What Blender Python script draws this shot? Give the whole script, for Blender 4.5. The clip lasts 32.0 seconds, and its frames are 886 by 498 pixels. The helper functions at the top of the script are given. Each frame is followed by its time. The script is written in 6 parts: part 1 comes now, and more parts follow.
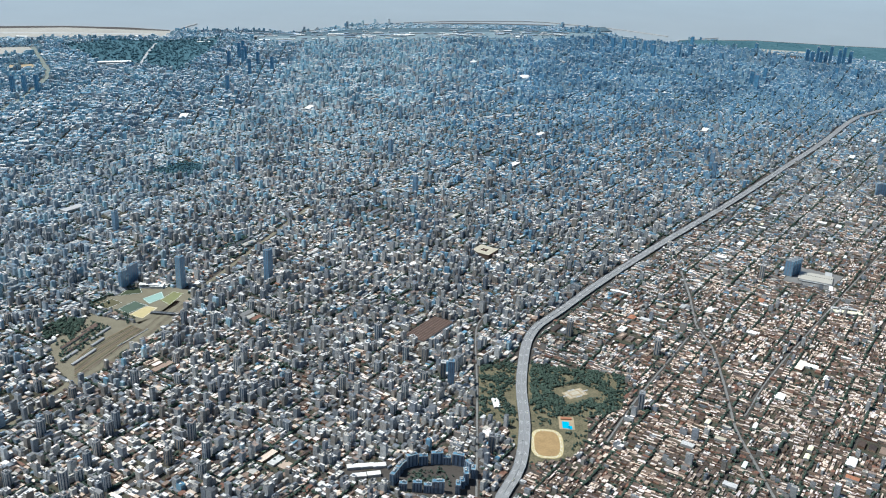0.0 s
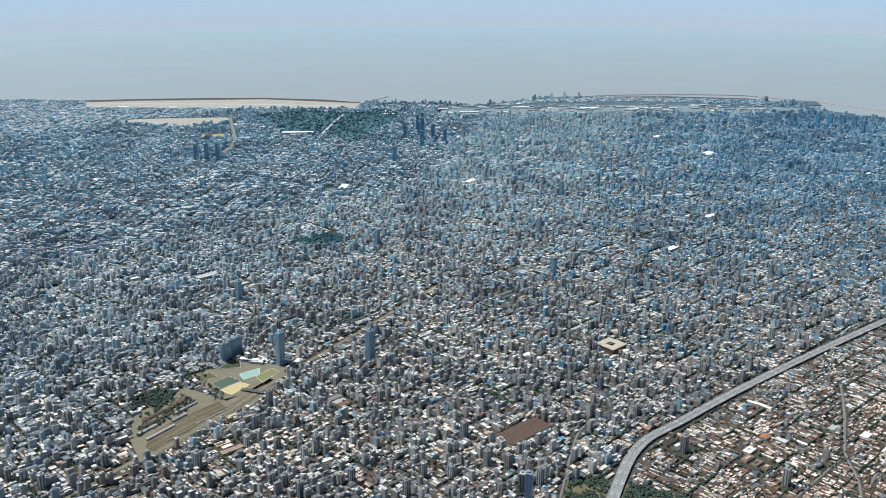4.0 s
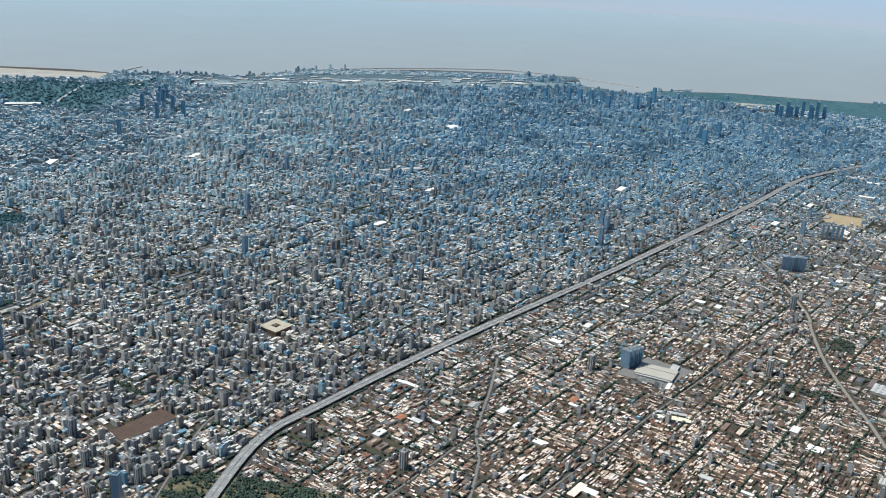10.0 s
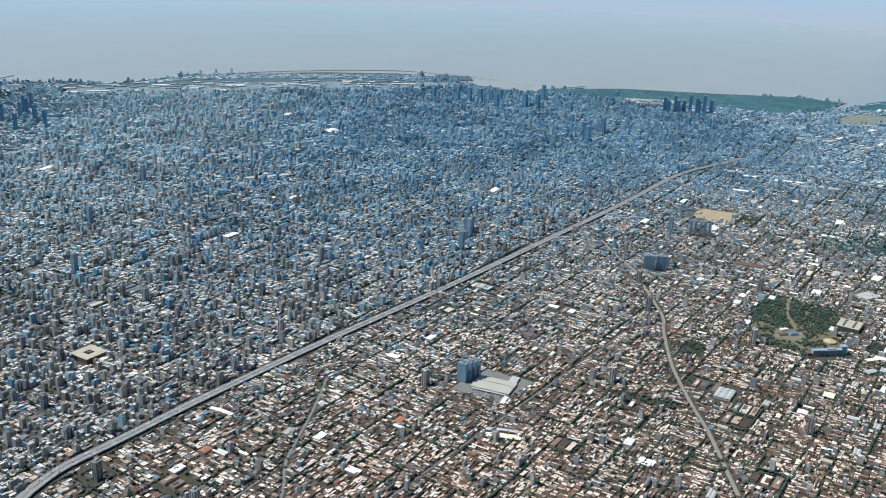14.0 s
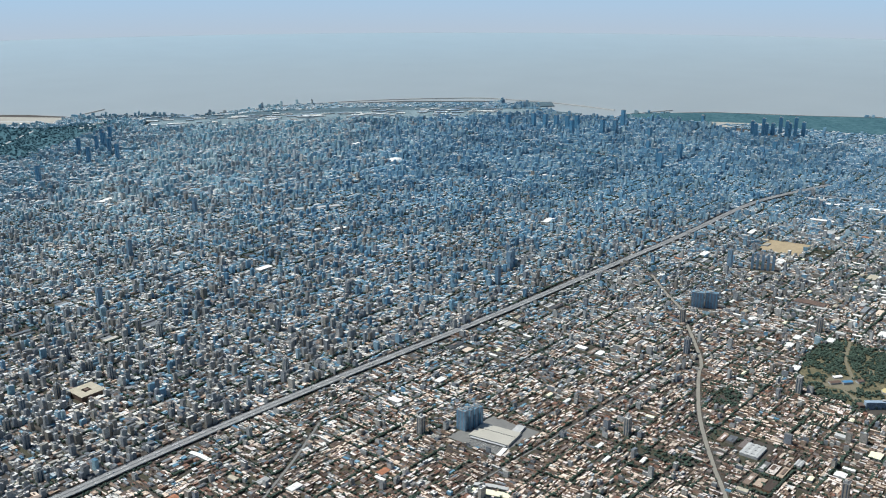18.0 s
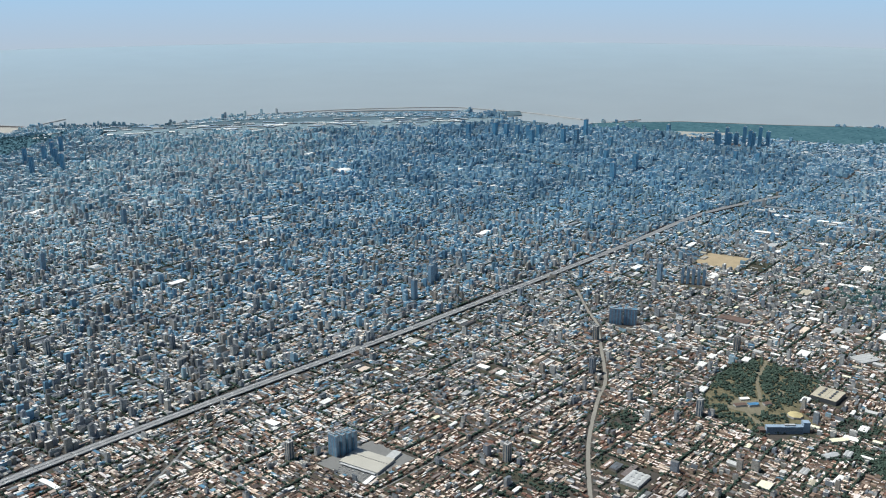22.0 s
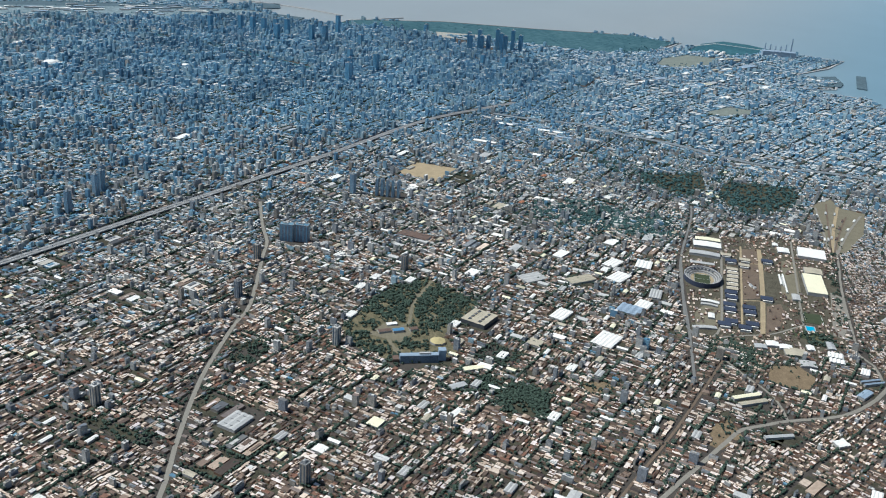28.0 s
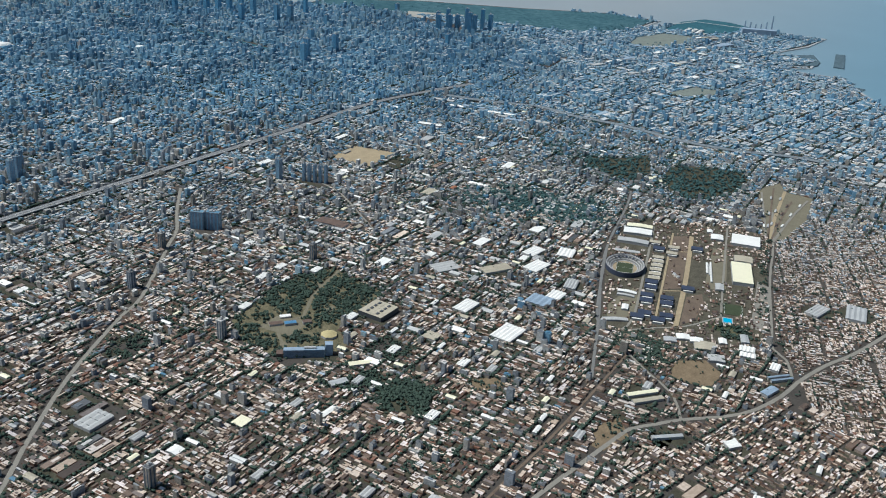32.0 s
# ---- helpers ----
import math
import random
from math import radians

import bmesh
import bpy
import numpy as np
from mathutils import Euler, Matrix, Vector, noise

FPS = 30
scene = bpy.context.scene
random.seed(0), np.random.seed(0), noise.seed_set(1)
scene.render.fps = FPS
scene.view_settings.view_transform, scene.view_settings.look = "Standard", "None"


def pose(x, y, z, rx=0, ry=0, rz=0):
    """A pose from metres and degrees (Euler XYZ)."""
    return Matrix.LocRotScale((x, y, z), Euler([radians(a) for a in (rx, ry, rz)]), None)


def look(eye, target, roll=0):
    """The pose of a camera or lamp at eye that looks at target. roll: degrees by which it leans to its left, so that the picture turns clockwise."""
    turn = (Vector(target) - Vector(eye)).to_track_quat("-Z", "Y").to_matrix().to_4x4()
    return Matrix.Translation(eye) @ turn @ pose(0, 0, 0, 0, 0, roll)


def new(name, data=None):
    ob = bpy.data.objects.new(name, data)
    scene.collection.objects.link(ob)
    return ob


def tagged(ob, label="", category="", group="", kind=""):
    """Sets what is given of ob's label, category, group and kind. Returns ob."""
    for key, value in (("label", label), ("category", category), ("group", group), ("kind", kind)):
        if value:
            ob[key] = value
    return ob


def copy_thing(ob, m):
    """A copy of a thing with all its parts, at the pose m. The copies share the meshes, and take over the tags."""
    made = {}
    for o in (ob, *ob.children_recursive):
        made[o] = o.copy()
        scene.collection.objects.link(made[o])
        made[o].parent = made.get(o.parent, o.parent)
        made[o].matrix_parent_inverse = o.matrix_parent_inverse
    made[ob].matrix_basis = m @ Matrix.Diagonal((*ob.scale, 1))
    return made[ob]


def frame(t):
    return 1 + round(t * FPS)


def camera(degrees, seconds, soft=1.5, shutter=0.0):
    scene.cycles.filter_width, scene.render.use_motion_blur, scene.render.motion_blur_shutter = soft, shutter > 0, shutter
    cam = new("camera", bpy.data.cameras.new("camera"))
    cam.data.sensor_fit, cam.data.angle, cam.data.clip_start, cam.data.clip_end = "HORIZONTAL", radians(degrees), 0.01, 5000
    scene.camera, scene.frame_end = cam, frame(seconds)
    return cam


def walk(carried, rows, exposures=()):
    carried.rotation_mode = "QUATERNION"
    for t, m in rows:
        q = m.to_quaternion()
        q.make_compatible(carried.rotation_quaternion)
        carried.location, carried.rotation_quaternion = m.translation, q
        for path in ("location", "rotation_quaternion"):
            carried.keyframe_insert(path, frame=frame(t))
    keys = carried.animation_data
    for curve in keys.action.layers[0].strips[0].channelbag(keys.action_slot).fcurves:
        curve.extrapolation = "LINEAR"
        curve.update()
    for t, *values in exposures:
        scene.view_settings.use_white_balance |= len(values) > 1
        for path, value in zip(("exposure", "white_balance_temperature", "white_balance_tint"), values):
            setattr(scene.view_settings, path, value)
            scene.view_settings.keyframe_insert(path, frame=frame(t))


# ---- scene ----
FOV = 50.52
K = 0.2  # the city stands at one fifth of its size, so that its far shore lies within the lens's reach
cam = camera(FOV, 32.0, soft=1.1)
PATH = [
    (0.0, (-584.69, -256.28, 370.38), (165.00, 208.74, 17.93), 2.402),
    (0.5, (-569.68, -259.59, 369.50), (179.19, 208.52, 19.40), 2.318),
    (1.0, (-554.72, -262.99, 368.62), (192.21, 208.63, 19.09), 1.932),
    (1.5, (-539.87, -266.58, 367.74), (201.89, 212.99, 18.02), 1.404),
    (2.0, (-525.16, -270.46, 366.84), (201.68, 233.28, 19.78), 0.565),
    (2.5, (-510.66, -274.72, 365.93), (192.51, 268.73, 30.20), 0.109),
    (3.0, (-496.41, -279.45, 365.01), (174.97, 311.54, 44.88), -0.125),
    (3.5, (-482.46, -284.67, 364.07), (154.99, 350.55, 59.68), -0.220),
    (5.5, (-430.49, -310.01, 360.44), (193.10, 349.62, 80.22), 1.074),
    (6.0, (-418.64, -317.31, 359.60), (214.36, 333.07, 78.85), 1.242),
    (6.5, (-407.21, -324.88, 358.81), (237.10, 313.99, 77.38), 1.414),
    (7.0, (-396.16, -332.63, 358.07), (262.68, 289.93, 73.74), 1.736),
    (7.5, (-385.44, -340.48, 357.37), (288.09, 264.27, 69.03), 1.961),
    (8.0, (-374.99, -348.35, 356.73), (312.25, 238.70, 64.20), 2.272),
    (8.5, (-364.76, -356.16, 356.13), (335.49, 213.33, 59.75), 2.585),
    (9.0, (-354.64, -363.83, 355.58), (358.04, 187.95, 55.37), 2.694),
    (9.5, (-344.53, -371.33, 355.04), (379.65, 162.85, 50.53), 2.757),
    (10.0, (-334.31, -378.59, 354.52), (400.71, 137.41, 44.69), 2.784),
    (10.5, (-323.87, -385.56, 353.98), (421.08, 112.25, 38.18), 2.830),
    (11.0, (-313.12, -392.19, 353.42), (441.51, 87.14, 32.05), 2.775),
    (11.5, (-302.02, -398.47, 352.83), (462.24, 62.95, 28.04), 2.734),
    (12.0, (-290.61, -404.47, 352.22), (481.93, 43.25, 27.82), 2.696),
    (12.5, (-278.90, -410.23, 351.59), (498.59, 34.55, 35.08), 2.637),
    (13.0, (-266.94, -415.79, 350.93), (512.14, 30.59, 40.66), 2.617),
    (13.5, (-254.75, -421.21, 350.27), (522.35, 30.39, 42.58), 2.402),
    (14.0, (-242.40, -426.54, 349.59), (529.59, 34.91, 43.63), 2.124),
    (14.5, (-229.98, -431.87, 348.89), (535.25, 41.68, 44.45), 1.770),
    (16.5, (-181.87, -455.05, 345.96), (550.96, 73.15, 51.91), 0.255),
    (17.0, (-170.60, -461.59, 345.18), (554.08, 79.96, 55.23), 0.161),
    (17.5, (-159.58, -468.36, 344.39), (557.33, 85.72, 58.84), 0.031),
    (18.0, (-148.74, -475.30, 343.59), (561.78, 88.53, 61.18), -0.080),
    (18.5, (-138.02, -482.35, 342.79), (567.71, 88.46, 62.42), -0.171),
    (19.0, (-127.36, -489.45, 341.98), (575.53, 85.25, 62.41), -0.328),
    (19.5, (-116.67, -496.52, 341.15), (585.18, 79.59, 61.85), -0.424),
    (20.0, (-105.84, -503.52, 340.31), (596.35, 72.41, 61.50), -0.506),
    (20.5, (-94.78, -510.37, 339.44), (607.91, 65.46, 61.72), -0.512),
    (21.0, (-83.40, -517.03, 338.54), (620.48, 57.95, 62.05), -0.368),
    (21.5, (-71.60, -523.42, 337.59), (633.69, 50.55, 62.56), -0.225),
    (22.0, (-59.35, -529.54, 336.60), (648.89, 41.79, 63.68), -0.205),
    (22.5, (-46.78, -535.48, 335.58), (665.10, 31.79, 63.68), -0.192),
    (23.0, (-34.00, -541.32, 334.55), (681.62, 12.80, 45.85), -0.040),
    (23.5, (-21.13, -547.15, 333.54), (697.94, -19.82, 5.85), 0.610),
    (24.0, (-8.28, -553.05, 332.55), (712.64, -65.73, -48.60), 2.084),
    (24.5, (4.42, -559.11, 331.62), (728.39, -108.06, -86.62), 3.178),
    (25.0, (16.91, -565.32, 330.76), (750.73, -139.61, -96.77), 3.753),
    (25.5, (29.14, -571.69, 330.00), (777.72, -167.60, -92.89), 4.234),
    (26.0, (41.03, -578.21, 329.37), (802.85, -190.75, -85.39), 4.448),
    (26.5, (52.54, -584.86, 328.88), (825.03, -205.31, -73.25), 4.546),
    (28.5, (94.09, -613.01, 328.46), (873.83, -201.04, -24.79), 3.901),
    (29.0, (103.38, -620.53, 328.57), (877.66, -195.30, -20.96), 3.659),
    (29.5, (112.25, -628.28, 328.69), (879.55, -190.01, -20.13), 3.269),
    (30.0, (120.74, -636.26, 328.81), (880.87, -189.74, -25.20), 2.746),
    (30.5, (128.93, -644.44, 328.92), (885.69, -199.40, -34.05), 2.430),
    (31.0, (136.88, -652.75, 329.03), (893.53, -214.51, -42.34), 2.443),
    (31.5, (144.68, -661.16, 329.13), (904.88, -234.89, -48.87), 2.728),
    (32.0, (152.40, -669.62, 329.23), (918.45, -258.36, -53.56), 3.458),
]
walk(cam, [(t, look(eye, target, roll)) for t, eye, target, roll in PATH], [(0, 0.28, 5360, 7), (2, 0.25, 5430, 7), (6, 0.16, 5600, 7), (10, 0.13, 5540, 7), (13, 0.12, 5400, 7), (14.5, 0.12, 5410, 7), (18, 0.13, 5530, 7), (22, 0.12, 5530, 7), (24.5, 0.08, 5550, 7), (26, 0.08, 5480, 7), (29, -0.13, 5380, 7), (30, -0.18, 5380, 7), (31, -0.2, 5380, 7), (32, -0.19, 5380, 7)])

# ---- world and sun ----
SUN_AZ, SUN_EL = radians(-26), radians(58)
world = bpy.data.worlds.new("world")
scene.world = world
world.use_nodes = True
wn = world.node_tree
sky = wn.nodes.new("ShaderNodeTexSky")
sky.sky_type, sky.sun_disc = "NISHITA", False
sky.sun_elevation, sky.sun_rotation = SUN_EL, SUN_AZ
sky.altitude, sky.air_density, sky.dust_density, sky.ozone_density = 400, 1.3, 0.8, 1.2
wn.links.new(sky.outputs[0], wn.nodes["Background"].inputs["Color"])
wn.nodes["Background"].inputs["Strength"].default_value = 0.052
sun_data = bpy.data.lights.new("sun", "SUN")
sun_data.energy, sun_data.angle, sun_data.color = 5.0, radians(0.53), (1.0, 0.91, 0.77)
sun = new("sun", sun_data)
sun.matrix_world = look((math.sin(SUN_AZ) * math.cos(SUN_EL) * 900, math.cos(SUN_AZ) * math.cos(SUN_EL) * 900, math.sin(SUN_EL) * 900), (0, 0, 0))

# ---- materials ----
def sock(nt, x, inp):
    if isinstance(x, bpy.types.NodeSocket):
        nt.links.new(x, inp)
    else:
        inp.default_value = x


def calc(nt, op, a, b=0.0):
    n = nt.nodes.new("ShaderNodeMath")
    n.operation = op
    sock(nt, a, n.inputs[0]), sock(nt, b, n.inputs[1])
    return n.outputs[0]


def ramp(nt, fac, stops, steps=False):
    n = nt.nodes.new("ShaderNodeValToRGB")
    n.color_ramp.interpolation = "CONSTANT" if steps else "LINEAR"
    el = n.color_ramp.elements
    while len(el) < len(stops):
        el.new(0.5)
    for i, (p, c) in enumerate(stops):
        el[i].position, el[i].color = p, (*c, 1)
    sock(nt, fac, n.inputs[0])
    return n.outputs[0]


def grain(nt, size, detail=3.0, vec=None):
    n = nt.nodes.new("ShaderNodeTexNoise")
    n.inputs["Scale"].default_value, n.inputs["Detail"].default_value = 1.0 / (size * K), detail
    nt.links.new(vec or nt.nodes.new("ShaderNodeNewGeometry").outputs["Position"], n.inputs["Vector"])
    return n.outputs["Fac"]


def mixed(nt, fac, a, b, blend="MIX"):
    n = nt.nodes.new("ShaderNodeMix")
    n.data_type, n.blend_type = "RGBA", blend
    sock(nt, fac, n.inputs[0])
    for x, i in ((a, 6), (b, 7)):
        sock(nt, x if isinstance(x, bpy.types.NodeSocket) else (*x, 1), n.inputs[i])
    return n.outputs[2]


def spread(colours):
    return [(i / len(colours), c) for i, c in enumerate(colours)]


def base(name, rough=0.6, spec=0.5, metal=0.0):
    m = bpy.data.materials.new(name)
    m.use_nodes = True
    b = m.node_tree.nodes["Principled BSDF"]
    b.inputs["Roughness"].default_value, b.inputs["Specular IOR Level"].default_value, b.inputs["Metallic"].default_value = rough, spec, metal
    return m, m.node_tree, b


def surface(name, colour, rough=0.7, vary=0.3, coarse=40.0, fine=4.0, spec=0.4, bump=0.0, shift=None):
    """One plain material with stains at a coarse and a fine scale."""
    m, nt, b = base(name, rough, spec)
    dark = tuple(c * (1 - vary) for c in colour)
    light = tuple(min(1, c * (1 + vary)) for c in (shift or colour))
    c = ramp(nt, grain(nt, coarse, 4), [(0.3, dark), (0.7, light)])
    c = mixed(nt, 0.6, c, ramp(nt, grain(nt, fine, 3), [(0.3, dark), (0.7, light)]))
    nt.links.new(c, b.inputs["Base Color"])
    if bump:
        n = nt.nodes.new("ShaderNodeBump")
        n.inputs["Strength"].default_value, n.inputs["Distance"].default_value = bump, K * 0.5
        nt.links.new(grain(nt, fine, 2), n.inputs["Height"]), nt.links.new(n.outputs[0], b.inputs["Normal"])
    return m


def building(name, walls, roofs, rough=0.55, spec=0.5, own=False, window=0.5, bay=3.6):
    """Walls with rows of windows, and flat roofs, in one of several colours for each building."""
    m, nt, b = base(name, rough, spec)
    geo = nt.nodes.new("ShaderNodeNewGeometry")
    rnd = nt.nodes.new("ShaderNodeObjectInfo").outputs["Random"] if own else geo.outputs["Random Per Island"]
    other = calc(nt, "FRACT", calc(nt, "MULTIPLY", rnd, 57.31))
    wall, roof = ramp(nt, rnd, spread(walls), True), ramp(nt, other, spread(roofs), True)
    sep, nor = nt.nodes.new("ShaderNodeSeparateXYZ"), nt.nodes.new("ShaderNodeSeparateXYZ")
    nt.links.new(geo.outputs["Position"], sep.inputs[0]), nt.links.new(geo.outputs["Normal"], nor.inputs[0])
    along = calc(nt, "ADD", calc(nt, "MULTIPLY", sep.outputs[0], calc(nt, "ABSOLUTE", nor.outputs[1])), calc(nt, "MULTIPLY", sep.outputs[1], calc(nt, "ABSOLUTE", nor.outputs[0])))
    col = calc(nt, "LESS_THAN", calc(nt, "FRACT", calc(nt, "MULTIPLY", along, 1 / (bay * K))), 0.5)
    row = calc(nt, "LESS_THAN", calc(nt, "FRACT", calc(nt, "MULTIPLY", sep.outputs[2], 1 / (3.0 * K))), 0.5)
    pane = calc(nt, "MULTIPLY", calc(nt, "MULTIPLY", col, row), window)
    wall = mixed(nt, pane, wall, (0.045, 0.055, 0.07))
    top = calc(nt, "GREATER_THAN", nor.outputs[2], 0.35)
    c = mixed(nt, top, wall, roof)
    stain = ramp(nt, grain(nt, 9, 4), [(0.3, (0.72, 0.7, 0.68)), (0.65, (1, 1, 1))])
    c = mixed(nt, 1.0, c, stain, "MULTIPLY")
    c = mixed(nt, 1.0, c, ramp(nt, grain(nt, 160, 3), [(0.3, (0.86, 0.85, 0.84)), (0.7, (1, 1, 1))]), "MULTIPLY")
    c = mixed(nt, 1.0, c, ramp(nt, grain(nt, 520, 3), [(0.32, (0.66, 0.68, 0.7)), (0.6, (1, 1, 1))]), "MULTIPLY")
    nt.links.new(c, b.inputs["Base Color"])
    return m


WARM_WALLS = [(0.483, 0.346, 0.241), (0.357, 0.259, 0.183), (0.578, 0.442, 0.318), (0.295, 0.182, 0.116), (0.42, 0.336, 0.26), (0.252, 0.135, 0.082)]
WARM_ROOFS = [(0.11, 0.076, 0.056), (0.194, 0.135, 0.098), (0.277, 0.203, 0.153), (0.139, 0.098, 0.073), (0.249, 0.126, 0.081), (0.093, 0.068, 0.052), (0.351, 0.253, 0.186), (0.074, 0.055, 0.046), (0.249, 0.203, 0.178)]
WARM_PALE_ROOFS = [(0.861, 0.701, 0.549), (0.95, 0.835, 0.732), (0.61, 0.471, 0.347), (0.925, 0.807, 0.742), (0.735, 0.596, 0.462), (0.946, 0.807, 0.674)]
BRICK_ROOFS = [(0.206, 0.118, 0.086), (0.268, 0.148, 0.102), (0.144, 0.089, 0.07), (0.309, 0.187, 0.134), (0.113, 0.079, 0.064), (0.515, 0.414, 0.342)]
GREY_WALLS = [(0.48, 0.487, 0.475), (0.393, 0.418, 0.435), (0.577, 0.577, 0.546), (0.336, 0.368, 0.405), (0.673, 0.667, 0.627), (0.385, 0.348, 0.293), (0.539, 0.507, 0.445)]
GREY_ROOFS = [(0.097, 0.099, 0.102), (0.144, 0.148, 0.153), (0.252, 0.247, 0.233), (0.193, 0.208, 0.224), (0.271, 0.286, 0.296), (0.154, 0.159, 0.163), (0.309, 0.237, 0.193), (0.222, 0.247, 0.275)]
GREY_PALE_ROOFS = [(0.843, 0.816, 0.746), (0.723, 0.706, 0.658), (0.522, 0.497, 0.436), (0.883, 0.856, 0.794), (0.622, 0.577, 0.484)]
# Blue and paleness in the next four palettes paint distance haze.
HAZE_WALLS = [(0.261, 0.464, 0.62), (0.36, 0.556, 0.69), (0.198, 0.391, 0.56), (0.504, 0.67, 0.73), (0.171, 0.35, 0.52)]
HAZE_UPTOWN_WALLS = [(0.438, 0.67, 0.761), (0.557, 0.757, 0.813), (0.368, 0.605, 0.72), (0.676, 0.832, 0.844), (0.319, 0.551, 0.69)]
HAZE_ROOFS = [(0.189, 0.36, 0.49), (0.144, 0.299, 0.42), (0.252, 0.422, 0.53), (0.126, 0.268, 0.39), (0.216, 0.381, 0.49), (0.162, 0.319, 0.44)]
HAZE_PALE_ROOFS = [(0.9, 0.88, 0.83), (0.74, 0.76, 0.74), (0.56, 0.63, 0.67), (0.44, 0.54, 0.62), (0.86, 0.84, 0.79)]
M_LOW = building("low_house_walls", WARM_WALLS, WARM_ROOFS, 0.6, 0.4, window=0.35)
M_LOW_PALE = building("low_house_pale_roofs", WARM_WALLS, WARM_PALE_ROOFS, 0.6, 0.4, window=0.35)
M_BRICK = building("brick_house_walls", WARM_WALLS, BRICK_ROOFS, 0.7, 0.3, window=0.35)
M_HOUSE = building("low_house_plaster", WARM_WALLS, WARM_ROOFS + WARM_PALE_ROOFS, 0.6, 0.4, own=True, window=0.35)
M_MID = building("inner_city_walls", GREY_WALLS, GREY_ROOFS, 0.6, 0.4, window=0.45)
M_MID_PALE = building("inner_city_pale_roofs", GREY_WALLS, GREY_PALE_ROOFS, 0.6, 0.4, window=0.45)
M_FAR_PALE = building("haze_tinted_walls_pale_roofs", HAZE_WALLS, HAZE_PALE_ROOFS, 0.4, 0.7, window=0.25)
M_FAR = building("haze_tinted_city_walls", HAZE_WALLS, HAZE_ROOFS, 0.4, 0.7, window=0.25)
M_UPTOWN = building("haze_tinted_uptown_walls", HAZE_UPTOWN_WALLS, HAZE_ROOFS[:3] + HAZE_PALE_ROOFS, 0.4, 0.6, window=0.2)
# Pale bluish flats: haze over the northern middle distance, put into the colour.
M_WHITISH = building("haze_tinted_flats", [(0.53, 0.6, 0.64), (0.45, 0.54, 0.6), (0.67, 0.72, 0.73), (0.38, 0.48, 0.56), (0.76, 0.77, 0.75), (0.54, 0.54, 0.52)], GREY_ROOFS[2:4] + [(0.23, 0.31, 0.38), (0.19, 0.26, 0.32), (0.29, 0.36, 0.41)] + [(0.4, 0.43, 0.43), (0.68, 0.67, 0.62), (0.8, 0.77, 0.7)], 0.6, 0.4, window=0.2)
M_TOWER = building("rendered_concrete", GREY_WALLS, GREY_ROOFS + GREY_PALE_ROOFS[:3], 0.55, 0.4, own=True, window=0.38)
M_BLUETOWER = building("blue_grey_concrete", [(0.27, 0.36, 0.46), (0.32, 0.41, 0.51), (0.23, 0.32, 0.43)], HAZE_ROOFS, 0.3, 0.7, own=True)
# Far towers and their windows carry the haze as blue base colour.
M_FARTOWER = building("haze_blue_concrete", [(0.09, 0.3, 0.5), (0.13, 0.35, 0.55), (0.08, 0.26, 0.44)], HAZE_ROOFS, 0.3, 0.7, own=True, window=0.3)
M_FARGLASS = surface("haze_blue_window_glass", (0.2, 0.36, 0.48), 0.15, 0.2, 20, 3, 0.8)
M_GLASS = surface("dark_window_glass", (0.07, 0.1, 0.135), 0.15, 0.2, 20, 3, 0.8)
M_GROUND = surface("street_asphalt_and_soil", (0.064, 0.055, 0.045), 0.95, 0.35, 90, 7, 0.4)
M_YARD = surface("paved_yards", (0.052, 0.044, 0.034), 0.95, 0.45, 35, 5, 0.1, shift=(0.07, 0.068, 0.046))
M_ROAD = surface("worn_asphalt", (0.18, 0.175, 0.16), 0.7, 0.18, 60, 6, 0.4)
M_LANE = surface("pale_worn_asphalt", (0.235, 0.232, 0.222), 0.7, 0.14, 70, 6, 0.4)
M_DECK = surface("pale_freeway_concrete", (0.26, 0.262, 0.256), 0.65, 0.14, 70, 5, 0.4)
M_TANROAD = surface("dusty_tan_asphalt", (0.24, 0.22, 0.18), 0.75, 0.2, 60, 6, 0.4)
# The blue cast of both port pavings is haze put into the colour.
M_PORT = surface("haze_blue_paving", (0.09, 0.13, 0.15), 0.95, 0.4, 150, 20, 0.1)
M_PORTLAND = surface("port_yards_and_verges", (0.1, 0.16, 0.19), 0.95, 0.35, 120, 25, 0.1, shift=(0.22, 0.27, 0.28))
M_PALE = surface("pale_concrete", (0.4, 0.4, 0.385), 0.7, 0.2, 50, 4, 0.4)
# Far deck and soil colours are cooled to paint the haze over them.
M_FARDECK = surface("hazed_concrete_deck", (0.21, 0.235, 0.245), 0.8, 0.15, 70, 8, 0.3)
M_FARSOIL = surface("hazed_tan_soil", (0.19, 0.21, 0.18), 0.95, 0.3, 60, 10, 0.1)
M_LINE = surface("white_road_paint", (0.75, 0.74, 0.7), 0.6, 0.15, 20, 2)
M_DIRT = surface("dry_tan_earth", (0.36, 0.285, 0.175), 0.9, 0.25, 45, 6, 0.2)
M_DRYGRASS = surface("dry_grass", (0.115, 0.105, 0.058), 0.95, 0.3, 40, 4, 0.2)
M_GRASS = surface("green_grass", (0.055, 0.068, 0.036), 0.9, 0.3, 40, 4, 0.2)
# Darker base colour for the ground under dense trees.
M_SHADE = surface("dark_grove_ground", (0.05, 0.055, 0.038), 0.95, 0.4, 30, 5, 0.1, shift=(0.075, 0.068, 0.045))
M_LAWN = surface("park_lawn_and_paths", (0.085, 0.09, 0.052), 0.95, 0.4, 32, 6, 0.1, shift=(0.165, 0.14, 0.085))
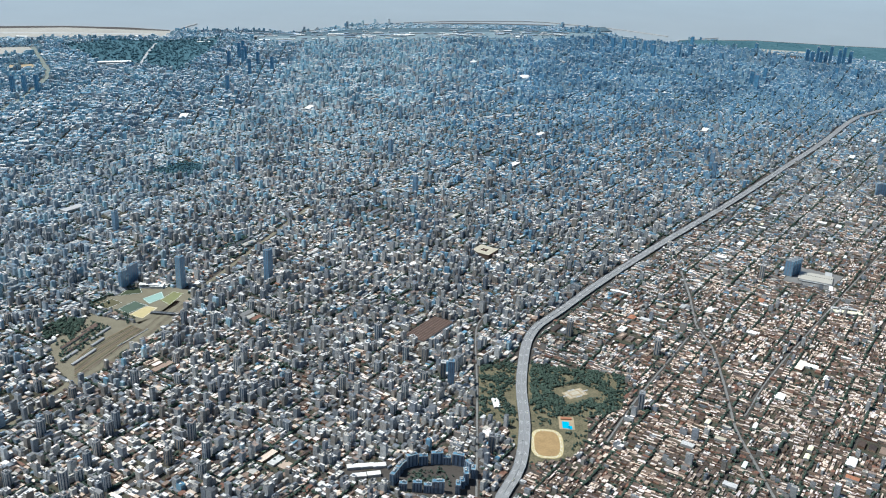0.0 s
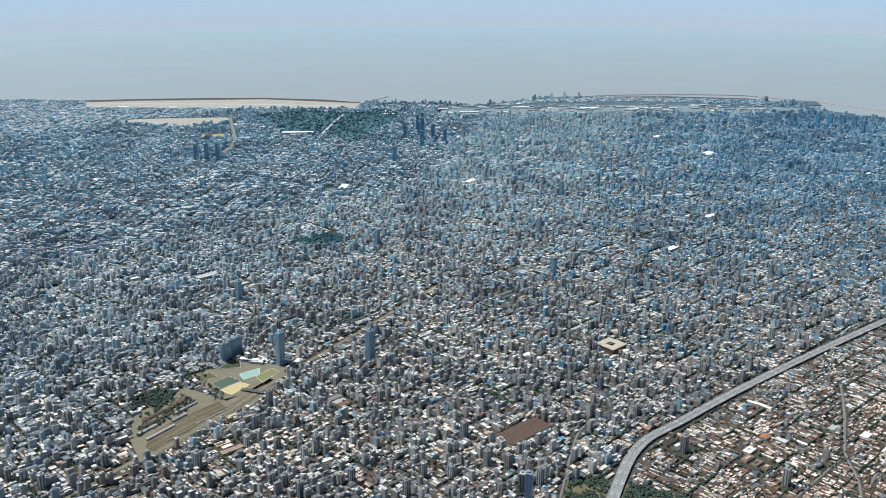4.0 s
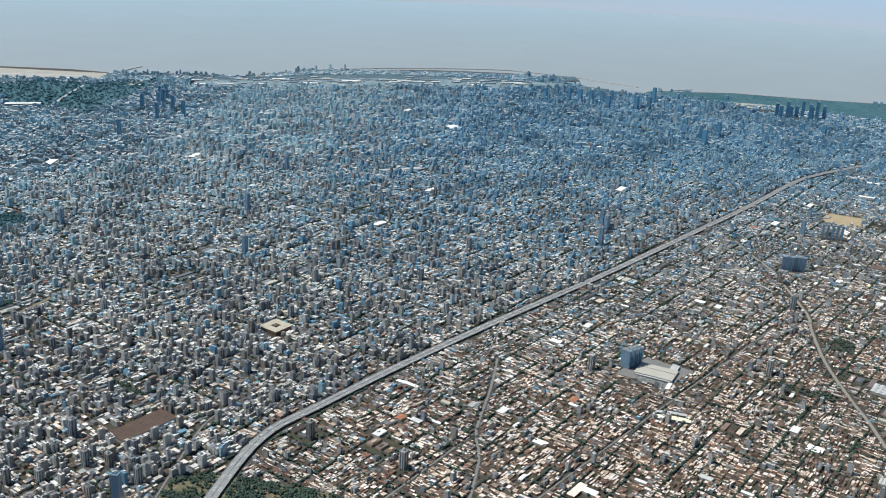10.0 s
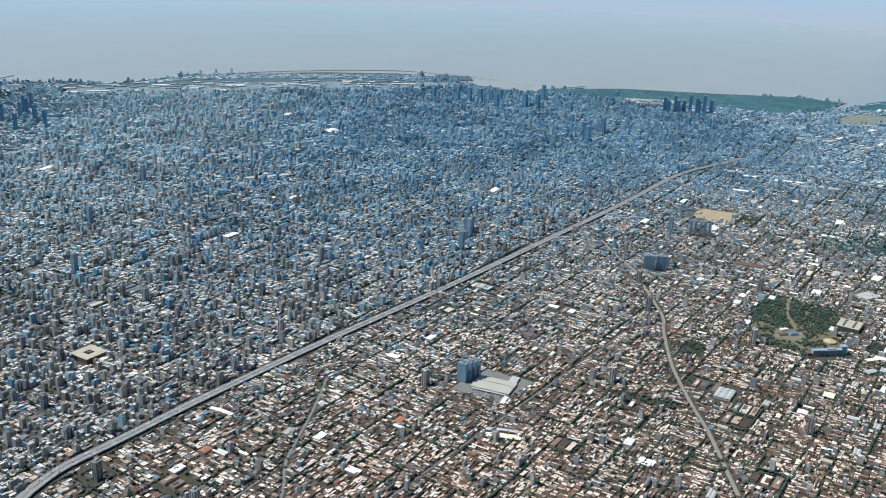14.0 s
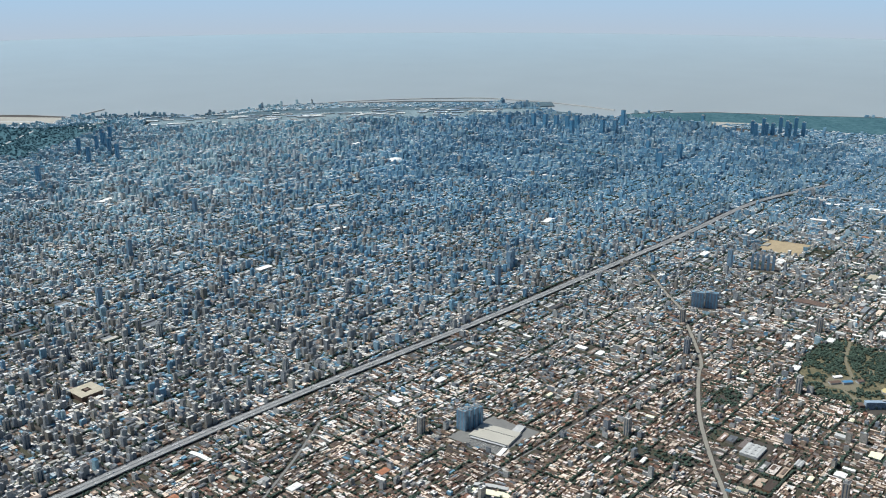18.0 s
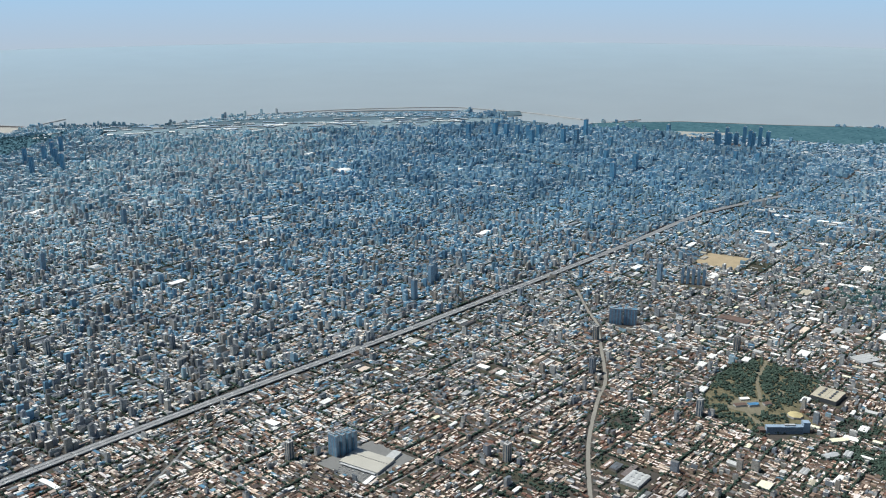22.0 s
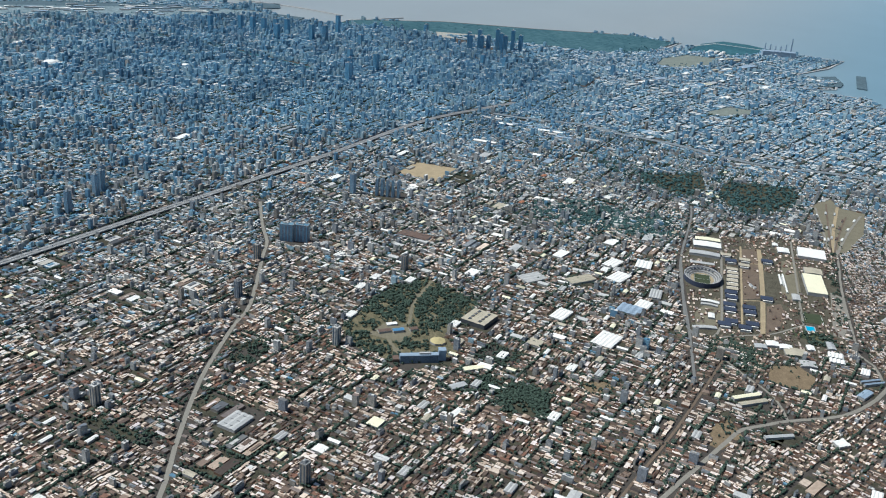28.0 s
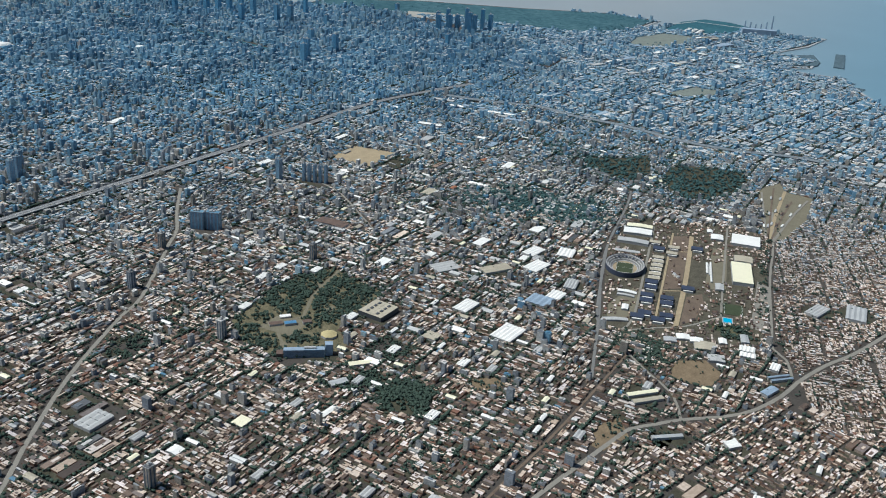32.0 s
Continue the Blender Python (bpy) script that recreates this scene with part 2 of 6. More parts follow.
M_LEAF = surface("tree_leaves", (0.042, 0.06, 0.05), 0.95, 0.5, 25, 3, 0.05, shift=(0.064, 0.09, 0.066))
# Distant marsh and leaves: green mixed with blue to paint the haze.
M_WOODS = surface("haze_tinted_marsh_woods", (0.036, 0.105, 0.135), 1.0, 0.3, 220, 30, 0.05, shift=(0.05, 0.12, 0.14))
M_MARSH = surface("haze_tinted_marsh_grass", (0.034, 0.098, 0.128), 1.0, 0.3, 420, 60, 0.05, shift=(0.072, 0.13, 0.142))
M_FARLEAF = surface("haze_blue_foliage", (0.056, 0.112, 0.14), 1.0, 0.3, 60, 8, 0.05, shift=(0.075, 0.14, 0.16))
M_MIDLEAF = surface("hazed_park_foliage", (0.046, 0.084, 0.086), 1.0, 0.45, 45, 6, 0.05, shift=(0.066, 0.116, 0.108))
M_SAND = surface("pale_sand_and_runway", (0.35, 0.33, 0.28), 0.8, 0.2, 200, 30, 0.3)
M_WHITE = surface("white_sheet_roof", (0.86, 0.83, 0.75), 0.45, 0.1, 30, 4, 0.5)
M_STORE = surface("beige_sheet_roof", (0.44, 0.41, 0.34), 0.5, 0.12, 40, 5, 0.4)
M_GREYROOF = surface("grey_sheet_roof", (0.46, 0.45, 0.42), 0.45, 0.2, 30, 4, 0.5)
M_BLUE = surface("blue_painted_sheet", (0.1, 0.24, 0.4), 0.45, 0.2, 30, 4, 0.5)
M_SLATEBLUE = surface("blue_grey_render", (0.28, 0.35, 0.42), 0.6, 0.2, 30, 4, 0.4)
M_CREAM = surface("cream_sheet_roof", (0.84, 0.78, 0.54), 0.5, 0.1, 30, 4, 0.5)
M_TANROOF = surface("tan_screed_roof", (0.43, 0.38, 0.28), 0.75, 0.2, 30, 4, 0.4)
M_TILE = surface("terracotta_roof", (0.34, 0.15, 0.08), 0.75, 0.25, 20, 3, 0.3)
M_BROWN = surface("rusty_brown_sheet", (0.14, 0.095, 0.072), 0.7, 0.3, 25, 4, 0.3)
M_WALL = surface("grey_render_wall", (0.4, 0.39, 0.37), 0.75, 0.2, 25, 3, 0.4)
M_DARK = surface("dark_steel", (0.08, 0.085, 0.09), 0.5, 0.2, 25, 3, 0.5)
M_RAIL = surface("rail_ballast", (0.15, 0.112, 0.08), 0.95, 0.3, 40, 5, 0.3)
M_BALLAST = surface("pale_ballast", (0.18, 0.16, 0.108), 0.95, 0.25, 40, 5, 0.3)
M_SLATE = surface("dark_slate_roof", (0.045, 0.055, 0.085), 0.5, 0.25, 25, 4, 0.4)
M_BARE = surface("bare_brown_earth", (0.2, 0.15, 0.092), 0.95, 0.35, 35, 6, 0.1)
M_WORKS = surface("dusty_works_ground", (0.078, 0.066, 0.05), 0.95, 0.5, 30, 6, 0.1, shift=(0.1, 0.092, 0.065))
M_POOL = surface("pool_water", (0.03, 0.4, 0.62), 0.1, 0.1, 20, 3, 0.6)
M_TEAL = surface("teal_court", (0.27, 0.4, 0.34), 0.75, 0.15, 20, 3, 0.3)
M_YELLOW = surface("yellow_dry_pitch", (0.48, 0.4, 0.2), 0.9, 0.15, 25, 3, 0.2)
M_PITCH = surface("pale_green_pitch", (0.2, 0.205, 0.095), 0.95, 0.15, 25, 3, 0.1)
M_CLAY = surface("orange_tan_clay", (0.33, 0.225, 0.105), 0.95, 0.25, 30, 5, 0.1)
M_TURF = surface("dark_green_turf", (0.085, 0.115, 0.085), 0.95, 0.2, 25, 3, 0.1)
M_WATER, nt, b = base("river_water", 0.35, 0.6)
where = nt.nodes.new("ShaderNodeSeparateXYZ")
nt.links.new(nt.nodes.new("ShaderNodeNewGeometry").outputs["Position"], where.inputs[0])
# muddy along the shore; the blue further out paints haze; southern docks are bluer
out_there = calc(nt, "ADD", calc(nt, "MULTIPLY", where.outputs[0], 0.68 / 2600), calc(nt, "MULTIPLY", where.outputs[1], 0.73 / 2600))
mud_to_haze = ramp(nt, calc(nt, "SUBTRACT", out_there, 0.7), [(0.0, (0.31, 0.33, 0.32)), (0.3, (0.31, 0.345, 0.345)), (0.7, (0.29, 0.36, 0.39)), (1.0, (0.27, 0.37, 0.42))])
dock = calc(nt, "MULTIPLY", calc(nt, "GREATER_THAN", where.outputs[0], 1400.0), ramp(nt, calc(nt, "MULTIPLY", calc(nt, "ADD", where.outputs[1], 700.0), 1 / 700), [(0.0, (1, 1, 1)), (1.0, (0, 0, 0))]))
c = mixed(nt, dock, mud_to_haze, (0.14, 0.27, 0.34))
c = mixed(nt, 1.0, c, ramp(nt, grain(nt, 900, 5), [(0.3, (0.93, 0.93, 0.93)), (0.7, (1, 1, 1))]), "MULTIPLY")
nt.links.new(c, b.inputs["Base Color"])
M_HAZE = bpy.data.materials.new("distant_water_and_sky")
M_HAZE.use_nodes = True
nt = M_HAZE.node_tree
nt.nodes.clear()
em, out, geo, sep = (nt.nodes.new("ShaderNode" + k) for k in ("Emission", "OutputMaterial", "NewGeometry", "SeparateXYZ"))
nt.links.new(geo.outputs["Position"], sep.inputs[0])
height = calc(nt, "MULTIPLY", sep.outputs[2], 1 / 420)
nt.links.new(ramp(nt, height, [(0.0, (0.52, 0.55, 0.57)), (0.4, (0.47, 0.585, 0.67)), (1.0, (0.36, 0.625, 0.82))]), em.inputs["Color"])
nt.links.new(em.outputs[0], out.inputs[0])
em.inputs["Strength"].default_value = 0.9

# ---- mesh tools: all lengths below are metres of the full-size city ----
def quick(name, verts, faces, mats):
    """A mesh object from arrays: verts n x 3 and faces m x 3 or m x 4."""
    verts, faces = np.asarray(verts, np.float32) * K, np.asarray(faces, np.int32)
    n = faces.shape[1]
    me = bpy.data.meshes.new(name)
    me.vertices.add(len(verts)), me.loops.add(faces.size), me.polygons.add(len(faces))
    me.vertices.foreach_set("co", verts.ravel()), me.loops.foreach_set("vertex_index", faces.ravel())
    me.polygons.foreach_set("loop_start", np.arange(0, faces.size, n, dtype=np.int32))
    me.polygons.foreach_set("use_smooth", np.zeros(len(faces), bool))
    me.update(calc_edges=True)
    for m in mats:
        me.materials.append(m)
    return new(name, me)


SIGN = np.array([(-1, -1), (1, -1), (1, 1), (-1, 1)], float)
SIDES = np.array([(4, 5, 6, 7), (0, 1, 5, 4), (1, 2, 6, 5), (2, 3, 7, 6), (3, 0, 4, 7)])


def boxes(x, y, w, d, z, h, turn=0.0):
    """Corners and faces of many upright boxes with open undersides."""
    x, y, w, d, z, h, turn = np.broadcast_arrays(*(np.asarray(a, float) for a in (x, y, w, d, z, h, turn)))
    c, s = np.cos(turn)[:, None], np.sin(turn)[:, None]
    px, py = w[:, None] / 2 * SIGN[:, 0], d[:, None] / 2 * SIGN[:, 1]
    v = np.empty((len(x), 8, 3))
    v[:, :4, 0] = v[:, 4:, 0] = x[:, None] + px * c - py * s
    v[:, :4, 1] = v[:, 4:, 1] = y[:, None] + px * s + py * c
    v[:, :4, 2], v[:, 4:, 2] = z[:, None], (z + h)[:, None]
    f = SIDES[None] + 8 * np.arange(len(x))[:, None, None]
    return v.reshape(-1, 3), f.reshape(-1, 4)


class Shape:
    """Collects boxes, roofs, prisms and strips, and makes one mesh of them."""

    def __init__(self):
        self.bm = bmesh.new()

    def face(self, pts):
        return self.bm.faces.new([self.bm.verts.new(Vector(p) * K) for p in pts])

    def solid(self, rings):
        """Rings of equal length, bottom to top, closed at the top and below."""
        vs = [[self.bm.verts.new(Vector(p) * K) for p in r] for r in rings]
        n = len(vs[0])
        for a, b in zip(vs, vs[1:]):
            for i in range(n):
                self.bm.faces.new((a[i], a[(i + 1) % n], b[(i + 1) % n], b[i]))
        self.bm.faces.new(vs[-1]), self.bm.faces.new(vs[0][::-1])
        return self

    def box(self, x, y, z, w, d, h, turn=0.0, taper=1.0):
        c, s = math.cos(turn), math.sin(turn)
        ring = lambda k, zz: [(x + (a * w * c - b * d * s) / 2 * k, y + (a * w * s + b * d * c) / 2 * k, zz) for a, b in SIGN]
        return self.solid([ring(1, z), ring(taper, z + h)])

    def gable(self, x, y, z, w, d, rise, turn=0.0, over=0.6):
        """A pitched roof whose ridge runs along w."""
        c, s = math.cos(turn), math.sin(turn)
        at = lambda u, v, zz: (x + u * c - v * s, y + u * s + v * c, zz)
        a, b = w / 2 + over, d / 2 + over
        for sgn in (-1, 1):
            tri = lambda u: [at(u, -b, z), at(u, b, z), at(u, 0, z + rise)]
        p, q = tri(-a), tri(a)
        vs = [[self.bm.verts.new(Vector(k) * K) for k in r] for r in (p, q)]
        f = self.bm.faces.new
        f((vs[0][0], vs[1][0], vs[1][2], vs[0][2])), f((vs[1][1], vs[0][1], vs[0][2], vs[1][2]))
        f(vs[0][::-1]), f(vs[1]), f((vs[0][1], vs[1][1], vs[1][0], vs[0][0]))
        return self

    def tube(self, x, y, z, r, h, top=1.0, n=12):
        ring = lambda k, zz: [(x + r * k * math.cos(i * 2 * math.pi / n), y + r * k * math.sin(i * 2 * math.pi / n), zz) for i in range(n)]
        return self.solid([ring(1, z), ring(top, z + h)])

    def prism(self, pts, z, h):
        if sum(p[0] * q[1] - q[0] * p[1] for p, q in zip(pts, pts[1:] + pts[:1])) < 0:
            pts = pts[::-1]
        return self.solid([[(*p, z) for p in pts], [(*p, z + h) for p in pts]])

    def strip(self, line, width, z, h, shift=0.0):
        """A flat bar along a line, shifted to its left."""
        line = [Vector(p) for p in line]
        out = []
        for i, p in enumerate(line):
            t = (line[min(i + 1, len(line) - 1)] - line[max(i - 1, 0)]).normalized()
            n = Vector((-t.y, t.x))
            a, b = p + n * (shift - width / 2), p + n * (shift + width / 2)
            out.append([(a.x, a.y, z), (b.x, b.y, z), (b.x, b.y, z + h), (a.x, a.y, z + h)])
        vs = [[self.bm.verts.new(Vector(q) * K) for q in r] for r in out]
        for a, b in zip(vs, vs[1:]):
            for i in range(4):
                self.bm.faces.new((a[i], a[(i + 1) % 4], b[(i + 1) % 4], b[i]))
        self.bm.faces.new(vs[0]), self.bm.faces.new(vs[-1][::-1])
        return self

    def mesh(self, name, mat, tri=False):
        if tri:
            bmesh.ops.triangulate(self.bm, faces=self.bm.faces[:])
        bmesh.ops.recalc_face_normals(self.bm, faces=self.bm.faces[:])
        me = bpy.data.meshes.new(name)
        self.bm.to_mesh(me), self.bm.free()
        me.materials.append(mat)
        return me


def part(name, shape, mat, parent, label="", at=None):
    """One mesh under a thing or a part; shape may be a ready mesh, shared by alike parts."""
    ob = new(name, shape.mesh(name, mat) if isinstance(shape, Shape) else shape)
    ob.parent = parent
    if at:
        ob.matrix_basis = pose(at[0] * K, at[1] * K, at[2] * K, 0, 0, at[3] if len(at) > 3 else 0)
    return tagged(ob, label)


def thing(name, x, y, label, category, group="", turn=0.0, z=0.0):
    ob = new(name)
    ob.empty_display_size = 0.5
    ob.matrix_basis = pose(x * K, y * K, z * K, 0, 0, turn)
    return tagged(ob, label, category, group)


def smooth(points, step=60.0):
    """A line that glides through the points."""
    pts = [Vector(p) for p in points]
    pts = [pts[0] * 2 - pts[1]] + pts + [pts[-1] * 2 - pts[-2]]
    out = []
    for a, b, c, d in zip(pts, pts[1:], pts[2:], pts[3:]):
        n = max(2, int((c - b).length / step))
        for i in range(n):
            t = i / n
            out.append(0.5 * ((2 * b) + (c - a) * t + (2 * a - 5 * b + 4 * c - d) * t * t + (3 * b - a - 3 * c + d) * t ** 3))
    return [(p.x, p.y) for p in out] + [tuple(pts[-2])]


def inside(px, py, poly):
    hit = np.zeros(len(px), bool)
    for (x0, y0), (x1, y1) in zip(poly, poly[1:] + poly[:1]):
        cross = ((y0 > py) != (y1 > py)) & (px < (x1 - x0) * (py - y0) / ((y1 - y0) or 1e-9) + x0)
        hit ^= cross
    return hit


def near(px, py, line, reach):
    hit = np.zeros(len(px), bool)
    for (x0, y0), (x1, y1) in zip(line, line[1:]):
        dx, dy = x1 - x0, y1 - y0
        t = np.clip(((px - x0) * dx + (py - y0) * dy) / max(dx * dx + dy * dy, 1e-9), 0, 1)
        hit |= (px - x0 - t * dx) ** 2 + (py - y0 - t * dy) ** 2 < reach * reach
    return hit


rng = np.random.default_rng(11)

# ---- plan ----
COAST = [(1400, 10900), (2480, 9850), (3080, 9470), (3700, 9020), (4230, 8570), (4700, 7950), (4900, 7495), (5150, 7250), (5462, 6938), (5883, 6409), (6094, 6363), (7060, 6187), (8154, 5299), (8774, 4521), (8907, 3932), (8528, 3281), (8352, 3129), (8532, 2609), (8959, 2668), (9677, 1906), (10117, 906), (10591, 64), (10538, -495), (9741, -460), (9911, -497), (10286, -589), (10802, -801), (10815, -1329), (10850, -2102), (10262, -2026), (9705, -1817), (9629, -2216), (9264, -2228), (9027, -1996), (9040, -2523), (8614, -2717), (8129, -2973), (7962, -3795)]
LAND = COAST + [(7500, -15000), (-15000, -15000), (-15000, 17000), (-1600, 12700)]
SHORE_BELT = [(2399, 9698), (2990, 9343), (4150, 8467), (4868, 7418), (5000, 7420), (4800, 7950), (4330, 8600), (3800, 9080), (3140, 9560), (2500, 9950)]
EXTENT = [(-1928, 1950), (-1923, 907), (-59, -1596), (1602, -2384), (2349, -3374), (3124, -3863), (4323, -3822), (8003, -3228)] + COAST[:-1][::-1] + [(-1500, 12600), (-1965, 9713), (-2901, 5623)]
FREEWAY = smooth([(-1118, -303), (-872, -204), (-673, -150), (-495, -116), (-263, -11), (-17, 136), (250, 262), (382, 307), (503, 325), (667, 315), (1113, 299), (1773, 251), (2788, 153), (3830, 79), (4798, 14), (5677, -17), (6122, -93), (6760, -290)])
AVENUE = smooth([(3926, -177), (3692, -378), (3535, -532), (3415, -607), (2994, -880), (2824, -944), (2465, -1108), (2130, -1311), (2001, -1400), (1629, -1614)])
DIAGONAL = smooth([(1517, 27), (1258, -105), (942, -249), (783, -368), (471, -522), (192, -648), (30, -755), (-357, -1013)])
CROSS_ROAD = smooth([(913, -253), (540, -261), (144, -271), (-181, -297)])
EAST_ROAD = smooth([(295, -651), (857, -660), (2703, -804)])
WEST_STREET = smooth([(-722, -81), (-156, 253), (346, 551), (585, 569)])
SOUTH_ROAD = smooth([(3425, -2517), (3825, -2387), (4448, -2180), (5089, -2057), (5301, -2002)])
BOW_ROAD = smooth([(3825, -2387), (3675, -2546), (3570, -2664), (3479, -2781), (3347, -2848)])
RING_ROAD = smooth([(2440, -2560), (2640, -2598), (2826, -2637), (2966, -2670), (3132, -2708), (3206, -2729), (3278, -2789), (3347, -2848), (3494, -3005), (3674, -3091), (3802, -3121), (3981, -3184), (4199, -3286), (4758, -3477)])
SIDE_ROAD = smooth([(3830, -3098), (3940, -3058), (3999, -2998), (4116, -2971), (4591, -2864), (4990, -2795), (5456, -2696)])
RAIL_SOUTH = smooth([(2302, -2483), (2731, -2516), (3086, -2545), (3641, -2564)])
RAIL_WEST = smooth([(-1400, 1440), (-1227, 1491), (-1110, 1521), (-948, 1536), (-750, 1590), (-540, 1650), (-266, 1747), (122, 1857), (542, 1983), (1074, 2140)])
FIELD_ROAD = smooth([(4453, -464), (4383, -751), (4305, -888), (4143, -1103), (4039, -1239)])
FAR_FREEWAY = smooth([(6344, -306), (6388, -592), (6506, -928), (6445, -1194), (6442, -1585), (6358, -1974), (6385, -2320), (6489, -2677), (6470, -3400)])
PORT_ROAD = smooth([(8425, 2255), (8127, 1347), (8055, 710), (8100, 172), (8063, -474), (8567, -1155), (9303, -2196)])
NORTH_RAIL = smooth([(3139, 7641), (2751, 6952), (2417, 6390), (2105, 6082), (1712, 5731), (1300, 5450)])
PARK_ROAD = smooth([(4187, 6948), (3724, 6558), (3205, 6081)])
WIDE_AVENUE = smooth([(6873, 3771), (6775, 3100), (6777, 2501), (6726, 1957), (6662, 1495)])
LINES = [(FIELD_ROAD, 7), (FREEWAY, 31), (AVENUE, 12), (DIAGONAL, 9), (CROSS_ROAD, 7), (EAST_ROAD, 6), (WEST_STREET, 8), (SOUTH_ROAD, 10), (BOW_ROAD, 7), (RING_ROAD, 11), (SIDE_ROAD, 8), (RAIL_SOUTH, 8), (RAIL_WEST, 13), (FAR_FREEWAY, 23), (PORT_ROAD, 24), (NORTH_RAIL, 26), (PARK_ROAD, 18), (WIDE_AVENUE, 42)]
PARK_WEST = [(32, 356), (147, 239), (230, 55), (277, -61), (307, -173), (61, -253), (-82, -179), (-194, -230), (-346, -240), (-456, -138), (-400, -40), (-295, 52), (-321, 147)]
WOOD_RIGHT = [(160, 185), (230, 55), (277, -61), (307, -173), (61, -253), (-59, -211), (-66, -141), (-192, 0)]
WOOD_LEFT = [(32, 356), (147, 239), (-239, 35), (-295, 52), (-225, 136), (-321, 147)]
PARK_MID = [(2946, -1406), (3037, -1279), (3413, -1230), (3616, -1310), (3545, -1601), (3341, -1608), (3211, -1628), (3119, -1734), (2994, -1680), (2926, -1578)]
GROVE = [(2939, -1951), (3060, -2011), (3048, -2130), (2906, -2174), (2854, -2049)]
CLUB = [(-526, 2045), (-294, 2067), (-190, 1912), (-149, 1812), (-270, 1746), (-532, 1725)]
YARD_WEST = [(-275, 1782), (-449, 1729), (-535, 1745), (-594, 1965), (-831, 1889), (-889, 1846), (-975, 1694), (-1011, 1563), (-1110, 1526), (-1056, 1500), (-949, 1514), (-849, 1526), (-610, 1597), (-493, 1611), (-258, 1712)]
YARD_WOOD = [(-818, 1997), (-675, 2026), (-643, 1940), (-746, 1860), (-857, 1925)]
WORKS = [(3780, -2415), (4601, -2137), (4920, -2191), (5127, -2581), (5108, -2746), (4341, -2903), (4006, -2957), (3858, -2847), (3802, -2680)]
TANFIELD = [(4772, -456), (5016, -456), (5057, -697), (4770, -715)]
EAST_WOOD = [(5943, -1891), (5989, -2017), (6081, -2375), (5864, -2511), (5614, -2510), (5433, -2485), (5378, -2274), (5256, -2164), (5363, -2014), (5542, -2031), (5704, -1944)]
EAST_TREES = [(5921, -1169), (5892, -1403), (5723, -1706), (5570, -1981), (5358, -2008), (5453, -1693), (5602, -1402)]
EAST_GARDENS = [(4822, -1288), (4935, -1560), (5050, -1766), (4980, -1999), (4732, -2047), (4645, -1821), (4646, -1524), (4610, -1354)]
EAST_GREEN = [(4814, -1652), (5057, -1729), (5198, -2031), (4830, -2093), (4615, -1922), (4624, -1745)]
YARD_EAST = [(5768, -2558), (5954, -2630), (5818, -2696), (5805, -2831), (5441, -2866), (5112, -2819), (5035, -2740)]
HOUSES_BROWN = [(1003, 196), (1159, 126), (1029, -147), (820, -104)]
RESERVE = [(8532, 2589), (8959, 2639), (9639, 1885), (10081, 896), (10542, 54), (10476, -450), (9741, -418), (9262, -17), (9094, 1136)]
AIRPORT = [(2237, 9296), (2791, 8761), (3607, 7982), (4515, 7189), (4868, 7418), (4150, 8467), (2990, 9343), (2399, 9698)]
WOODS = [(3410, 7518), (3939, 7470), (4321, 6928), (4998, 6756), (4395, 6295), (3334, 5643), (3275, 6130), (3122, 6564)]
TRACK_FAR = [(2165, 8308), (2650, 8010), (3113, 7661), (2975, 7350), (2535, 7448), (2098, 8003)]
CLUB_FAR = [(2365, 6989), (2594, 6857), (2514, 6711), (2289, 6843)]
NORTH_PARK = [(971, 3390), (1275, 3338), (1315, 3218), (1017, 3042)]
PORT_LAND = [(4971, 7187), (5880, 6317), (7059, 6141), (8097, 5249), (8693, 4517), (8709, 3876), (8135, 4001), (7693, 4706), (6771, 5566), (5868, 5993), (4910, 6958)]
RIVER_PORT = [(4994, 6169), (5924, 5375), (6699, 4874), (7310, 4170), (8368, 3386), (8644, 3571), (7964, 4725), (7304, 5484), (6479, 6038), (6045, 6155), (5351, 6709)]
SHOP = [(1732, -425), (1976, -470), (1978, -683), (1737, -656)]
COURT = [(1035, 1018), (1164, 1016), (1156, 889), (1026, 891)]
MARKET = [(52, 751), (302, 749), (294, 637), (43, 640)]
SLABS_WEST = [(-860, 170), (-790, 240), (-663, 225), (-560, 60), (-640, -50), (-740, -60), (-840, 80)]
MILL_WEST = [(-848, 371), (-711, 269), (-825, 195), (-902, 314)]
HOSPITAL = [(2897, -1527), (3056, -1722), (3021, -1760), (2890, -1636)]
EXHIBITION = [(2960, 6440), (3060, 6560), (3340, 6340), (3250, 6190), (3120, 6150), (2940, 6280)]
EAST_CORE = [(5830, -2052), (5928, -2165), (6006, -2413), (5854, -2492), (5576, -2447), (5347, -2336), (5435, -2167), (5577, -2090)]
EAST_HOLLOW = [(5695, -1575), (5760, -1730), (5967, -1886), (5652, -1999), (5423, -1981), (5435, -1849), (5531, -1657)]
CLEAR = [RIVER_PORT, PARK_WEST, PARK_MID, GROVE, CLUB, YARD_WEST, YARD_WOOD, WORKS, TANFIELD, EAST_CORE, EAST_HOLLOW, YARD_EAST, RESERVE, AIRPORT, SHORE_BELT, WOODS, EXHIBITION, TRACK_FAR, CLUB_FAR, NORTH_PARK, SHOP, COURT, MARKET, SLABS_WEST, MILL_WEST, HOSPITAL,
         [(3567, -533), (3695, -536), (3687, -703), (3559, -700)], [(4341, -551), (4471, -554), (4475, -733), (4333, -730)], [(3320, -1593), (3481, -1599), (3473, -1758), (3311, -1752)], [(2265, -1326), (2390, -1331), (2384, -1429), (2258, -1424)]]

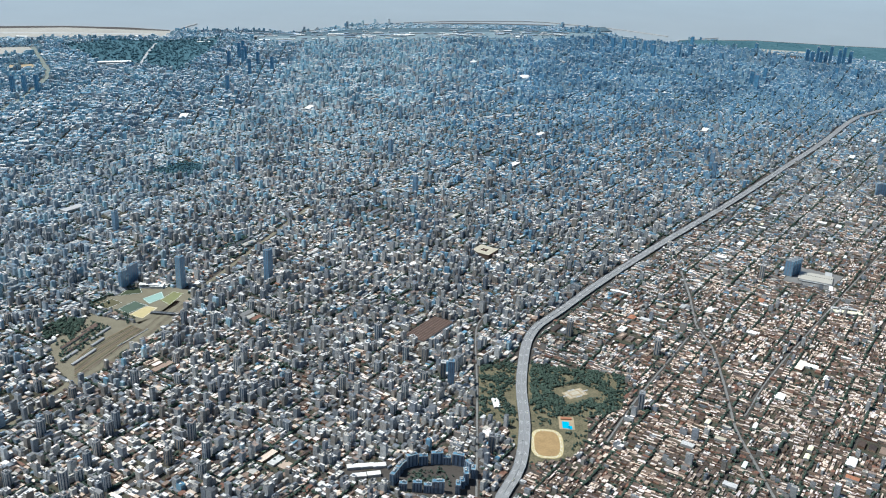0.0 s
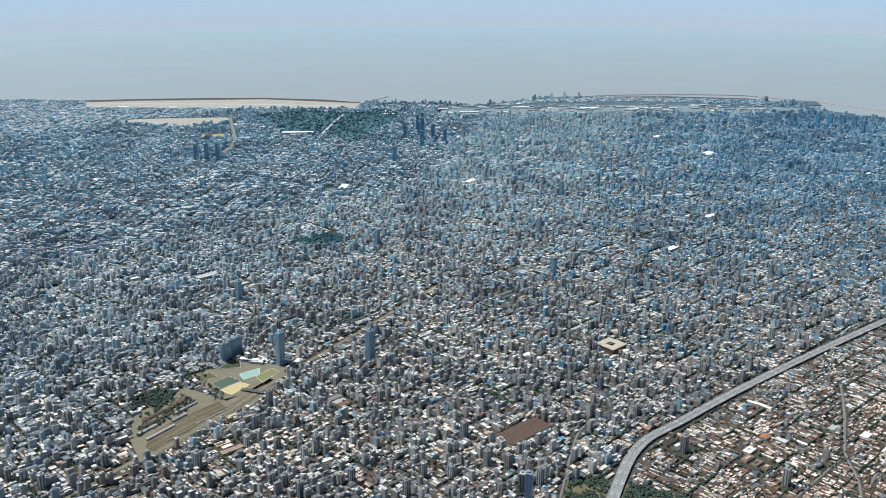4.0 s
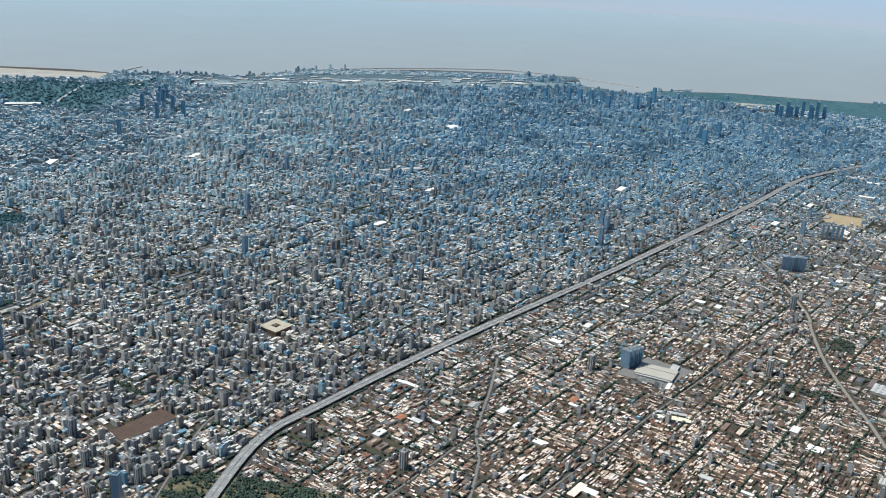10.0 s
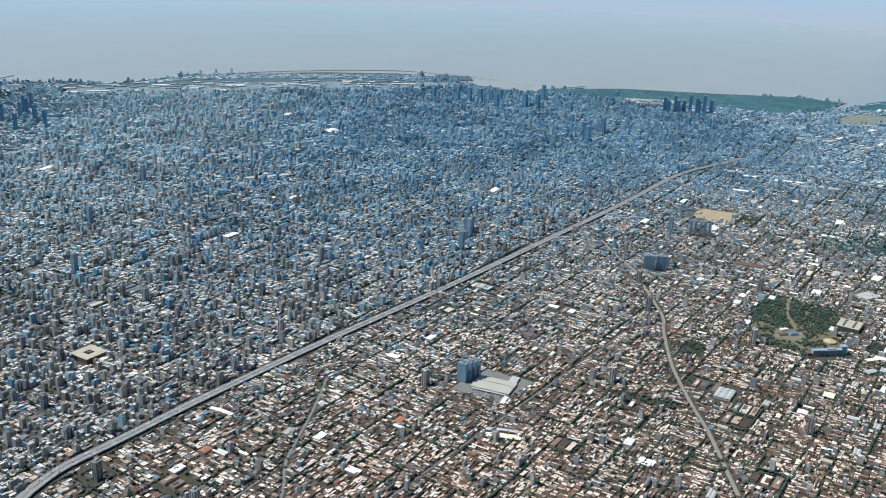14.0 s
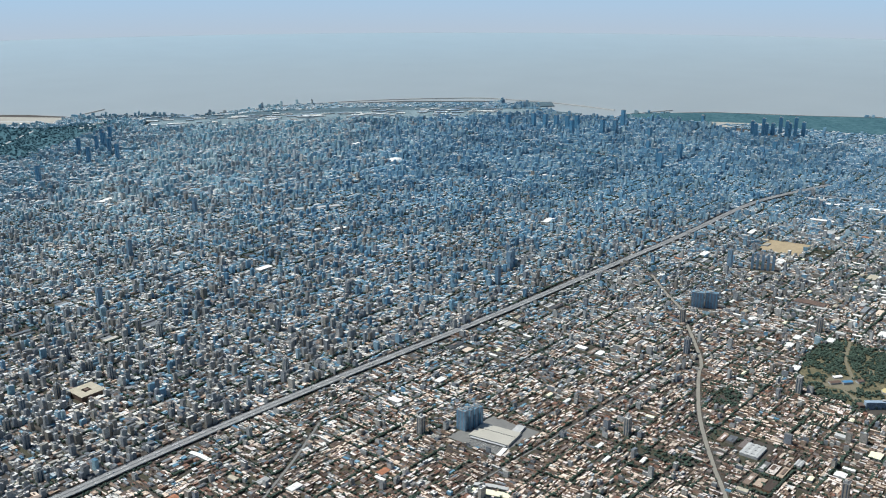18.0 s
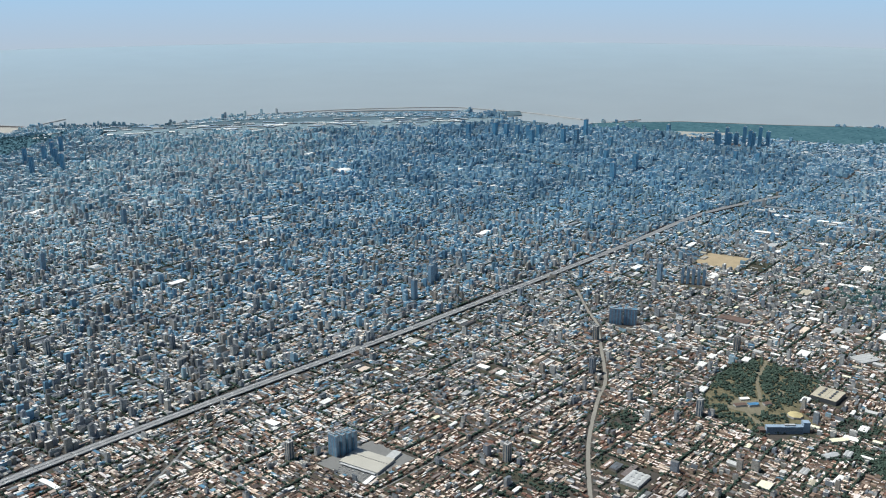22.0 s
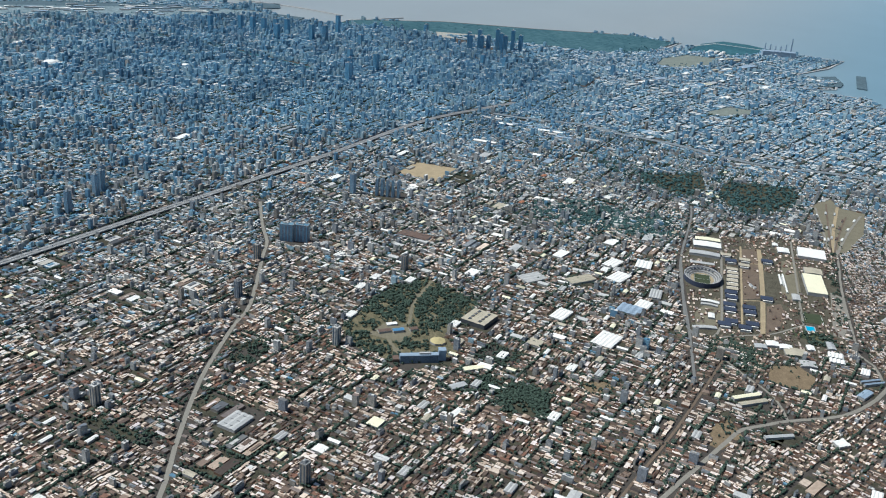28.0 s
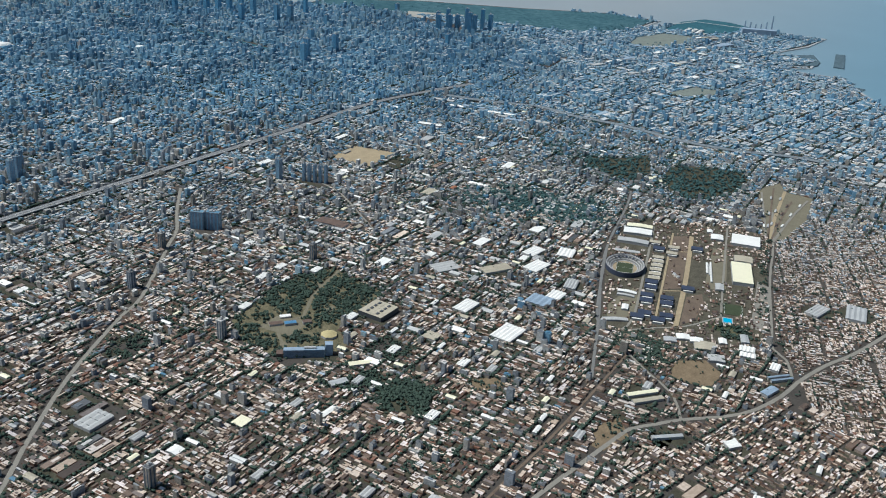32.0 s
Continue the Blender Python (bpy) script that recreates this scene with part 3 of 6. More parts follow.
# ---- ground, water and distance ----
s = Shape()
s.face([(*p, 0) for p in LAND])
ground = tagged(new("ground", s.mesh("ground", M_GROUND, tri=True)), "grey asphalt and dusty soil under the whole city", "ground", kind="structure")
s = Shape()
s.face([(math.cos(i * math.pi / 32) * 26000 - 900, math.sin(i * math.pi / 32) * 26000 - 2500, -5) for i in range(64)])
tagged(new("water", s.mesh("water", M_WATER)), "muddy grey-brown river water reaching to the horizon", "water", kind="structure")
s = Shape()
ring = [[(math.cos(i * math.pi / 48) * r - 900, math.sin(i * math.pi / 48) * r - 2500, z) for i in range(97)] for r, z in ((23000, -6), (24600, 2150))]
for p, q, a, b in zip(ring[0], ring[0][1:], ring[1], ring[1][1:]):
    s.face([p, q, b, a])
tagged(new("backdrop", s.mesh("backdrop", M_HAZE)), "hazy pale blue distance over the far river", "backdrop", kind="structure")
s = Shape()
s.strip(COAST, 24, -6, 8)
tagged(new("shore_wall", s.mesh("shore_wall", M_PALE)), "pale stone embankment along the river", "embankment", kind="structure")


def patch(name, poly, mat, label, category, z=0.4, kind="structure"):
    s = Shape()
    s.prism(list(poly), -1, 1 + z)
    return tagged(new(name, s.mesh(name, mat)), label, category, kind=kind)


patch("park_ground", PARK_WEST, M_LAWN, "green park lawn with worn paths", "lawn")
patch("park_ground", PARK_MID, M_LAWN, "green park lawn with sandy paths", "lawn")
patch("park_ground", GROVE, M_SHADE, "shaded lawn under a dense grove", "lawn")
patch("club_ground", CLUB, M_BALLAST, "paved ground of a sports club", "pavement")
patch("club_verge", [(-540, 1770), (-430, 1690), (-300, 1720), (-170, 1790), (-170, 1880), (-230, 1905), (-330, 1780), (-500, 1790)], M_BALLAST, "tan verge between the club and a railway cutting", "verge", 0.2)
patch("rail_yard", YARD_WEST, M_BALLAST, "tan ballast and dry grass of a railway yard", "rail yard")
patch("works_ground", WORKS, M_WORKS, "dusty paved works grounds", "pavement")
patch("empty_field", TANFIELD, M_DIRT, "bare tan earth field", "field")
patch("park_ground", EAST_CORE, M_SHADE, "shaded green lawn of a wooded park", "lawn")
patch("empty_field", [(6313, -2161), (6392, -2423), (6335, -2424), (6248, -2173)], M_DIRT, "narrow dry yellow field by a railway", "field")
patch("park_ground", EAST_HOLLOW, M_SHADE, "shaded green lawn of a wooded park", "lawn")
patch("rail_yard", YARD_EAST, M_BALLAST, "tan dusty ground of a railway yard", "rail yard")
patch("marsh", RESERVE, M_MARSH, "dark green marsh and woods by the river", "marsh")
patch("airfield", AIRPORT, M_SAND, "pale airfield ground along the shore", "airfield")
patch("woods_ground", WOODS, M_FARLEAF, "dark green wooded parkland", "woods")
patch("fair_ground", EXHIBITION, M_PORT, "grey paving round exhibition halls", "pavement")
patch("race_track", TRACK_FAR, M_SAND, "pale sandy oval race track ground", "race track")
patch("club_ground", CLUB_FAR, M_DIRT, "tan polo ground", "field")
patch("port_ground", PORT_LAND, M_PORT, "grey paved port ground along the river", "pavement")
patch("port_ground", RIVER_PORT, M_PORTLAND, "haze-blue yards and verges of the river port", "pavement", 0.3)
patch("park_ground", NORTH_PARK, M_FARLEAF, "green lawn of a city park", "lawn")
patch("car_park", SHOP, M_ROAD, "grey asphalt car park of a store", "car park")
for lift, (name, line, width, mat, label) in enumerate((
        ("avenue", AVENUE, 15, M_TANROAD, "pale concrete avenue between low houses"), ("avenue", DIAGONAL, 10, M_ROAD, "grey asphalt diagonal avenue"),
        ("avenue", FIELD_ROAD, 10, M_TANROAD, "dusty avenue below the bare field"), ("avenue", CROSS_ROAD, 7, M_ROAD, "grey asphalt avenue"), ("avenue", EAST_ROAD, 6, M_ROAD, "grey asphalt avenue"), ("avenue", WEST_STREET, 7, M_ROAD, "grey asphalt avenue beside the park"),
        ("avenue", SOUTH_ROAD, 11, M_ROAD, "grey asphalt avenue by the stadium"), ("avenue", BOW_ROAD, 9, M_TANROAD, "wide grey asphalt avenue"), ("avenue", RING_ROAD, 15, M_TANROAD, "wide grey asphalt road"),
        ("avenue", SIDE_ROAD, 10, M_TANROAD, "grey asphalt road beside the works"), ("railway", RAIL_SOUTH, 9, M_RAIL, "brown ballast of a railway line"),
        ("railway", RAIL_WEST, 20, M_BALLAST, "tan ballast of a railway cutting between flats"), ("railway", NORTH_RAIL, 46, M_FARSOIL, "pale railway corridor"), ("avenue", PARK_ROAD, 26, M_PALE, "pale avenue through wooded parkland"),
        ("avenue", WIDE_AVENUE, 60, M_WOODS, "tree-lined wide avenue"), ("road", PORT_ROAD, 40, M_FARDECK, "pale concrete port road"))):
    s = Shape()
    s.strip(line, width, -1, 1.5 + lift * 0.05)
    tagged(new(name, s.mesh(name, mat)), label, name, kind="structure")

# ---- apartment towers ----
def tower(name, w, d, h, wall, label, group, strips=2, crown=True, glass=None):
    """A tower block at the origin: body, parapet, lift house, tank and upright strips of windows."""
    t = thing(name, 0, 0, label, "apartment tower", group)
    part("body", Shape().box(0, 0, 0, w, d, h), wall, t)
    s = Shape()
    for sx, sy, bw, bd in ((0, d / 2 - 0.4, w + 0.6, 1.0), (0, -d / 2 + 0.4, w + 0.6, 1.0), (w / 2 - 0.4, 0, 1.0, d - 1.4), (-w / 2 + 0.4, 0, 1.0, d - 1.4)):
        s.box(sx, sy, h - 0.8, bw, bd, 2.0)
    part("parapet", s, M_WALL, t, "pale grey parapet")
    if crown:
        lift = part("lift_house", Shape().box(w * 0.08, d * 0.1, h, w * 0.45, d * 0.4, 5.5), M_WALL, t)
        part("water_tank", Shape().tube(w * 0.08, d * 0.1, h + 5.5, min(w, d) * 0.13, 3.0), M_PALE, lift)
    for face, length in ((0, w), (1, d)):
        me = Shape().box(0, 0, 2.5, length / strips * 0.34, 0.7, h - 6).mesh("window_strip", glass or M_GLASS)
        for side in (-1, 1):
            for k in range(strips):
                off = (k + 0.5) / strips * length - length / 2
                at = (off, side * d / 2, 0) if face == 0 else (side * w / 2, off, 0, 90)
                part("window_strip", me, None, t, at=at)
    return t


def stand(proto, places):
    """The first place takes the proto itself, the others copies."""
    for i, (x, y, turn) in enumerate(places):
        m = pose(x * K, y * K, 0, 0, 0, turn)
        if i == 0:
            proto.matrix_basis = m
        else:
            copy_thing(proto, m)
        taken.append((x, y, 16))


taken = []
tower_a = tower("apartment_tower", 34, 30, 158, M_BLUETOWER, "tall blue-grey concrete apartment tower beside a sports club", "tall towers", 3, glass=M_FARGLASS)
stand(tower_a, [(-157, 1871, 6), (158, 1613, 6)])
t = tower("apartment_tower", 38, 20, 88, M_BLUETOWER, "blue-grey slab of flats with a flat roof", "club slabs", 3, glass=M_FARGLASS)
stand(t, [(-276, 2097, 0), (-322, 2075, 0), (-234, 2104, 0)])
t = tower("apartment_tower", 15, 42, 82, M_BLUETOWER, "pale blue-grey slab tower in a row by a warehouse", "slabs by the warehouse", 3, glass=M_FARGLASS)
stand(t, [(1813, -438, 0), (1836, -447, 0), (1858, -455, 0), (1880, -463, 0)])
t = tower("apartment_tower", 22, 14, 94, M_BLUETOWER, "slim blue-grey slab tower in a row by the bare field", "slabs by the bare field", 2, glass=M_FARGLASS)
stand(t, [(4379, -582, 15), (4388, -609, 15), (4398, -636, 15), (4408, -663, 15), (4418, -690, 15)])
t = tower("apartment_tower", 30, 62, 82, M_BLUETOWER, "broad dark blue-grey block of flats", "broad slabs", 4, glass=M_FARGLASS)
stand(t, [(3602, -593, 20), (3636, -653, 20)])
t = tower("apartment_tower", 26, 24, 112, M_BLUETOWER, "tall blue-grey rendered apartment tower", "single towers", 3, glass=M_FARGLASS)
stand(t, [(3499, 501, 0), (3554, 522, 0), (147, 2698, 5), (3616, 586, 0), (3174, 2957, 10), (-174, 363, 30), (3251, 410, 0), (4314, -474, 0), (1698, 1806, 0), (2288, 2420, 0), (1307, 2928, 0)])
t = tower("apartment_tower", 25, 22, 72, M_TOWER, "grey rendered apartment tower above low houses", "middle towers", 2)
stand(t, [(-1019, 888, 20), (566, -201, 0), (108, -310, 20), (504, 177, 0), (-477, 6, 25), (-25, 823, 0), (-1452, 999, 10), (-1312, 1305, 10), (-894, 1324, 10), (2165, -951, 0), (1693, -336, 0), (2633, 946, 0), (2201, -1729, 0), (3637, -1194, 0), (2922, -1336, 0), (705, 1673, 0), (1650, 1233, 0), (-141, 420, 30), (3020, -800, 0), (3353, -625, 0), (5014, 3460, 0)])
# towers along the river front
t = tower("office_tower", 42, 38, 150, M_FARTOWER, "tall glass and concrete tower in haze blue on the river front", "river front towers", 3, glass=M_FARGLASS)
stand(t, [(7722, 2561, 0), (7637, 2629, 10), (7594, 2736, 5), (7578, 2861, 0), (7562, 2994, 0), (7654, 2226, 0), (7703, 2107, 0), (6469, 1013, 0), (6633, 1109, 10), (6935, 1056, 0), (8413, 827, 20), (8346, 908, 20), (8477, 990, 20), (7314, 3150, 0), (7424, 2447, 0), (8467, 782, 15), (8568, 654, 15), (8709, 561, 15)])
t = tower("office_tower", 38, 34, 192, M_FARTOWER, "very tall slim glass tower in haze blue by the marsh", "tallest towers", 3, glass=M_FARGLASS)
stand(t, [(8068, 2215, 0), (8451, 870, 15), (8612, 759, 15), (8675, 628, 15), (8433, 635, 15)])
t = tower("office_tower", 44, 30, 95, M_FARTOWER, "haze-blue office block near the docks", "dock offices", 3, glass=M_FARGLASS)
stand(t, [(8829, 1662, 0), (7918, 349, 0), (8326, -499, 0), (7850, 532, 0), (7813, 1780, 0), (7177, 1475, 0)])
t = tower("apartment_tower", 32, 32, 150, M_FARTOWER, "tall haze-blue apartment tower far uptown", "uptown towers", 2, glass=M_FARGLASS)
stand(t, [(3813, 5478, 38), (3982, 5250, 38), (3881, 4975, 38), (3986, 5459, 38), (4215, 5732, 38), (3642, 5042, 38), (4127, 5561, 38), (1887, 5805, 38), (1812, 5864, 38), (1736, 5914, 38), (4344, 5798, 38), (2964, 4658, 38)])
# the many flats of the inner city, in five sizes
for w, d, h, tone, count in ((18, 24, 48, "grey", 46), (22, 18, 58, "pale grey", 42), (16, 28, 40, "off-white", 46), (20, 20, 66, "blue-grey", 30), (26, 15, 44, "cream-grey", 40)):
    t = tower("apartment_block", w, d, h, M_TOWER, tone + " rendered block of flats among lower roofs", "inner city flats", 2, crown=h > 42)
    spots = []
    while len(spots) < count:
        x, y = rng.uniform(-1800, 3800), rng.uniform(200, 3500)
        px, py = np.array([x]), np.array([y])
        if (inside(px, py, EXTENT)[0] and y > np.interp(x, [p[0] for p in FREEWAY], [p[1] for p in FREEWAY]) + 60 and (x + 2 * y > 200) and (rng.random() < 1.3 - 0.0003 * math.hypot(x + 1800, y - 900))
                and not any(inside(px, py, c)[0] for c in CLEAR) and not near(px, py, RAIL_WEST, 60)[0] and not near(px, py, WEST_STREET, 25)[0] and all((x - a) ** 2 + (y - b) ** 2 > 1500 for a, b, c in taken)):
            spots.append((x, y, float(rng.choice([0, 2, 90]))))
            taken.append((x, y, 12))
    stand(t, spots)

# ---- the built-up city ----


def free(x, y, reach=0.0):
    ok = inside(x, y, EXTENT)
    for poly in CLEAR:
        ok &= ~inside(x, y, poly)
    for line, half in LINES:
        ok &= ~near(x, y, line[::2] + line[-1:], half + reach)
    return ok


def district(region, turn, pitch, cells, low, mid, tall, shed, tree, street=11, open_yards=0.34, inner=1.0, span_in=(2300, 5000), spire=24):
    """Blocks of a turned street grid inside a region: arrays of buildings, of yards and of trees."""
    cx, cy = np.mean([p[0] for p in region]), np.mean([p[1] for p in region])
    span = max(math.hypot(p[0] - cx, p[1] - cy) for p in region)
    us = np.cumsum(rng.uniform(0.85, 1.2, int(2 * span / pitch) + 2) * pitch) - span
    vs = np.cumsum(rng.uniform(0.85, 1.2, int(2 * span / pitch) + 2) * pitch) - span
    u0, v0 = (a.ravel() for a in np.meshgrid(us[:-1], vs[:-1], indexing="ij"))
    bw, bd = (a.ravel() for a in np.meshgrid(np.diff(us), np.diff(vs), indexing="ij"))
    c, s = math.cos(turn), math.sin(turn)
    place = lambda u, v: (cx + u * c - v * s + 26 * np.sin((cy + u * s + v * c) / 900), cy + u * s + v * c + 26 * np.sin((cx + u * c) / 1100))
    u0, v0 = u0 + rng.normal(0, 3.5, len(u0)), v0 + rng.normal(0, 3.5, len(v0))
    x, y = place(u0 + bw / 2, v0 + bd / 2)
    keep = inside(x, y, region)
    for du, dv in ((60, 0), (-60, 0), (0, 60), (0, -60)):
        keep |= inside(x + du, y + dv, region)
    keep &= inside(x, y, EXTENT)
    u0, v0, bw, bd = u0[keep], v0[keep], bw[keep] - street, bd[keep] - street
    x, y = x[keep], y[keep]
    ok = free(x, y, 40) & inside(x, y, region)
    grow = np.interp(x + y * 0.35, span_in, (1.0, inner))[:, None]
    yards = (x[ok], y[ok], bw[ok], bd[ok])
    n, m = cells
    i, j = (a.ravel() for a in np.meshgrid(np.arange(n), np.arange(m), indexing="ij"))
    core = (np.minimum(i, n - 1 - i) > 0) & (np.minimum(j, m - 1 - j) > 0)
    nb, nc = len(u0), n * m
    swap = rng.random((nb, 1)) < 0.5  # narrow plots face one street or the other
    fi, fj = (i + 0.5) / n, (j + 0.5) / m
    i, j = np.where(swap, fj, fi), np.where(swap, fi, fj)
    cw, cd = np.where(swap, bw[:, None] / m, bw[:, None] / n), np.where(swap, bd[:, None] / n, bd[:, None] / m)
    u = u0[:, None] + 5.5 + bw[:, None] * i + rng.normal(0, 0.06, (nb, nc)) * cw
    v = v0[:, None] + 5.5 + bd[:, None] * j + rng.normal(0, 0.06, (nb, nc)) * cd
    w, d = cw * rng.uniform(0.66, 1.06, (nb, nc)), cd * rng.uniform(0.66, 1.06, (nb, nc))
    wide = rng.random((nb, nc))
    w, d = np.where(wide < 0.2, w * 1.6, w), np.where(wide > 0.84, d * 1.5, d)
    slim = rng.random((nb, nc)) < 0.3
    w, d = np.where(slim & (w < d), w * 0.55, w), np.where(slim & (w >= d), d * 0.55, d)
    r, q = rng.random((nb, nc)), rng.random((nb, nc))
    local = np.clip(rng.normal(1, 0.55, (nb, 1)), 0.1, 2.4)
    h = rng.uniform(low * 0.6, low * 1.7, (nb, nc)) + np.where(q < 0.2, 2.5, 0)
    is_mid, is_tall = r < mid * local * grow, r < tall * local * grow
    h = np.where(is_mid, rng.uniform(low * 1.8, low * 1.8 + 17, (nb, nc)), h)
    h = np.where(is_tall, rng.uniform(27, 27 + spire, (nb, nc)), h)
    w, d = np.where(is_tall, np.clip(w, 14, 27), w), np.where(is_tall, np.clip(d, 13, 27), d)
    gap = np.where(core[None], open_yards, 0.12)
    there = (rng.random((nb, nc)) > gap) | is_mid
    big = rng.random(nb) < shed
    there[big] = False
    x, y = place(u, v)
    x, y, w, d, h = (a[there] for a in (x, y, w, d, h))
    ok = free(x, y, 5) & inside(x, y, region)
    out = [np.stack((x, y, w, d, h))[:, ok]]
    bu, bv = u0[big] + 7.5 + bw[big] / 2, v0[big] + 7.5 + bd[big] / 2
    for k in range(3):
        f = rng.uniform(0.18, 0.31, len(bu))
        x, y = place(bu, bv + (k - 1) * bd[big] / 3)
        one = np.stack((x, y, bw[big] * rng.uniform(0.35, 0.9, len(bu)), bd[big] * f, rng.uniform(6, 11, len(bu))))
        out.append(one[:, free(x, y, 30)])
    # trees along the streets and in the yards
    m = int(tree)
    tu = u0[:, None] + np.where(rng.random((nb, m)) < 0.6, 4.0, rng.random((nb, m)) * bw[:, None])
    tv = v0[:, None] + rng.random((nb, m)) * (bd[:, None] + 10)
    flip = rng.random((nb, m)) < 0.5
    tu, tv = np.where(flip, u0[:, None] + rng.random((nb, m)) * (bw[:, None] + 10), tu), np.where(flip, v0[:, None] + 4.0, tv)
    x, y = place(tu.ravel(), tv.ravel())
    ok = free(x, y, 3) & inside(x, y, region) & (rng.random(len(x)) < np.repeat(np.clip(rng.normal(0.6, 0.4, nb), 0.05, 1), m))
    return np.concatenate(out, 1), yards, (x[ok], y[ok]), turn


UNIT_WALL = Shape().box(0, 0, 0, 1 / K, 1 / K, 1 / K).mesh("wall", M_HOUSE)
UNIT_ROOF = Shape().box(0, 0, 1 / K, 1.02 / K, 1.02 / K, 0.07 / K).mesh("roof", M_HOUSE)
UNIT_TANK = Shape().tube(0.22 / K, 0.2 / K, 1.07 / K, 0.09 / K, 0.3 / K, n=10).mesh("water_tank", M_DARK)


def houses(b, turn):
    """Single low houses on one corner of the plan, each of its own size."""
    for k, (x, y, w, d, h) in enumerate(b.T):
        t = thing("house", x, y, "low plastered house with a flat roof" + (" and a dark water tank" if k % 3 == 0 else " between close neighbours"), "house", "single low houses", math.degrees(turn))
        t.scale = (w * K, d * K, h * K)
        part("wall", UNIT_WALL, None, t)
        roof = part("roof", UNIT_ROOF, None, t)
        if k % 3 == 0:
            part("water_tank", UNIT_TANK, None, roof, "dark plastic water tank")


def build(name, found, label, tops=0.3, single=None, paving=None, more_pale=0.0):
    b, yards, trees, turn = found
    if taken:
        ok = np.ones(b.shape[1], bool)
        for x, y, reach in taken:
            ok &= (b[0] - x) ** 2 + (b[1] - y) ** 2 > (reach + 6) ** 2
        b = b[:, ok]
    if single:
        chosen = inside(b[0], b[1], single) & (b[4] < 12)
        houses(b[:, chosen][:, :300], turn)
        b = np.concatenate((b[:, ~chosen], b[:, chosen][:, 300:]), 1)
    x, y, w, d, h = b
    h = np.where(inside(x, y, PORT_LAND), np.minimum(h, 8.0), h)  # only low sheds in the port
    h = np.where(y > 8000, np.minimum(h, 11.0), h)  # and low houses beyond the airfield
    v, f = boxes(x, y, w, d, 0.0, h, turn)
    pick = (rng.random(len(x)) < np.where(h > 14, 0.85, tops)) & (np.minimum(w, d) > 7)
    n = pick.sum()
    ox, oy = rng.uniform(-0.22, 0.22, n) * w[pick], rng.uniform(-0.22, 0.22, n) * d[pick]
    c, s = math.cos(turn), math.sin(turn)
    v2, f2 = boxes(x[pick] + ox * c - oy * s, y[pick] + ox * s + oy * c, w[pick] * rng.uniform(0.28, 0.62, n), d[pick] * rng.uniform(0.28, 0.62, n), h[pick], np.where(h[pick] > 14, rng.uniform(2.2, 4.5, n), rng.uniform(0.8, 3.2, n)), turn)
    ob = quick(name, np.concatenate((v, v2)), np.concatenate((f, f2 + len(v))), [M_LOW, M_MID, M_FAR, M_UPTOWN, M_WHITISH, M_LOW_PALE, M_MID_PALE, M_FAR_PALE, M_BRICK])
    # brown brick and tile in the outer districts, grey render further in, haze painted blue into the farthest walls and
    # roofs
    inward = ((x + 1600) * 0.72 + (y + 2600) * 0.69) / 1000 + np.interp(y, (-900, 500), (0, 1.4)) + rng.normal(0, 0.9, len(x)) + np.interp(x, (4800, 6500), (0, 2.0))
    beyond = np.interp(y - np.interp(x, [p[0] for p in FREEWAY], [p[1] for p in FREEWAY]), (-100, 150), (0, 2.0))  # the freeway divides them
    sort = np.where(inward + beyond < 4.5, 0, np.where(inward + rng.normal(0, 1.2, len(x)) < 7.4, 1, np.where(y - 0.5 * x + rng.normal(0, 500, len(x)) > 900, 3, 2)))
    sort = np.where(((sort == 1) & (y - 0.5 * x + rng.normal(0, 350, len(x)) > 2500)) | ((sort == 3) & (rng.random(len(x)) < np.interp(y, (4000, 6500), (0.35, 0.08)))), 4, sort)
    # pale sheet roofs come in clusters of neighbouring plots
    clump = lambda a, b: np.sin(x / a + 2.1 * np.sin(y / b)) * np.sin(y / a + 2.3 * np.sin(x / b + 1.0))
    pale = rng.random(len(x)) < np.clip(np.interp(inward, (6, 9), (0.44, 0.3)) + np.where(y < 0, np.interp(x, (3600, 5000), (0, 0.14)), 0) + more_pale + 0.3 * clump(23, 37) + 0.22 * clump(71, 119), 0.04, 0.9)
    brown = inside(x, y, HOUSES_BROWN)
    sort = np.where((sort == 0) & (h > 11), 1, sort)
    sort = np.where((sort == 1) & (h < 13) & (rng.random(len(x)) < np.interp(inward, (4.4, 6.6), (0.5, 0.0))), 0, sort)
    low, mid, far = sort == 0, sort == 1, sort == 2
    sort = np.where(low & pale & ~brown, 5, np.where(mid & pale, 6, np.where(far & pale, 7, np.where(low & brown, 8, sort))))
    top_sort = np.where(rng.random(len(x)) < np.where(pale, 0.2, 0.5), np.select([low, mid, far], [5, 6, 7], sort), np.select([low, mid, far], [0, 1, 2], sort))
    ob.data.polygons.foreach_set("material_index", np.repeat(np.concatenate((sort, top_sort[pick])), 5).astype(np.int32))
    tagged(ob, label, "buildings", kind="stuff")
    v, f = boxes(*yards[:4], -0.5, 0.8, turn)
    # Far districts pass a paving whose colour has the haze painted in.
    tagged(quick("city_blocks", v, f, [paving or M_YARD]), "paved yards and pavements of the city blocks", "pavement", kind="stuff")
    return trees


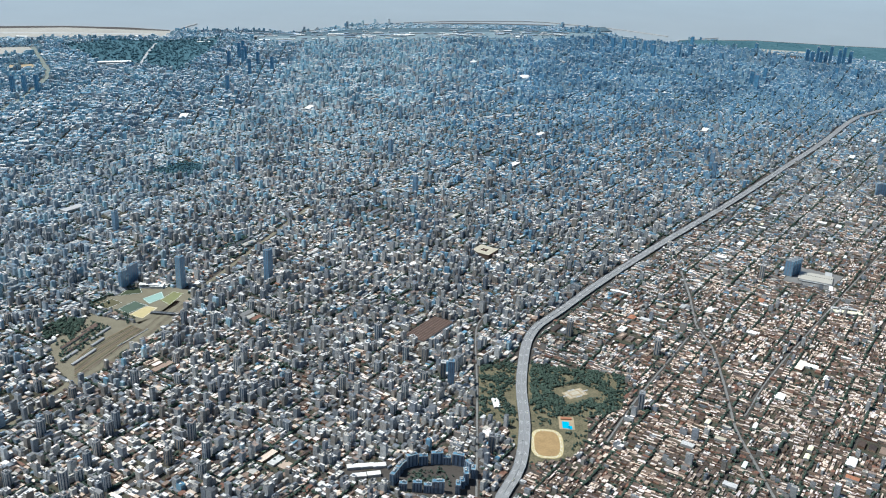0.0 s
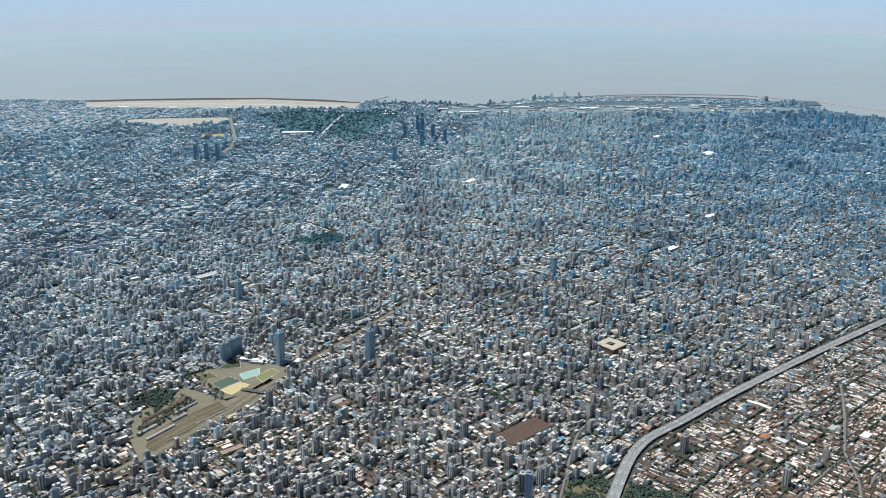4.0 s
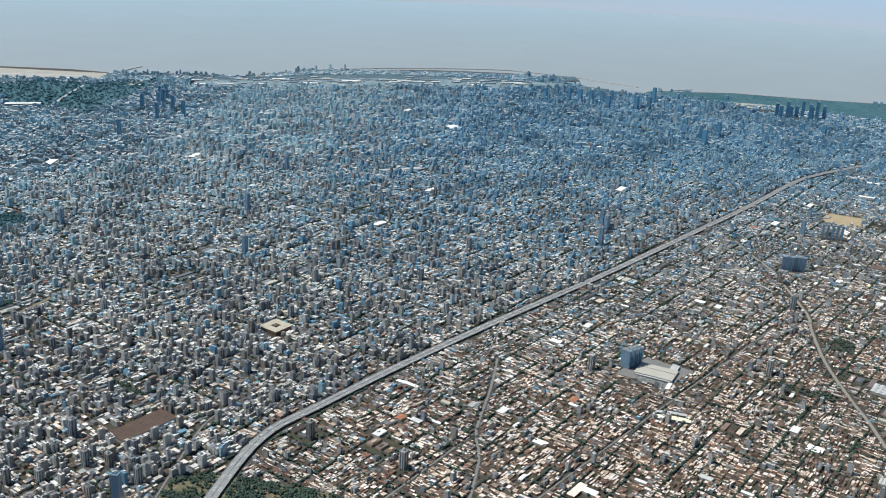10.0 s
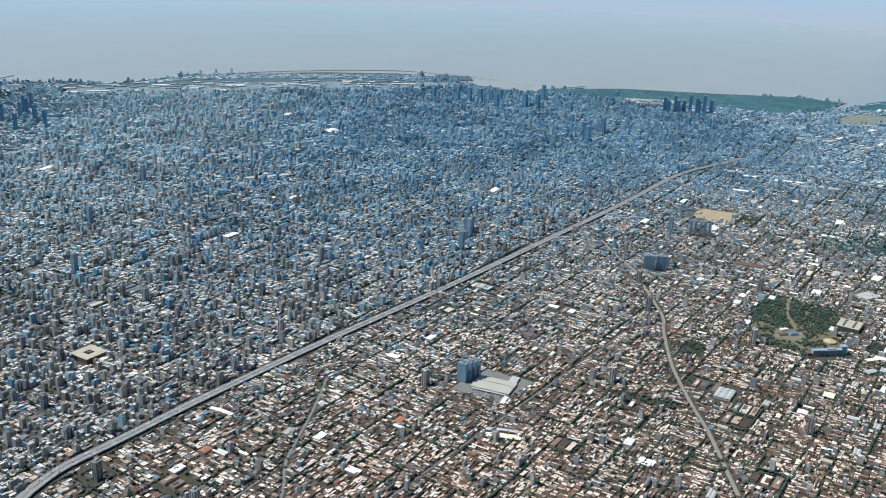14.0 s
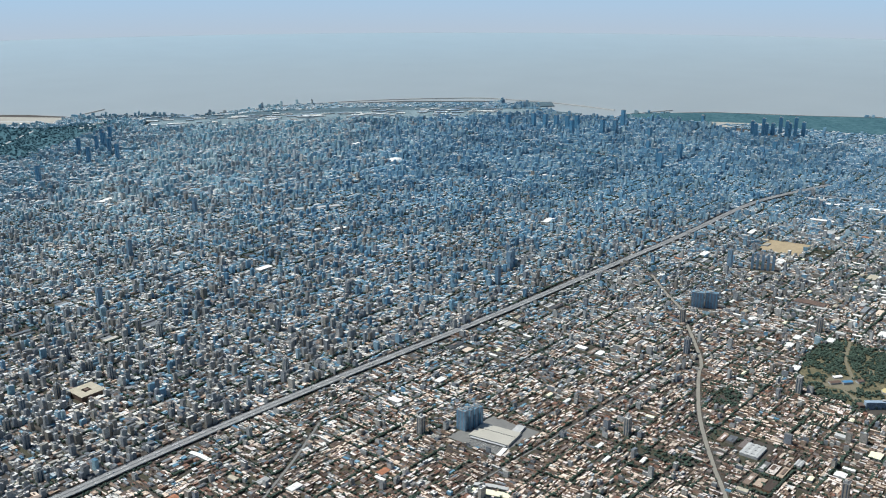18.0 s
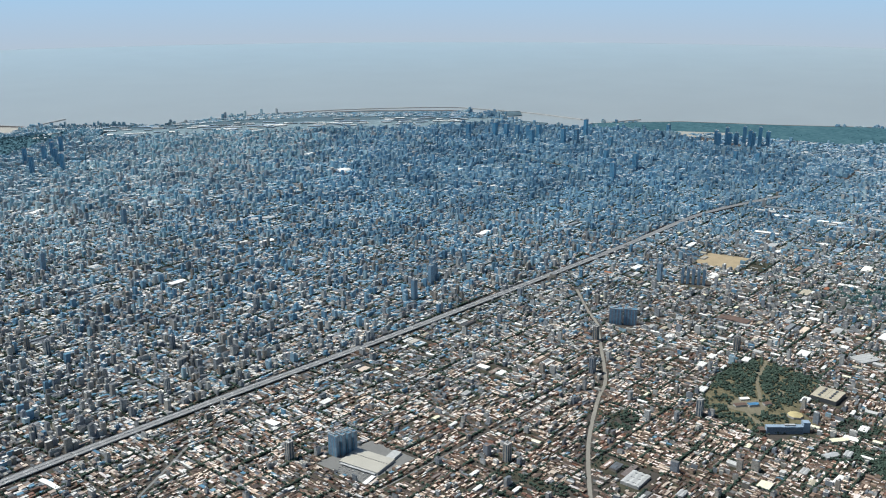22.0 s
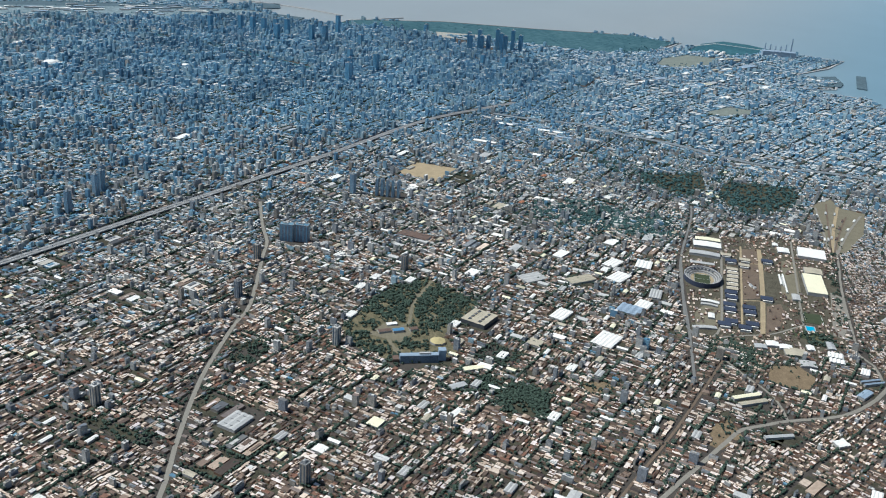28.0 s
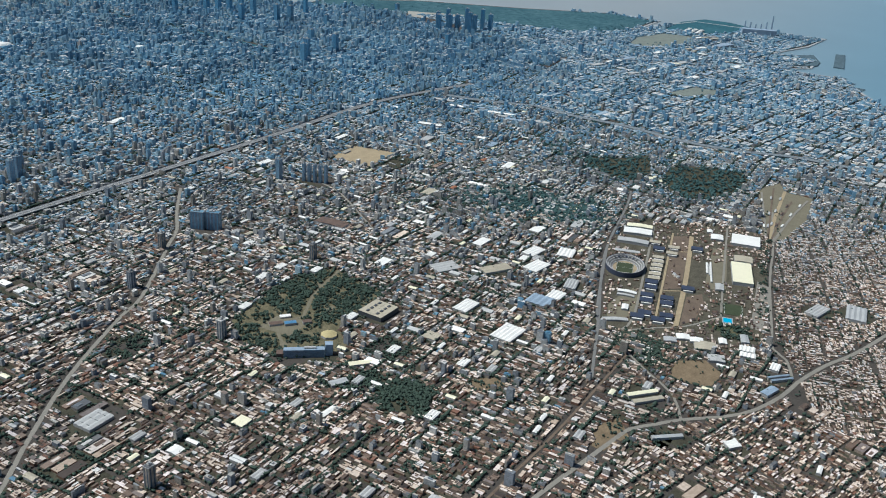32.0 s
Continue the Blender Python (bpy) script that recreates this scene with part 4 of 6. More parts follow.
FW = lambda x: float(np.interp(x, [p[0] for p in FREEWAY], [p[1] for p in FREEWAY]))
edge = [(x, FW(x)) for x in range(-1100, 7700, 200)]
SOUTH = edge + [(7827, -764), (6438, -940), (6135, -3410), (5440, -3392), (5471, -2701), (4990, -2802), (4591, -2875), (4116, -2978), (3983, -2986), (3832, -3117), (3673, -3097), (3493, -3011), (3347, -2860), (2503, -2664), (2199, -3524), (-1515, -1658)]
NORTH = edge[::-1] + [(-2110, -420), (-2972, 3974), (2476, 4004), (5722, 1465), (7494, 65)]
CENTRE = [(7541, -448), (5722, 1465), (2476, 4004), (4899, 5447), (6096, 6419), (7062, 6281), (9884, 3022), (8683, 1489), (8184, -459)]
UPTOWN = [(-2972, 3974), (2476, 4004), (4899, 5447), (6096, 6419), (2512, 10285), (2022, 11247), (-1500, 12600), (-1965, 9713), (-2901, 5623)]
DOCKS = [(6438, -940), (7482, -529), (8184, -459), (8919, 1491), (11100, -101), (11065, -2901), (7860, -3595), (6135, -3410), (6438, -940)]
HUTS = [(3832, -3117), (4115, -2983), (4590, -2880), (4990, -2807), (5470, -2712), (5440, -3392), (4767, -3749), (4097, -3606), (3540, -3382), (3572, -3230)]
SHACKS = [(2198, -3829), (2503, -2664), (3347, -2860), (3493, -3011), (3673, -3097), (3572, -3230), (3540, -3382), (4097, -3606), (4664, -3897), (4665, -3998)]
# ---- trees ----
ICO = bmesh.new()
bmesh.ops.create_icosphere(ICO, subdivisions=1, radius=1.0)
ICO_V = np.array([v.co[:] for v in ICO.verts])
ICO_F = np.array([[v.index for v in f.verts] for f in ICO.faces])
ICO.free()


def clumps(x, y, z, r, tall=0.8):
    """Uneven lumps of leaves at many places."""
    n = len(x)
    jag = rng.uniform(0.6, 1.3, (n, len(ICO_V), 1))
    v = ICO_V[None] * jag * np.asarray(r)[:, None, None] * np.array([1, 1, tall])
    v = v + np.stack((x, y, z), 1)[:, None]
    f = ICO_F[None] + len(ICO_V) * np.arange(n)[:, None, None]
    return v.reshape(-1, 3), f.reshape(-1, 3)


def wood(name, x, y, size, label, lumps=1, leaf=None):
    x, y = np.repeat(x, lumps), np.repeat(y, lumps)
    k = 0.0 if lumps == 1 else size * 0.55
    x, y = x + rng.normal(0, 1, len(x)) * k, y + rng.normal(0, 1, len(x)) * k
    r = rng.uniform(0.45, 1.25, len(x)) * size * (1 if lumps == 1 else 0.7)
    v, f = clumps(x, y, r * 0.75 + rng.uniform(0, 0.6, len(x)) * size, r)
    return tagged(quick(name, v, f, [leaf or M_LEAF]), label, "trees", kind="stuff")


def scatter(poly, count, margin=0.0):
    px, py = [p[0] for p in poly], [p[1] for p in poly]
    x, y = rng.uniform(min(px), max(px), count), rng.uniform(min(py), max(py), count)
    ok = inside(x, y, list(poly))
    return x[ok], y[ok]


def planted(poly, count, size, name, label, lumps=3, avoid=(), leaf=None, ragged=0.12, glade=-0.45):
    x, y = scatter(poly, count)
    # glades inside, and a ragged fringe outside
    thick = np.sin(x / 37 + np.sin(y / 53) * 2) * np.sin(y / 41 + np.sin(x / 61) * 2) + rng.normal(0, 0.35, len(x))
    x, y = x[thick > glade], y[thick > glade]
    far = rng.random(len(x)) < ragged
    x, y = x + np.where(far, rng.normal(0, 30, len(x)), 0), y + np.where(far, rng.normal(0, 30, len(x)), 0)
    ok = np.ones(len(x), bool)
    for a in avoid:
        ok &= ~(inside(x, y, a) if isinstance(a[0], tuple) and len(a) > 2 and a[0] != "line" else near(x, y, a[1], a[2]))
    for line, half in LINES:
        ok &= ~near(x, y, line[::2] + line[-1:], half)
    wood(name, x[ok], y[ok], size, label, lumps, leaf)


OVAL = [(-445, -140), (-270, -18), (-180, -110), (-350, -240)]
POOLS = [(-205, -150), (-130, -195), (-80, -130), (-150, -70)]
PLAZA = [(-30, -70), (40, 40), (150, -40), (130, -150), (10, -110)]
planted(WOOD_RIGHT, 3000, 7.5, "park_trees", "dark green trees of a park beside the freeway", 3, (OVAL, POOLS, PLAZA), None, 0.25, -0.12)
planted(WOOD_LEFT, 1500, 7.0, "park_trees", "dark green trees of a park west of the freeway", 3, (OVAL, POOLS, PLAZA), None, 0.25, -0.12)
planted(PARK_WEST, 700, 6.0, "park_trees", "scattered dark green trees round a sports ground", 3, (OVAL, POOLS, PLAZA))
for x, y, w, d in ((3013, -1541, 50, 30), (3314, -1513, 60, 34), (3462, -1359, 50, 26), (3152, -1339, 46, 24), (3284, -1284, 40, 20), (3485, -1519, 40, 30)):
    patch("bare_ground", [(x - w / 2, y), (x - w * 0.2, y + d / 2), (x + w * 0.3, y + d * 0.4), (x + w / 2, y - d * 0.1), (x + w * 0.1, y - d / 2), (x - w * 0.35, y - d * 0.4)], M_BALLAST, "worn bare earth between park trees", "ground", 0.6)
PATH_MID = ("line", smooth([(3613, -1345), (3363, -1396), (3209, -1469), (3115, -1426), (3002, -1541)]), 14)
BARE = [(3054, -1385), (3160, -1388), (3196, -1509), (3067, -1524)]
planted(PARK_MID, 3400, 7.5, "park_trees", "dark green trees of a large park", 3, (PATH_MID, BARE, [(3060, -1642), (3215, -1549), (3241, -1669), (3119, -1734)]), None, 0.35, -0.2)
planted([(2869, -1635), (3117, -1774), (3247, -1939), (3082, -2002), (2875, -1883), (2757, -1729)], 620, 6, "garden_trees", "dark green trees among houses by a hospital", 2)
planted(GROVE, 850, 7.5, "grove", "dense dark green grove", 3, (), None, 0.35, -0.3)
planted(EAST_CORE, 520, 10, "park_trees", "dense dark green trees of an eastern wood", 2, (), M_MIDLEAF, 0.55, -0.35)
planted(EAST_HOLLOW, 420, 10, "park_trees", "dense dark green trees of an eastern wood", 2, (), M_MIDLEAF, 0.55, -0.35)
planted([(6363, -604), (6322, -1235), (6323, -1618), (6259, -1997), (6392, -2689), (6619, -2666), (6503, -1946), (6563, -1556), (6568, -1157), (6452, -567)], 900, 8, "embankment_trees", "dark green trees along a raised freeway", 2, (), M_MIDLEAF, 0.3, -0.2)
planted([(4844, -1224), (4881, -1406), (4951, -1763), (5064, -2097), (4740, -1826), (4649, -1615), (4591, -1327)], 520, 10, "garden_trees", "dark green trees among eastern houses", 2, (), M_MIDLEAF, 0.5, -0.1)
planted([(7641, -1048), (8068, -1396), (7808, -1590), (7343, -1353), (7253, -1073)], 420, 10, "garden_trees", "dark green trees among houses by the docks", 2, (), M_FARLEAF, 0.5, 0.1)
planted([(4889, -1307), (5034, -1439), (4954, -1731), (4896, -1971), (4707, -2061), (4549, -1894), (4579, -1646), (4533, -1485)], 900, 10, "park_trees", "dark green trees among eastern houses", 2, (), M_MIDLEAF, 0.5, 0.0)
planted([(5493, -2042), (5713, -2331), (5793, -2556), (5625, -2566), (5315, -2427), (5374, -2176)], 260, 10, "park_trees", "dark green trees at the edge of an eastern wood", 2, (), M_MIDLEAF, 0.5, -0.1)
planted([(3776, -2479), (3834, -2530), (3777, -2717), (3628, -2724), (3585, -2607), (3670, -2505)], 330, 8, "road_trees", "dark green trees at a road bend below the works", 3, (), None, 0.4)
planted([(5021, -2720), (5067, -2783), (4241, -2949), (4209, -2904)], 520, 7, "road_trees", "dark green trees in a row beside the works", 2, (), None, 0.2)
planted([(4075, -2778), (4109, -2890), (4006, -2927), (3954, -2822)], 130, 8, "road_trees", "dark green trees round a works pool", 2, (), None, 0.3)
planted([(1052, 3551), (1524, 3094), (1225, 2807), (826, 3288)], 900, 10, "park_trees", "dark green trees between inner city flats", 2, (), M_MIDLEAF, 0.5, 0.25)
planted([(1268, 2109), (1548, 1850), (1261, 1566), (983, 1838)], 420, 10, "park_trees", "dark green trees between inner city flats", 2, (), M_MIDLEAF, 0.5, 0.2)
planted([(429, 2249), (560, 2084), (388, 1845), (247, 2024)], 200, 9, "park_trees", "dark green trees between inner city flats", 2, (), M_MIDLEAF, 0.5, 0.1)
planted(EAST_WOOD, 420, 9, "park_trees", "green trees round an eastern wood", 2, (), M_MIDLEAF, 0.5)
planted(EAST_TREES, 620, 11, "garden_trees", "dark green trees among eastern houses", 2, (), M_MIDLEAF, 0.4)
planted(EAST_GARDENS, 1000, 10, "garden_trees", "dark green trees among eastern houses", 2, (), M_MIDLEAF, 0.4)
planted([(4435, -891), (5761, -924), (6249, -1551), (6159, -2536), (5263, -2287), (4637, -2115), (4246, -1486)], 3600, 7, "garden_trees", "dark green trees among eastern houses", 2, (), M_MIDLEAF)
planted(EAST_GREEN, 800, 7, "garden_trees", "green trees standing among low houses", 2, (), M_MIDLEAF, 0.4)
planted(NORTH_PARK, 420, 9, "park_trees", "green trees of a city park", 2, (), M_FARLEAF)
planted(WOODS, 2600, 13, "woods", "dark haze-tinted trees of wooded parkland", 1, (), M_FARLEAF, 0.5)
planted(RESERVE, 420, 5, "marsh_woods", "low green woods of the river marsh", 1, ([(9021, 1695), (9321, 1166), (8917, 1032), (8718, 1491)],), M_WOODS)
planted([(-560, 2040), (-420, 2070), (-300, 2085), (-300, 2060), (-420, 2040), (-540, 2005)], 120, 8, "club_trees", "dark green trees round the club pitches", 2)
planted([(-540, 1760), (-520, 2000), (-500, 2000), (-505, 1770)], 90, 7, "club_trees", "dark green trees round the club pitches", 2)
planted(YARD_WOOD, 330, 8, "yard_trees", "dark green trees beside the railway yard", 3)
planted([(-820, 1561), (-692, 1590), (-590, 1578), (-600, 1545), (-820, 1522)], 130, 6, "yard_trees", "dark green trees below the railway yard", 2)
planted([(-900, 1840), (-640, 1900), (-620, 1800), (-760, 1740), (-940, 1690)], 420, 7, "yard_trees", "scattered green trees between railway sheds", 2)
planted([(4750, -1266), (5024, -1487), (4996, -1983), (4762, -2000), (4628, -1517)], 900, 8, "park_trees", "green trees among eastern houses", 2, (), M_MIDLEAF)
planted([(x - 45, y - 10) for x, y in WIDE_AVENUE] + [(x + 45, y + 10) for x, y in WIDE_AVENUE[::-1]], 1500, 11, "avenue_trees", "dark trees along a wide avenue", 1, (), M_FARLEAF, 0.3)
for line, reach, size, name in ((AVENUE, 15, 4.5, "avenue_trees"), (DIAGONAL, 9, 5.0, "avenue_trees"), (CROSS_ROAD, 8, 5.0, "avenue_trees"), (RING_ROAD, 18, 5, "road_trees"), (SIDE_ROAD, 17, 5, "road_trees"), (FREEWAY[20:120], 26, 5.5, "freeway_trees")):
    p = np.array(line)[rng.integers(0, len(line), 260)] + rng.normal(0, 20, (260, 2))
    ok = ~near(p[:, 0], p[:, 1], line, reach) & ~near(p[:, 0], p[:, 1], FREEWAY, 25)
    wood(name, p[ok, 0], p[ok, 1], size, "green trees along the roadside", 2)
crowd = rng.uniform((1793, -2898), (3997, -979), (14000, 2))
ok = free(crowd[:, 0], crowd[:, 1], 2) & (np.sin(crowd[:, 0] / 90) * np.sin(crowd[:, 1] / 70) + rng.normal(0, 0.4, len(crowd)) > 0.42)
wood("courtyard_trees", crowd[ok, 0], crowd[ok, 1], 6.0, "dark green trees in yards and along streets", 2)

for poly, count in (([(6562, 6137), (7166, 5823), (7005, 5747), (6452, 6006)], 500), ([(7747, 4584), (8188, 4053), (7862, 3807), (7438, 4320)], 420), (RIVER_PORT, 450)):
    planted(poly, count, 6, "port_trees", "dark haze-tinted trees of the river port", 1, (), M_FARLEAF, 0.3, 0.05)

# ---- the freeway ----
freeway = tagged(new("freeway"), "raised pale concrete freeway with traffic lanes", "freeway", kind="structure")
part("deck", Shape().strip(FREEWAY, 42, 5.0, 3.0), M_DECK, freeway)
for name, shift in (("parapet", -20.6), ("parapet", 20.6), ("median_barrier", 0.0)):
    part(name, Shape().strip(FREEWAY, 1.0, 7.9, 1.5, shift), M_DECK, freeway)
part("carriageway", Shape().strip(FREEWAY, 17.0, 8.0, 0.1, -10.0), M_LANE, freeway, "grey asphalt lanes")
part("carriageway", Shape().strip(FREEWAY, 17.0, 8.0, 0.1, 10.0), M_LANE, freeway, "grey asphalt lanes")
for shift in (-18.2, -1.8, 1.8, 18.2):
    part("edge_line", Shape().strip(FREEWAY, 0.5, 8.05, 0.1, shift), M_PALE, freeway)
for shift in (-14, -10, -6, 6, 10, 14):
    s = Shape()
    for a, b in list(zip(FREEWAY, FREEWAY[1:]))[:90]:
        a, b = Vector(a), Vector(b)
        s.strip([a + (b - a) * 0.1, a + (b - a) * 0.45], 0.45, 8.05, 0.1, shift)
    part("lane_marking", s, M_LINE, freeway, "dashed white lane line")
pier = Shape().box(0, 0, 0, 2.2, 30, 5.0).mesh("pier", M_PALE)
for a, b in zip(FREEWAY[::1], FREEWAY[1:]):
    part("pier", pier, None, freeway, at=(a[0], a[1], 0, math.degrees(math.atan2(b[1] - a[1], b[0] - a[0]))))
far_freeway = tagged(new("freeway"), "raised pale concrete freeway towards the docks", "freeway", kind="structure")
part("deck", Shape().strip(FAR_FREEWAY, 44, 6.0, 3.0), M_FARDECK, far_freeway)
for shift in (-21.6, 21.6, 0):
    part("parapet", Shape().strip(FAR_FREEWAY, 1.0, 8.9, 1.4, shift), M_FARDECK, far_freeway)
for a, b in zip(FAR_FREEWAY, FAR_FREEWAY[1:]):
    part("pier", pier, None, far_freeway, at=(a[0], a[1], 0, math.degrees(math.atan2(b[1] - a[1], b[0] - a[0]))))


# ---- vehicles ----
def vehicle(name, length, wide, high, paint, label):
    v = thing(name, 0, 0, label, name.replace("_", " "), "vehicles on the freeway")
    body = Shape().box(0, 0, 0.4, length, wide, high * 0.5)
    part("body", body, paint, v)
    part("cabin", Shape().box(-length * 0.05, 0, 0.4 + high * 0.5, length * 0.55, wide * 0.92, high * 0.45, taper=0.82), M_GLASS, v, "dark glazed cabin")
    wheel = Shape().tube(0, 0, 0, 0.45, 0.3).mesh("wheel", M_DARK)
    for sx in (-0.32, 0.32):
        for sy in (-0.5, 0.5):
            ob = part("wheel", wheel, None, v)
            ob.matrix_basis = pose(sx * length * K, (sy * wide - 0.15) * K, 0.45 * K, -90, 0, 0)
    return v


autos = [vehicle("car", 5.0, 2.1, 1.6, M_WHITE, "white car driving on the freeway"), vehicle("car", 5.0, 2.1, 1.6, M_DARK, "dark grey car driving on the freeway"),
         vehicle("car", 5.0, 2.1, 1.6, M_GREYROOF, "silver car driving on the freeway"), vehicle("bus", 12.5, 2.8, 3.4, M_WHITE, "white bus driving on the freeway"), vehicle("lorry", 14, 2.8, 3.8, M_CREAM, "cream lorry driving on the freeway")]
first = set()
for k in range(120):
    i = int(rng.integers(4, 100))
    a, b = Vector(FREEWAY[i]), Vector(FREEWAY[i + 1])
    n = (b - a).normalized()
    side = float(rng.choice([-16, -12, -8, -4, 4, 8, 12, 16]))
    p = a + (b - a) * rng.random() + Vector((-n.y, n.x)) * side
    m = pose(p.x * K, p.y * K, 8.1 * K, 0, 0, math.degrees(math.atan2(n.y, n.x)))
    kind = int(rng.choice(5, p=[0.42, 0.22, 0.22, 0.08, 0.06]))
    if kind in first:
        copy_thing(autos[kind], m)
    else:
        autos[kind].matrix_basis = m
        first.add(kind)


# cars parked in rows before the warehouse store
for k in range(44):
    row, col = k // 11, k % 11
    a = radians(8)
    u, v = -68 - (row % 2) * 9 - (row // 2) * 22, -70 + col * 13 + rng.uniform(-3, 3)
    copy_thing(autos[(k * 7 + row) % 3], pose((1848 + u * math.cos(a) - v * math.sin(a)) * K, (-568 + u * math.sin(a) + v * math.cos(a)) * K, 0.45 * K, 0, 0, 8))


# ---- halls and sheds ----
def hall(x, y, w, d, h, turn, roof, label, name="warehouse", rise=0.0, bays=1, lights=0, wall=None, group=""):
    """A long hall: walls, one or several roof bays along d, ridge along w, strips of roof lights."""
    t = thing(name, x, y, label, name.replace("_", " "), group, turn)
    part("wall", Shape().box(0, 0, 0, w, d, h), wall or M_WALL, t)
    for k in range(bays):
        off = (k + 0.5) / bays * d - d / 2
        s = Shape()
        if rise:
            s.gable(0, off, h, w, d / bays - 1.2, rise)
        else:
            s.box(0, off, h, w + 1, d / bays - 0.6, 0.8)
        top = part("roof", s, roof, t)
    me = Shape().box(0, 0, 0, 1.6, d * 0.8, 0.5).mesh("roof_light", M_DARK) if lights else None
    for k in range(lights):
        part("roof_light", me, None, top, at=((k + 0.5) / lights * w - w / 2, 0, h + max(rise * 0.5, 0.6)))
    return t


shop = hall(1848, -568, 108, 165, 10, 8, M_STORE, "long pale beige warehouse store with a flat roof", "warehouse", 0, 1, 0)
me = Shape().box(0, 0, 0, 3.0, 5.0, 1.6).mesh("roof_vent", M_DARK)
for k in range(14):
    part("roof_vent", me, None, shop, at=(12, -75 + k * 11, 10.8))
part("canopy", Shape().box(-56, 0, 5, 14, 150, 1.0), M_PALE, shop)
hall(1936, -614, 60, 34, 9, 10, M_GREYROOF, "grey-roofed store hall beside the warehouse")
hall(1758, -662, 60, 18, 7, 10, M_WHITE, "white-roofed loading shed beside the warehouse")
# square block with a courtyard
t = thing("courtyard_building", 1095, 953, "square brown building with a tan roof and courtyard", "public building")
s = Shape()
for sx, sy, w, d in ((0, 36, 108, 36), (0, -36, 108, 36), (36, 0, 36, 36), (-36, 0, 36, 36)):
    s.box(sx, sy, 0, w, d, 22)
part("wall", s, M_BROWN, t, "dark brown wall")
for sx, sy, w, d in ((0, 36, 110, 37), (0, -36, 110, 37), (36, 0, 38, 34.6), (-36, 0, 38, 34.6)):
    part("roof", Shape().box(sx, sy, 22, w, d, 1.2), M_TANROOF, t)
part("dome", Shape().tube(0, 0, 0, 14, 25, 0.7), M_BROWN, t)
part("cross_wing", Shape().box(0, 0, 0, 8, 34, 20), M_BROWN, t)
hall(172, 694, 232, 100, 9, 0, M_BROWN, "long rusty brown market hall with parallel roofs", "market_hall", 4, 7)
for k, (x, y, long) in enumerate([(5150, 6248, 123), (5256, 6045, 159), (5446, 6390, 113), (5700, 6363, 231), (5672, 5898, 62), (5592, 5648, 73), (6116, 5796, 191), (6266, 5592, 165), (6116, 5480, 99), (6313, 5336, 88), (6654, 5323, 89), (6880, 4949, 102), (7193, 4654, 114), (7210, 4566, 89), (7024, 4062, 122), (7562, 4218, 128), (7645, 4104, 64), (8134, 3914, 91), (8334, 3502, 77), (5372, 3010, 139)]):
    hall(x, y, long, 46, 9, -54, (M_WHITE, M_SLATEBLUE, M_GREYROOF, M_SLATEBLUE, M_SAND)[k % 5], ("white", "blue-grey", "grey", "blue-grey", "sand-coloured")[k % 5] + " flat-roofed shed of the river port", "port_shed", group="river port sheds")
for k, (x, y, long) in enumerate([(6164, -727, 123), (6124, -844, 105), (6335, -950, 168), (6350, -1284, 100), (6286, -2062, 128), (5546, -2023, 84), (6288, -376, 59), (8772, -1765, 172), (8564, -1281, 124), (8592, -567, 115), (5716, -2502, 50)]):
    hall(x, y, long * 0.65, 40, 9, -72, (M_WHITE, M_GREYROOF, M_CREAM)[k % 3], ("white", "grey", "cream")[k % 3] + " flat-roofed shed beside the docks freeway", "freeway_shed", group="sheds by the docks freeway")
# housing slabs and a mill near the western freeway
for w, h, places in ((40, 44, [(-812, 178, 10), (-700, 186, -30), (-640, 124, -50), (-606, 60, -70), (-672, -10, 35), (-772, 34, -55)]), (30, 36, [(-764, 192, 10), (-672, 158, -50), (-612, 14, -110), (-632, -14, 30), (-734, -18, 30), (-806, 92, -55)]), (26, 29, [(-735, 200, -10), (-622, 95, -55), (-702, -14, 35), (-790, 62, -55), (-828, 132, -60)])):
    stand(tower("housing_slab", w, 16, h, M_BLUETOWER, "blue-grey slab of social flats round a green court", "western housing slabs", 3), places)
planted([(-802, 130), (-730, 167), (-649, 101), (-693, 36), (-749, 74)], 300, 6, "court_trees", "dark trees in a housing court", 2)
for k, (x, y) in enumerate([(-827, 334), (-796, 301), (-770, 269), (-855, 288), (-820, 255)]):
    hall(x, y, 44, 22, 10, -45, M_WHITE, "white-roofed mill hall with a low pitch", "mill_hall", 3, 2, group="mill halls")

# ---- the club and railway in the west ----
for poly, mat, label in (([(-401, 2025), (-318, 2050), (-272, 2022), (-308, 1961)], M_GRASS, "green football pitch between stands"), ([(-518, 2013), (-432, 2025), (-433, 1949), (-523, 1953)], M_DRYGRASS, "dry olive practice pitch"),
                         ([(-493, 1914), (-390, 1924), (-382, 1836), (-493, 1841)], M_TURF, "dark grey-green hockey pitch"), ([(-501, 1828), (-393, 1846), (-375, 1786), (-487, 1756)], M_YELLOW, "dry yellow sports pitch"),
                         ([(-352, 1913), (-246, 1904), (-287, 1843), (-370, 1848)], M_TEAL, "teal painted tennis courts"), ([(-315, 1841), (-213, 1865), (-198, 1811), (-327, 1764)], M_PITCH, "light green practice pitch")):
    cx, cy = sum(p[0] for p in poly) / 4, sum(p[1] for p in poly) / 4
    t = thing("sports_pitch", cx, cy, label, "sports pitch", "club pitches")
    loc = [(p[0] - cx, p[1] - cy) for p in poly]
    part("turf", Shape().prism(loc, 0, 0.9), mat, t)
    for a, b in zip(loc, loc[1:] + loc[:1]):
        part("line", Shape().strip([(a[0] * 0.93, a[1] * 0.93), (b[0] * 0.93, b[1] * 0.93)], 1.2, 0.9, 0.12), M_LINE, t)
t = thing("grandstand", -353, 2047, "long concrete grandstand beside the pitch", "grandstand", turn=15)
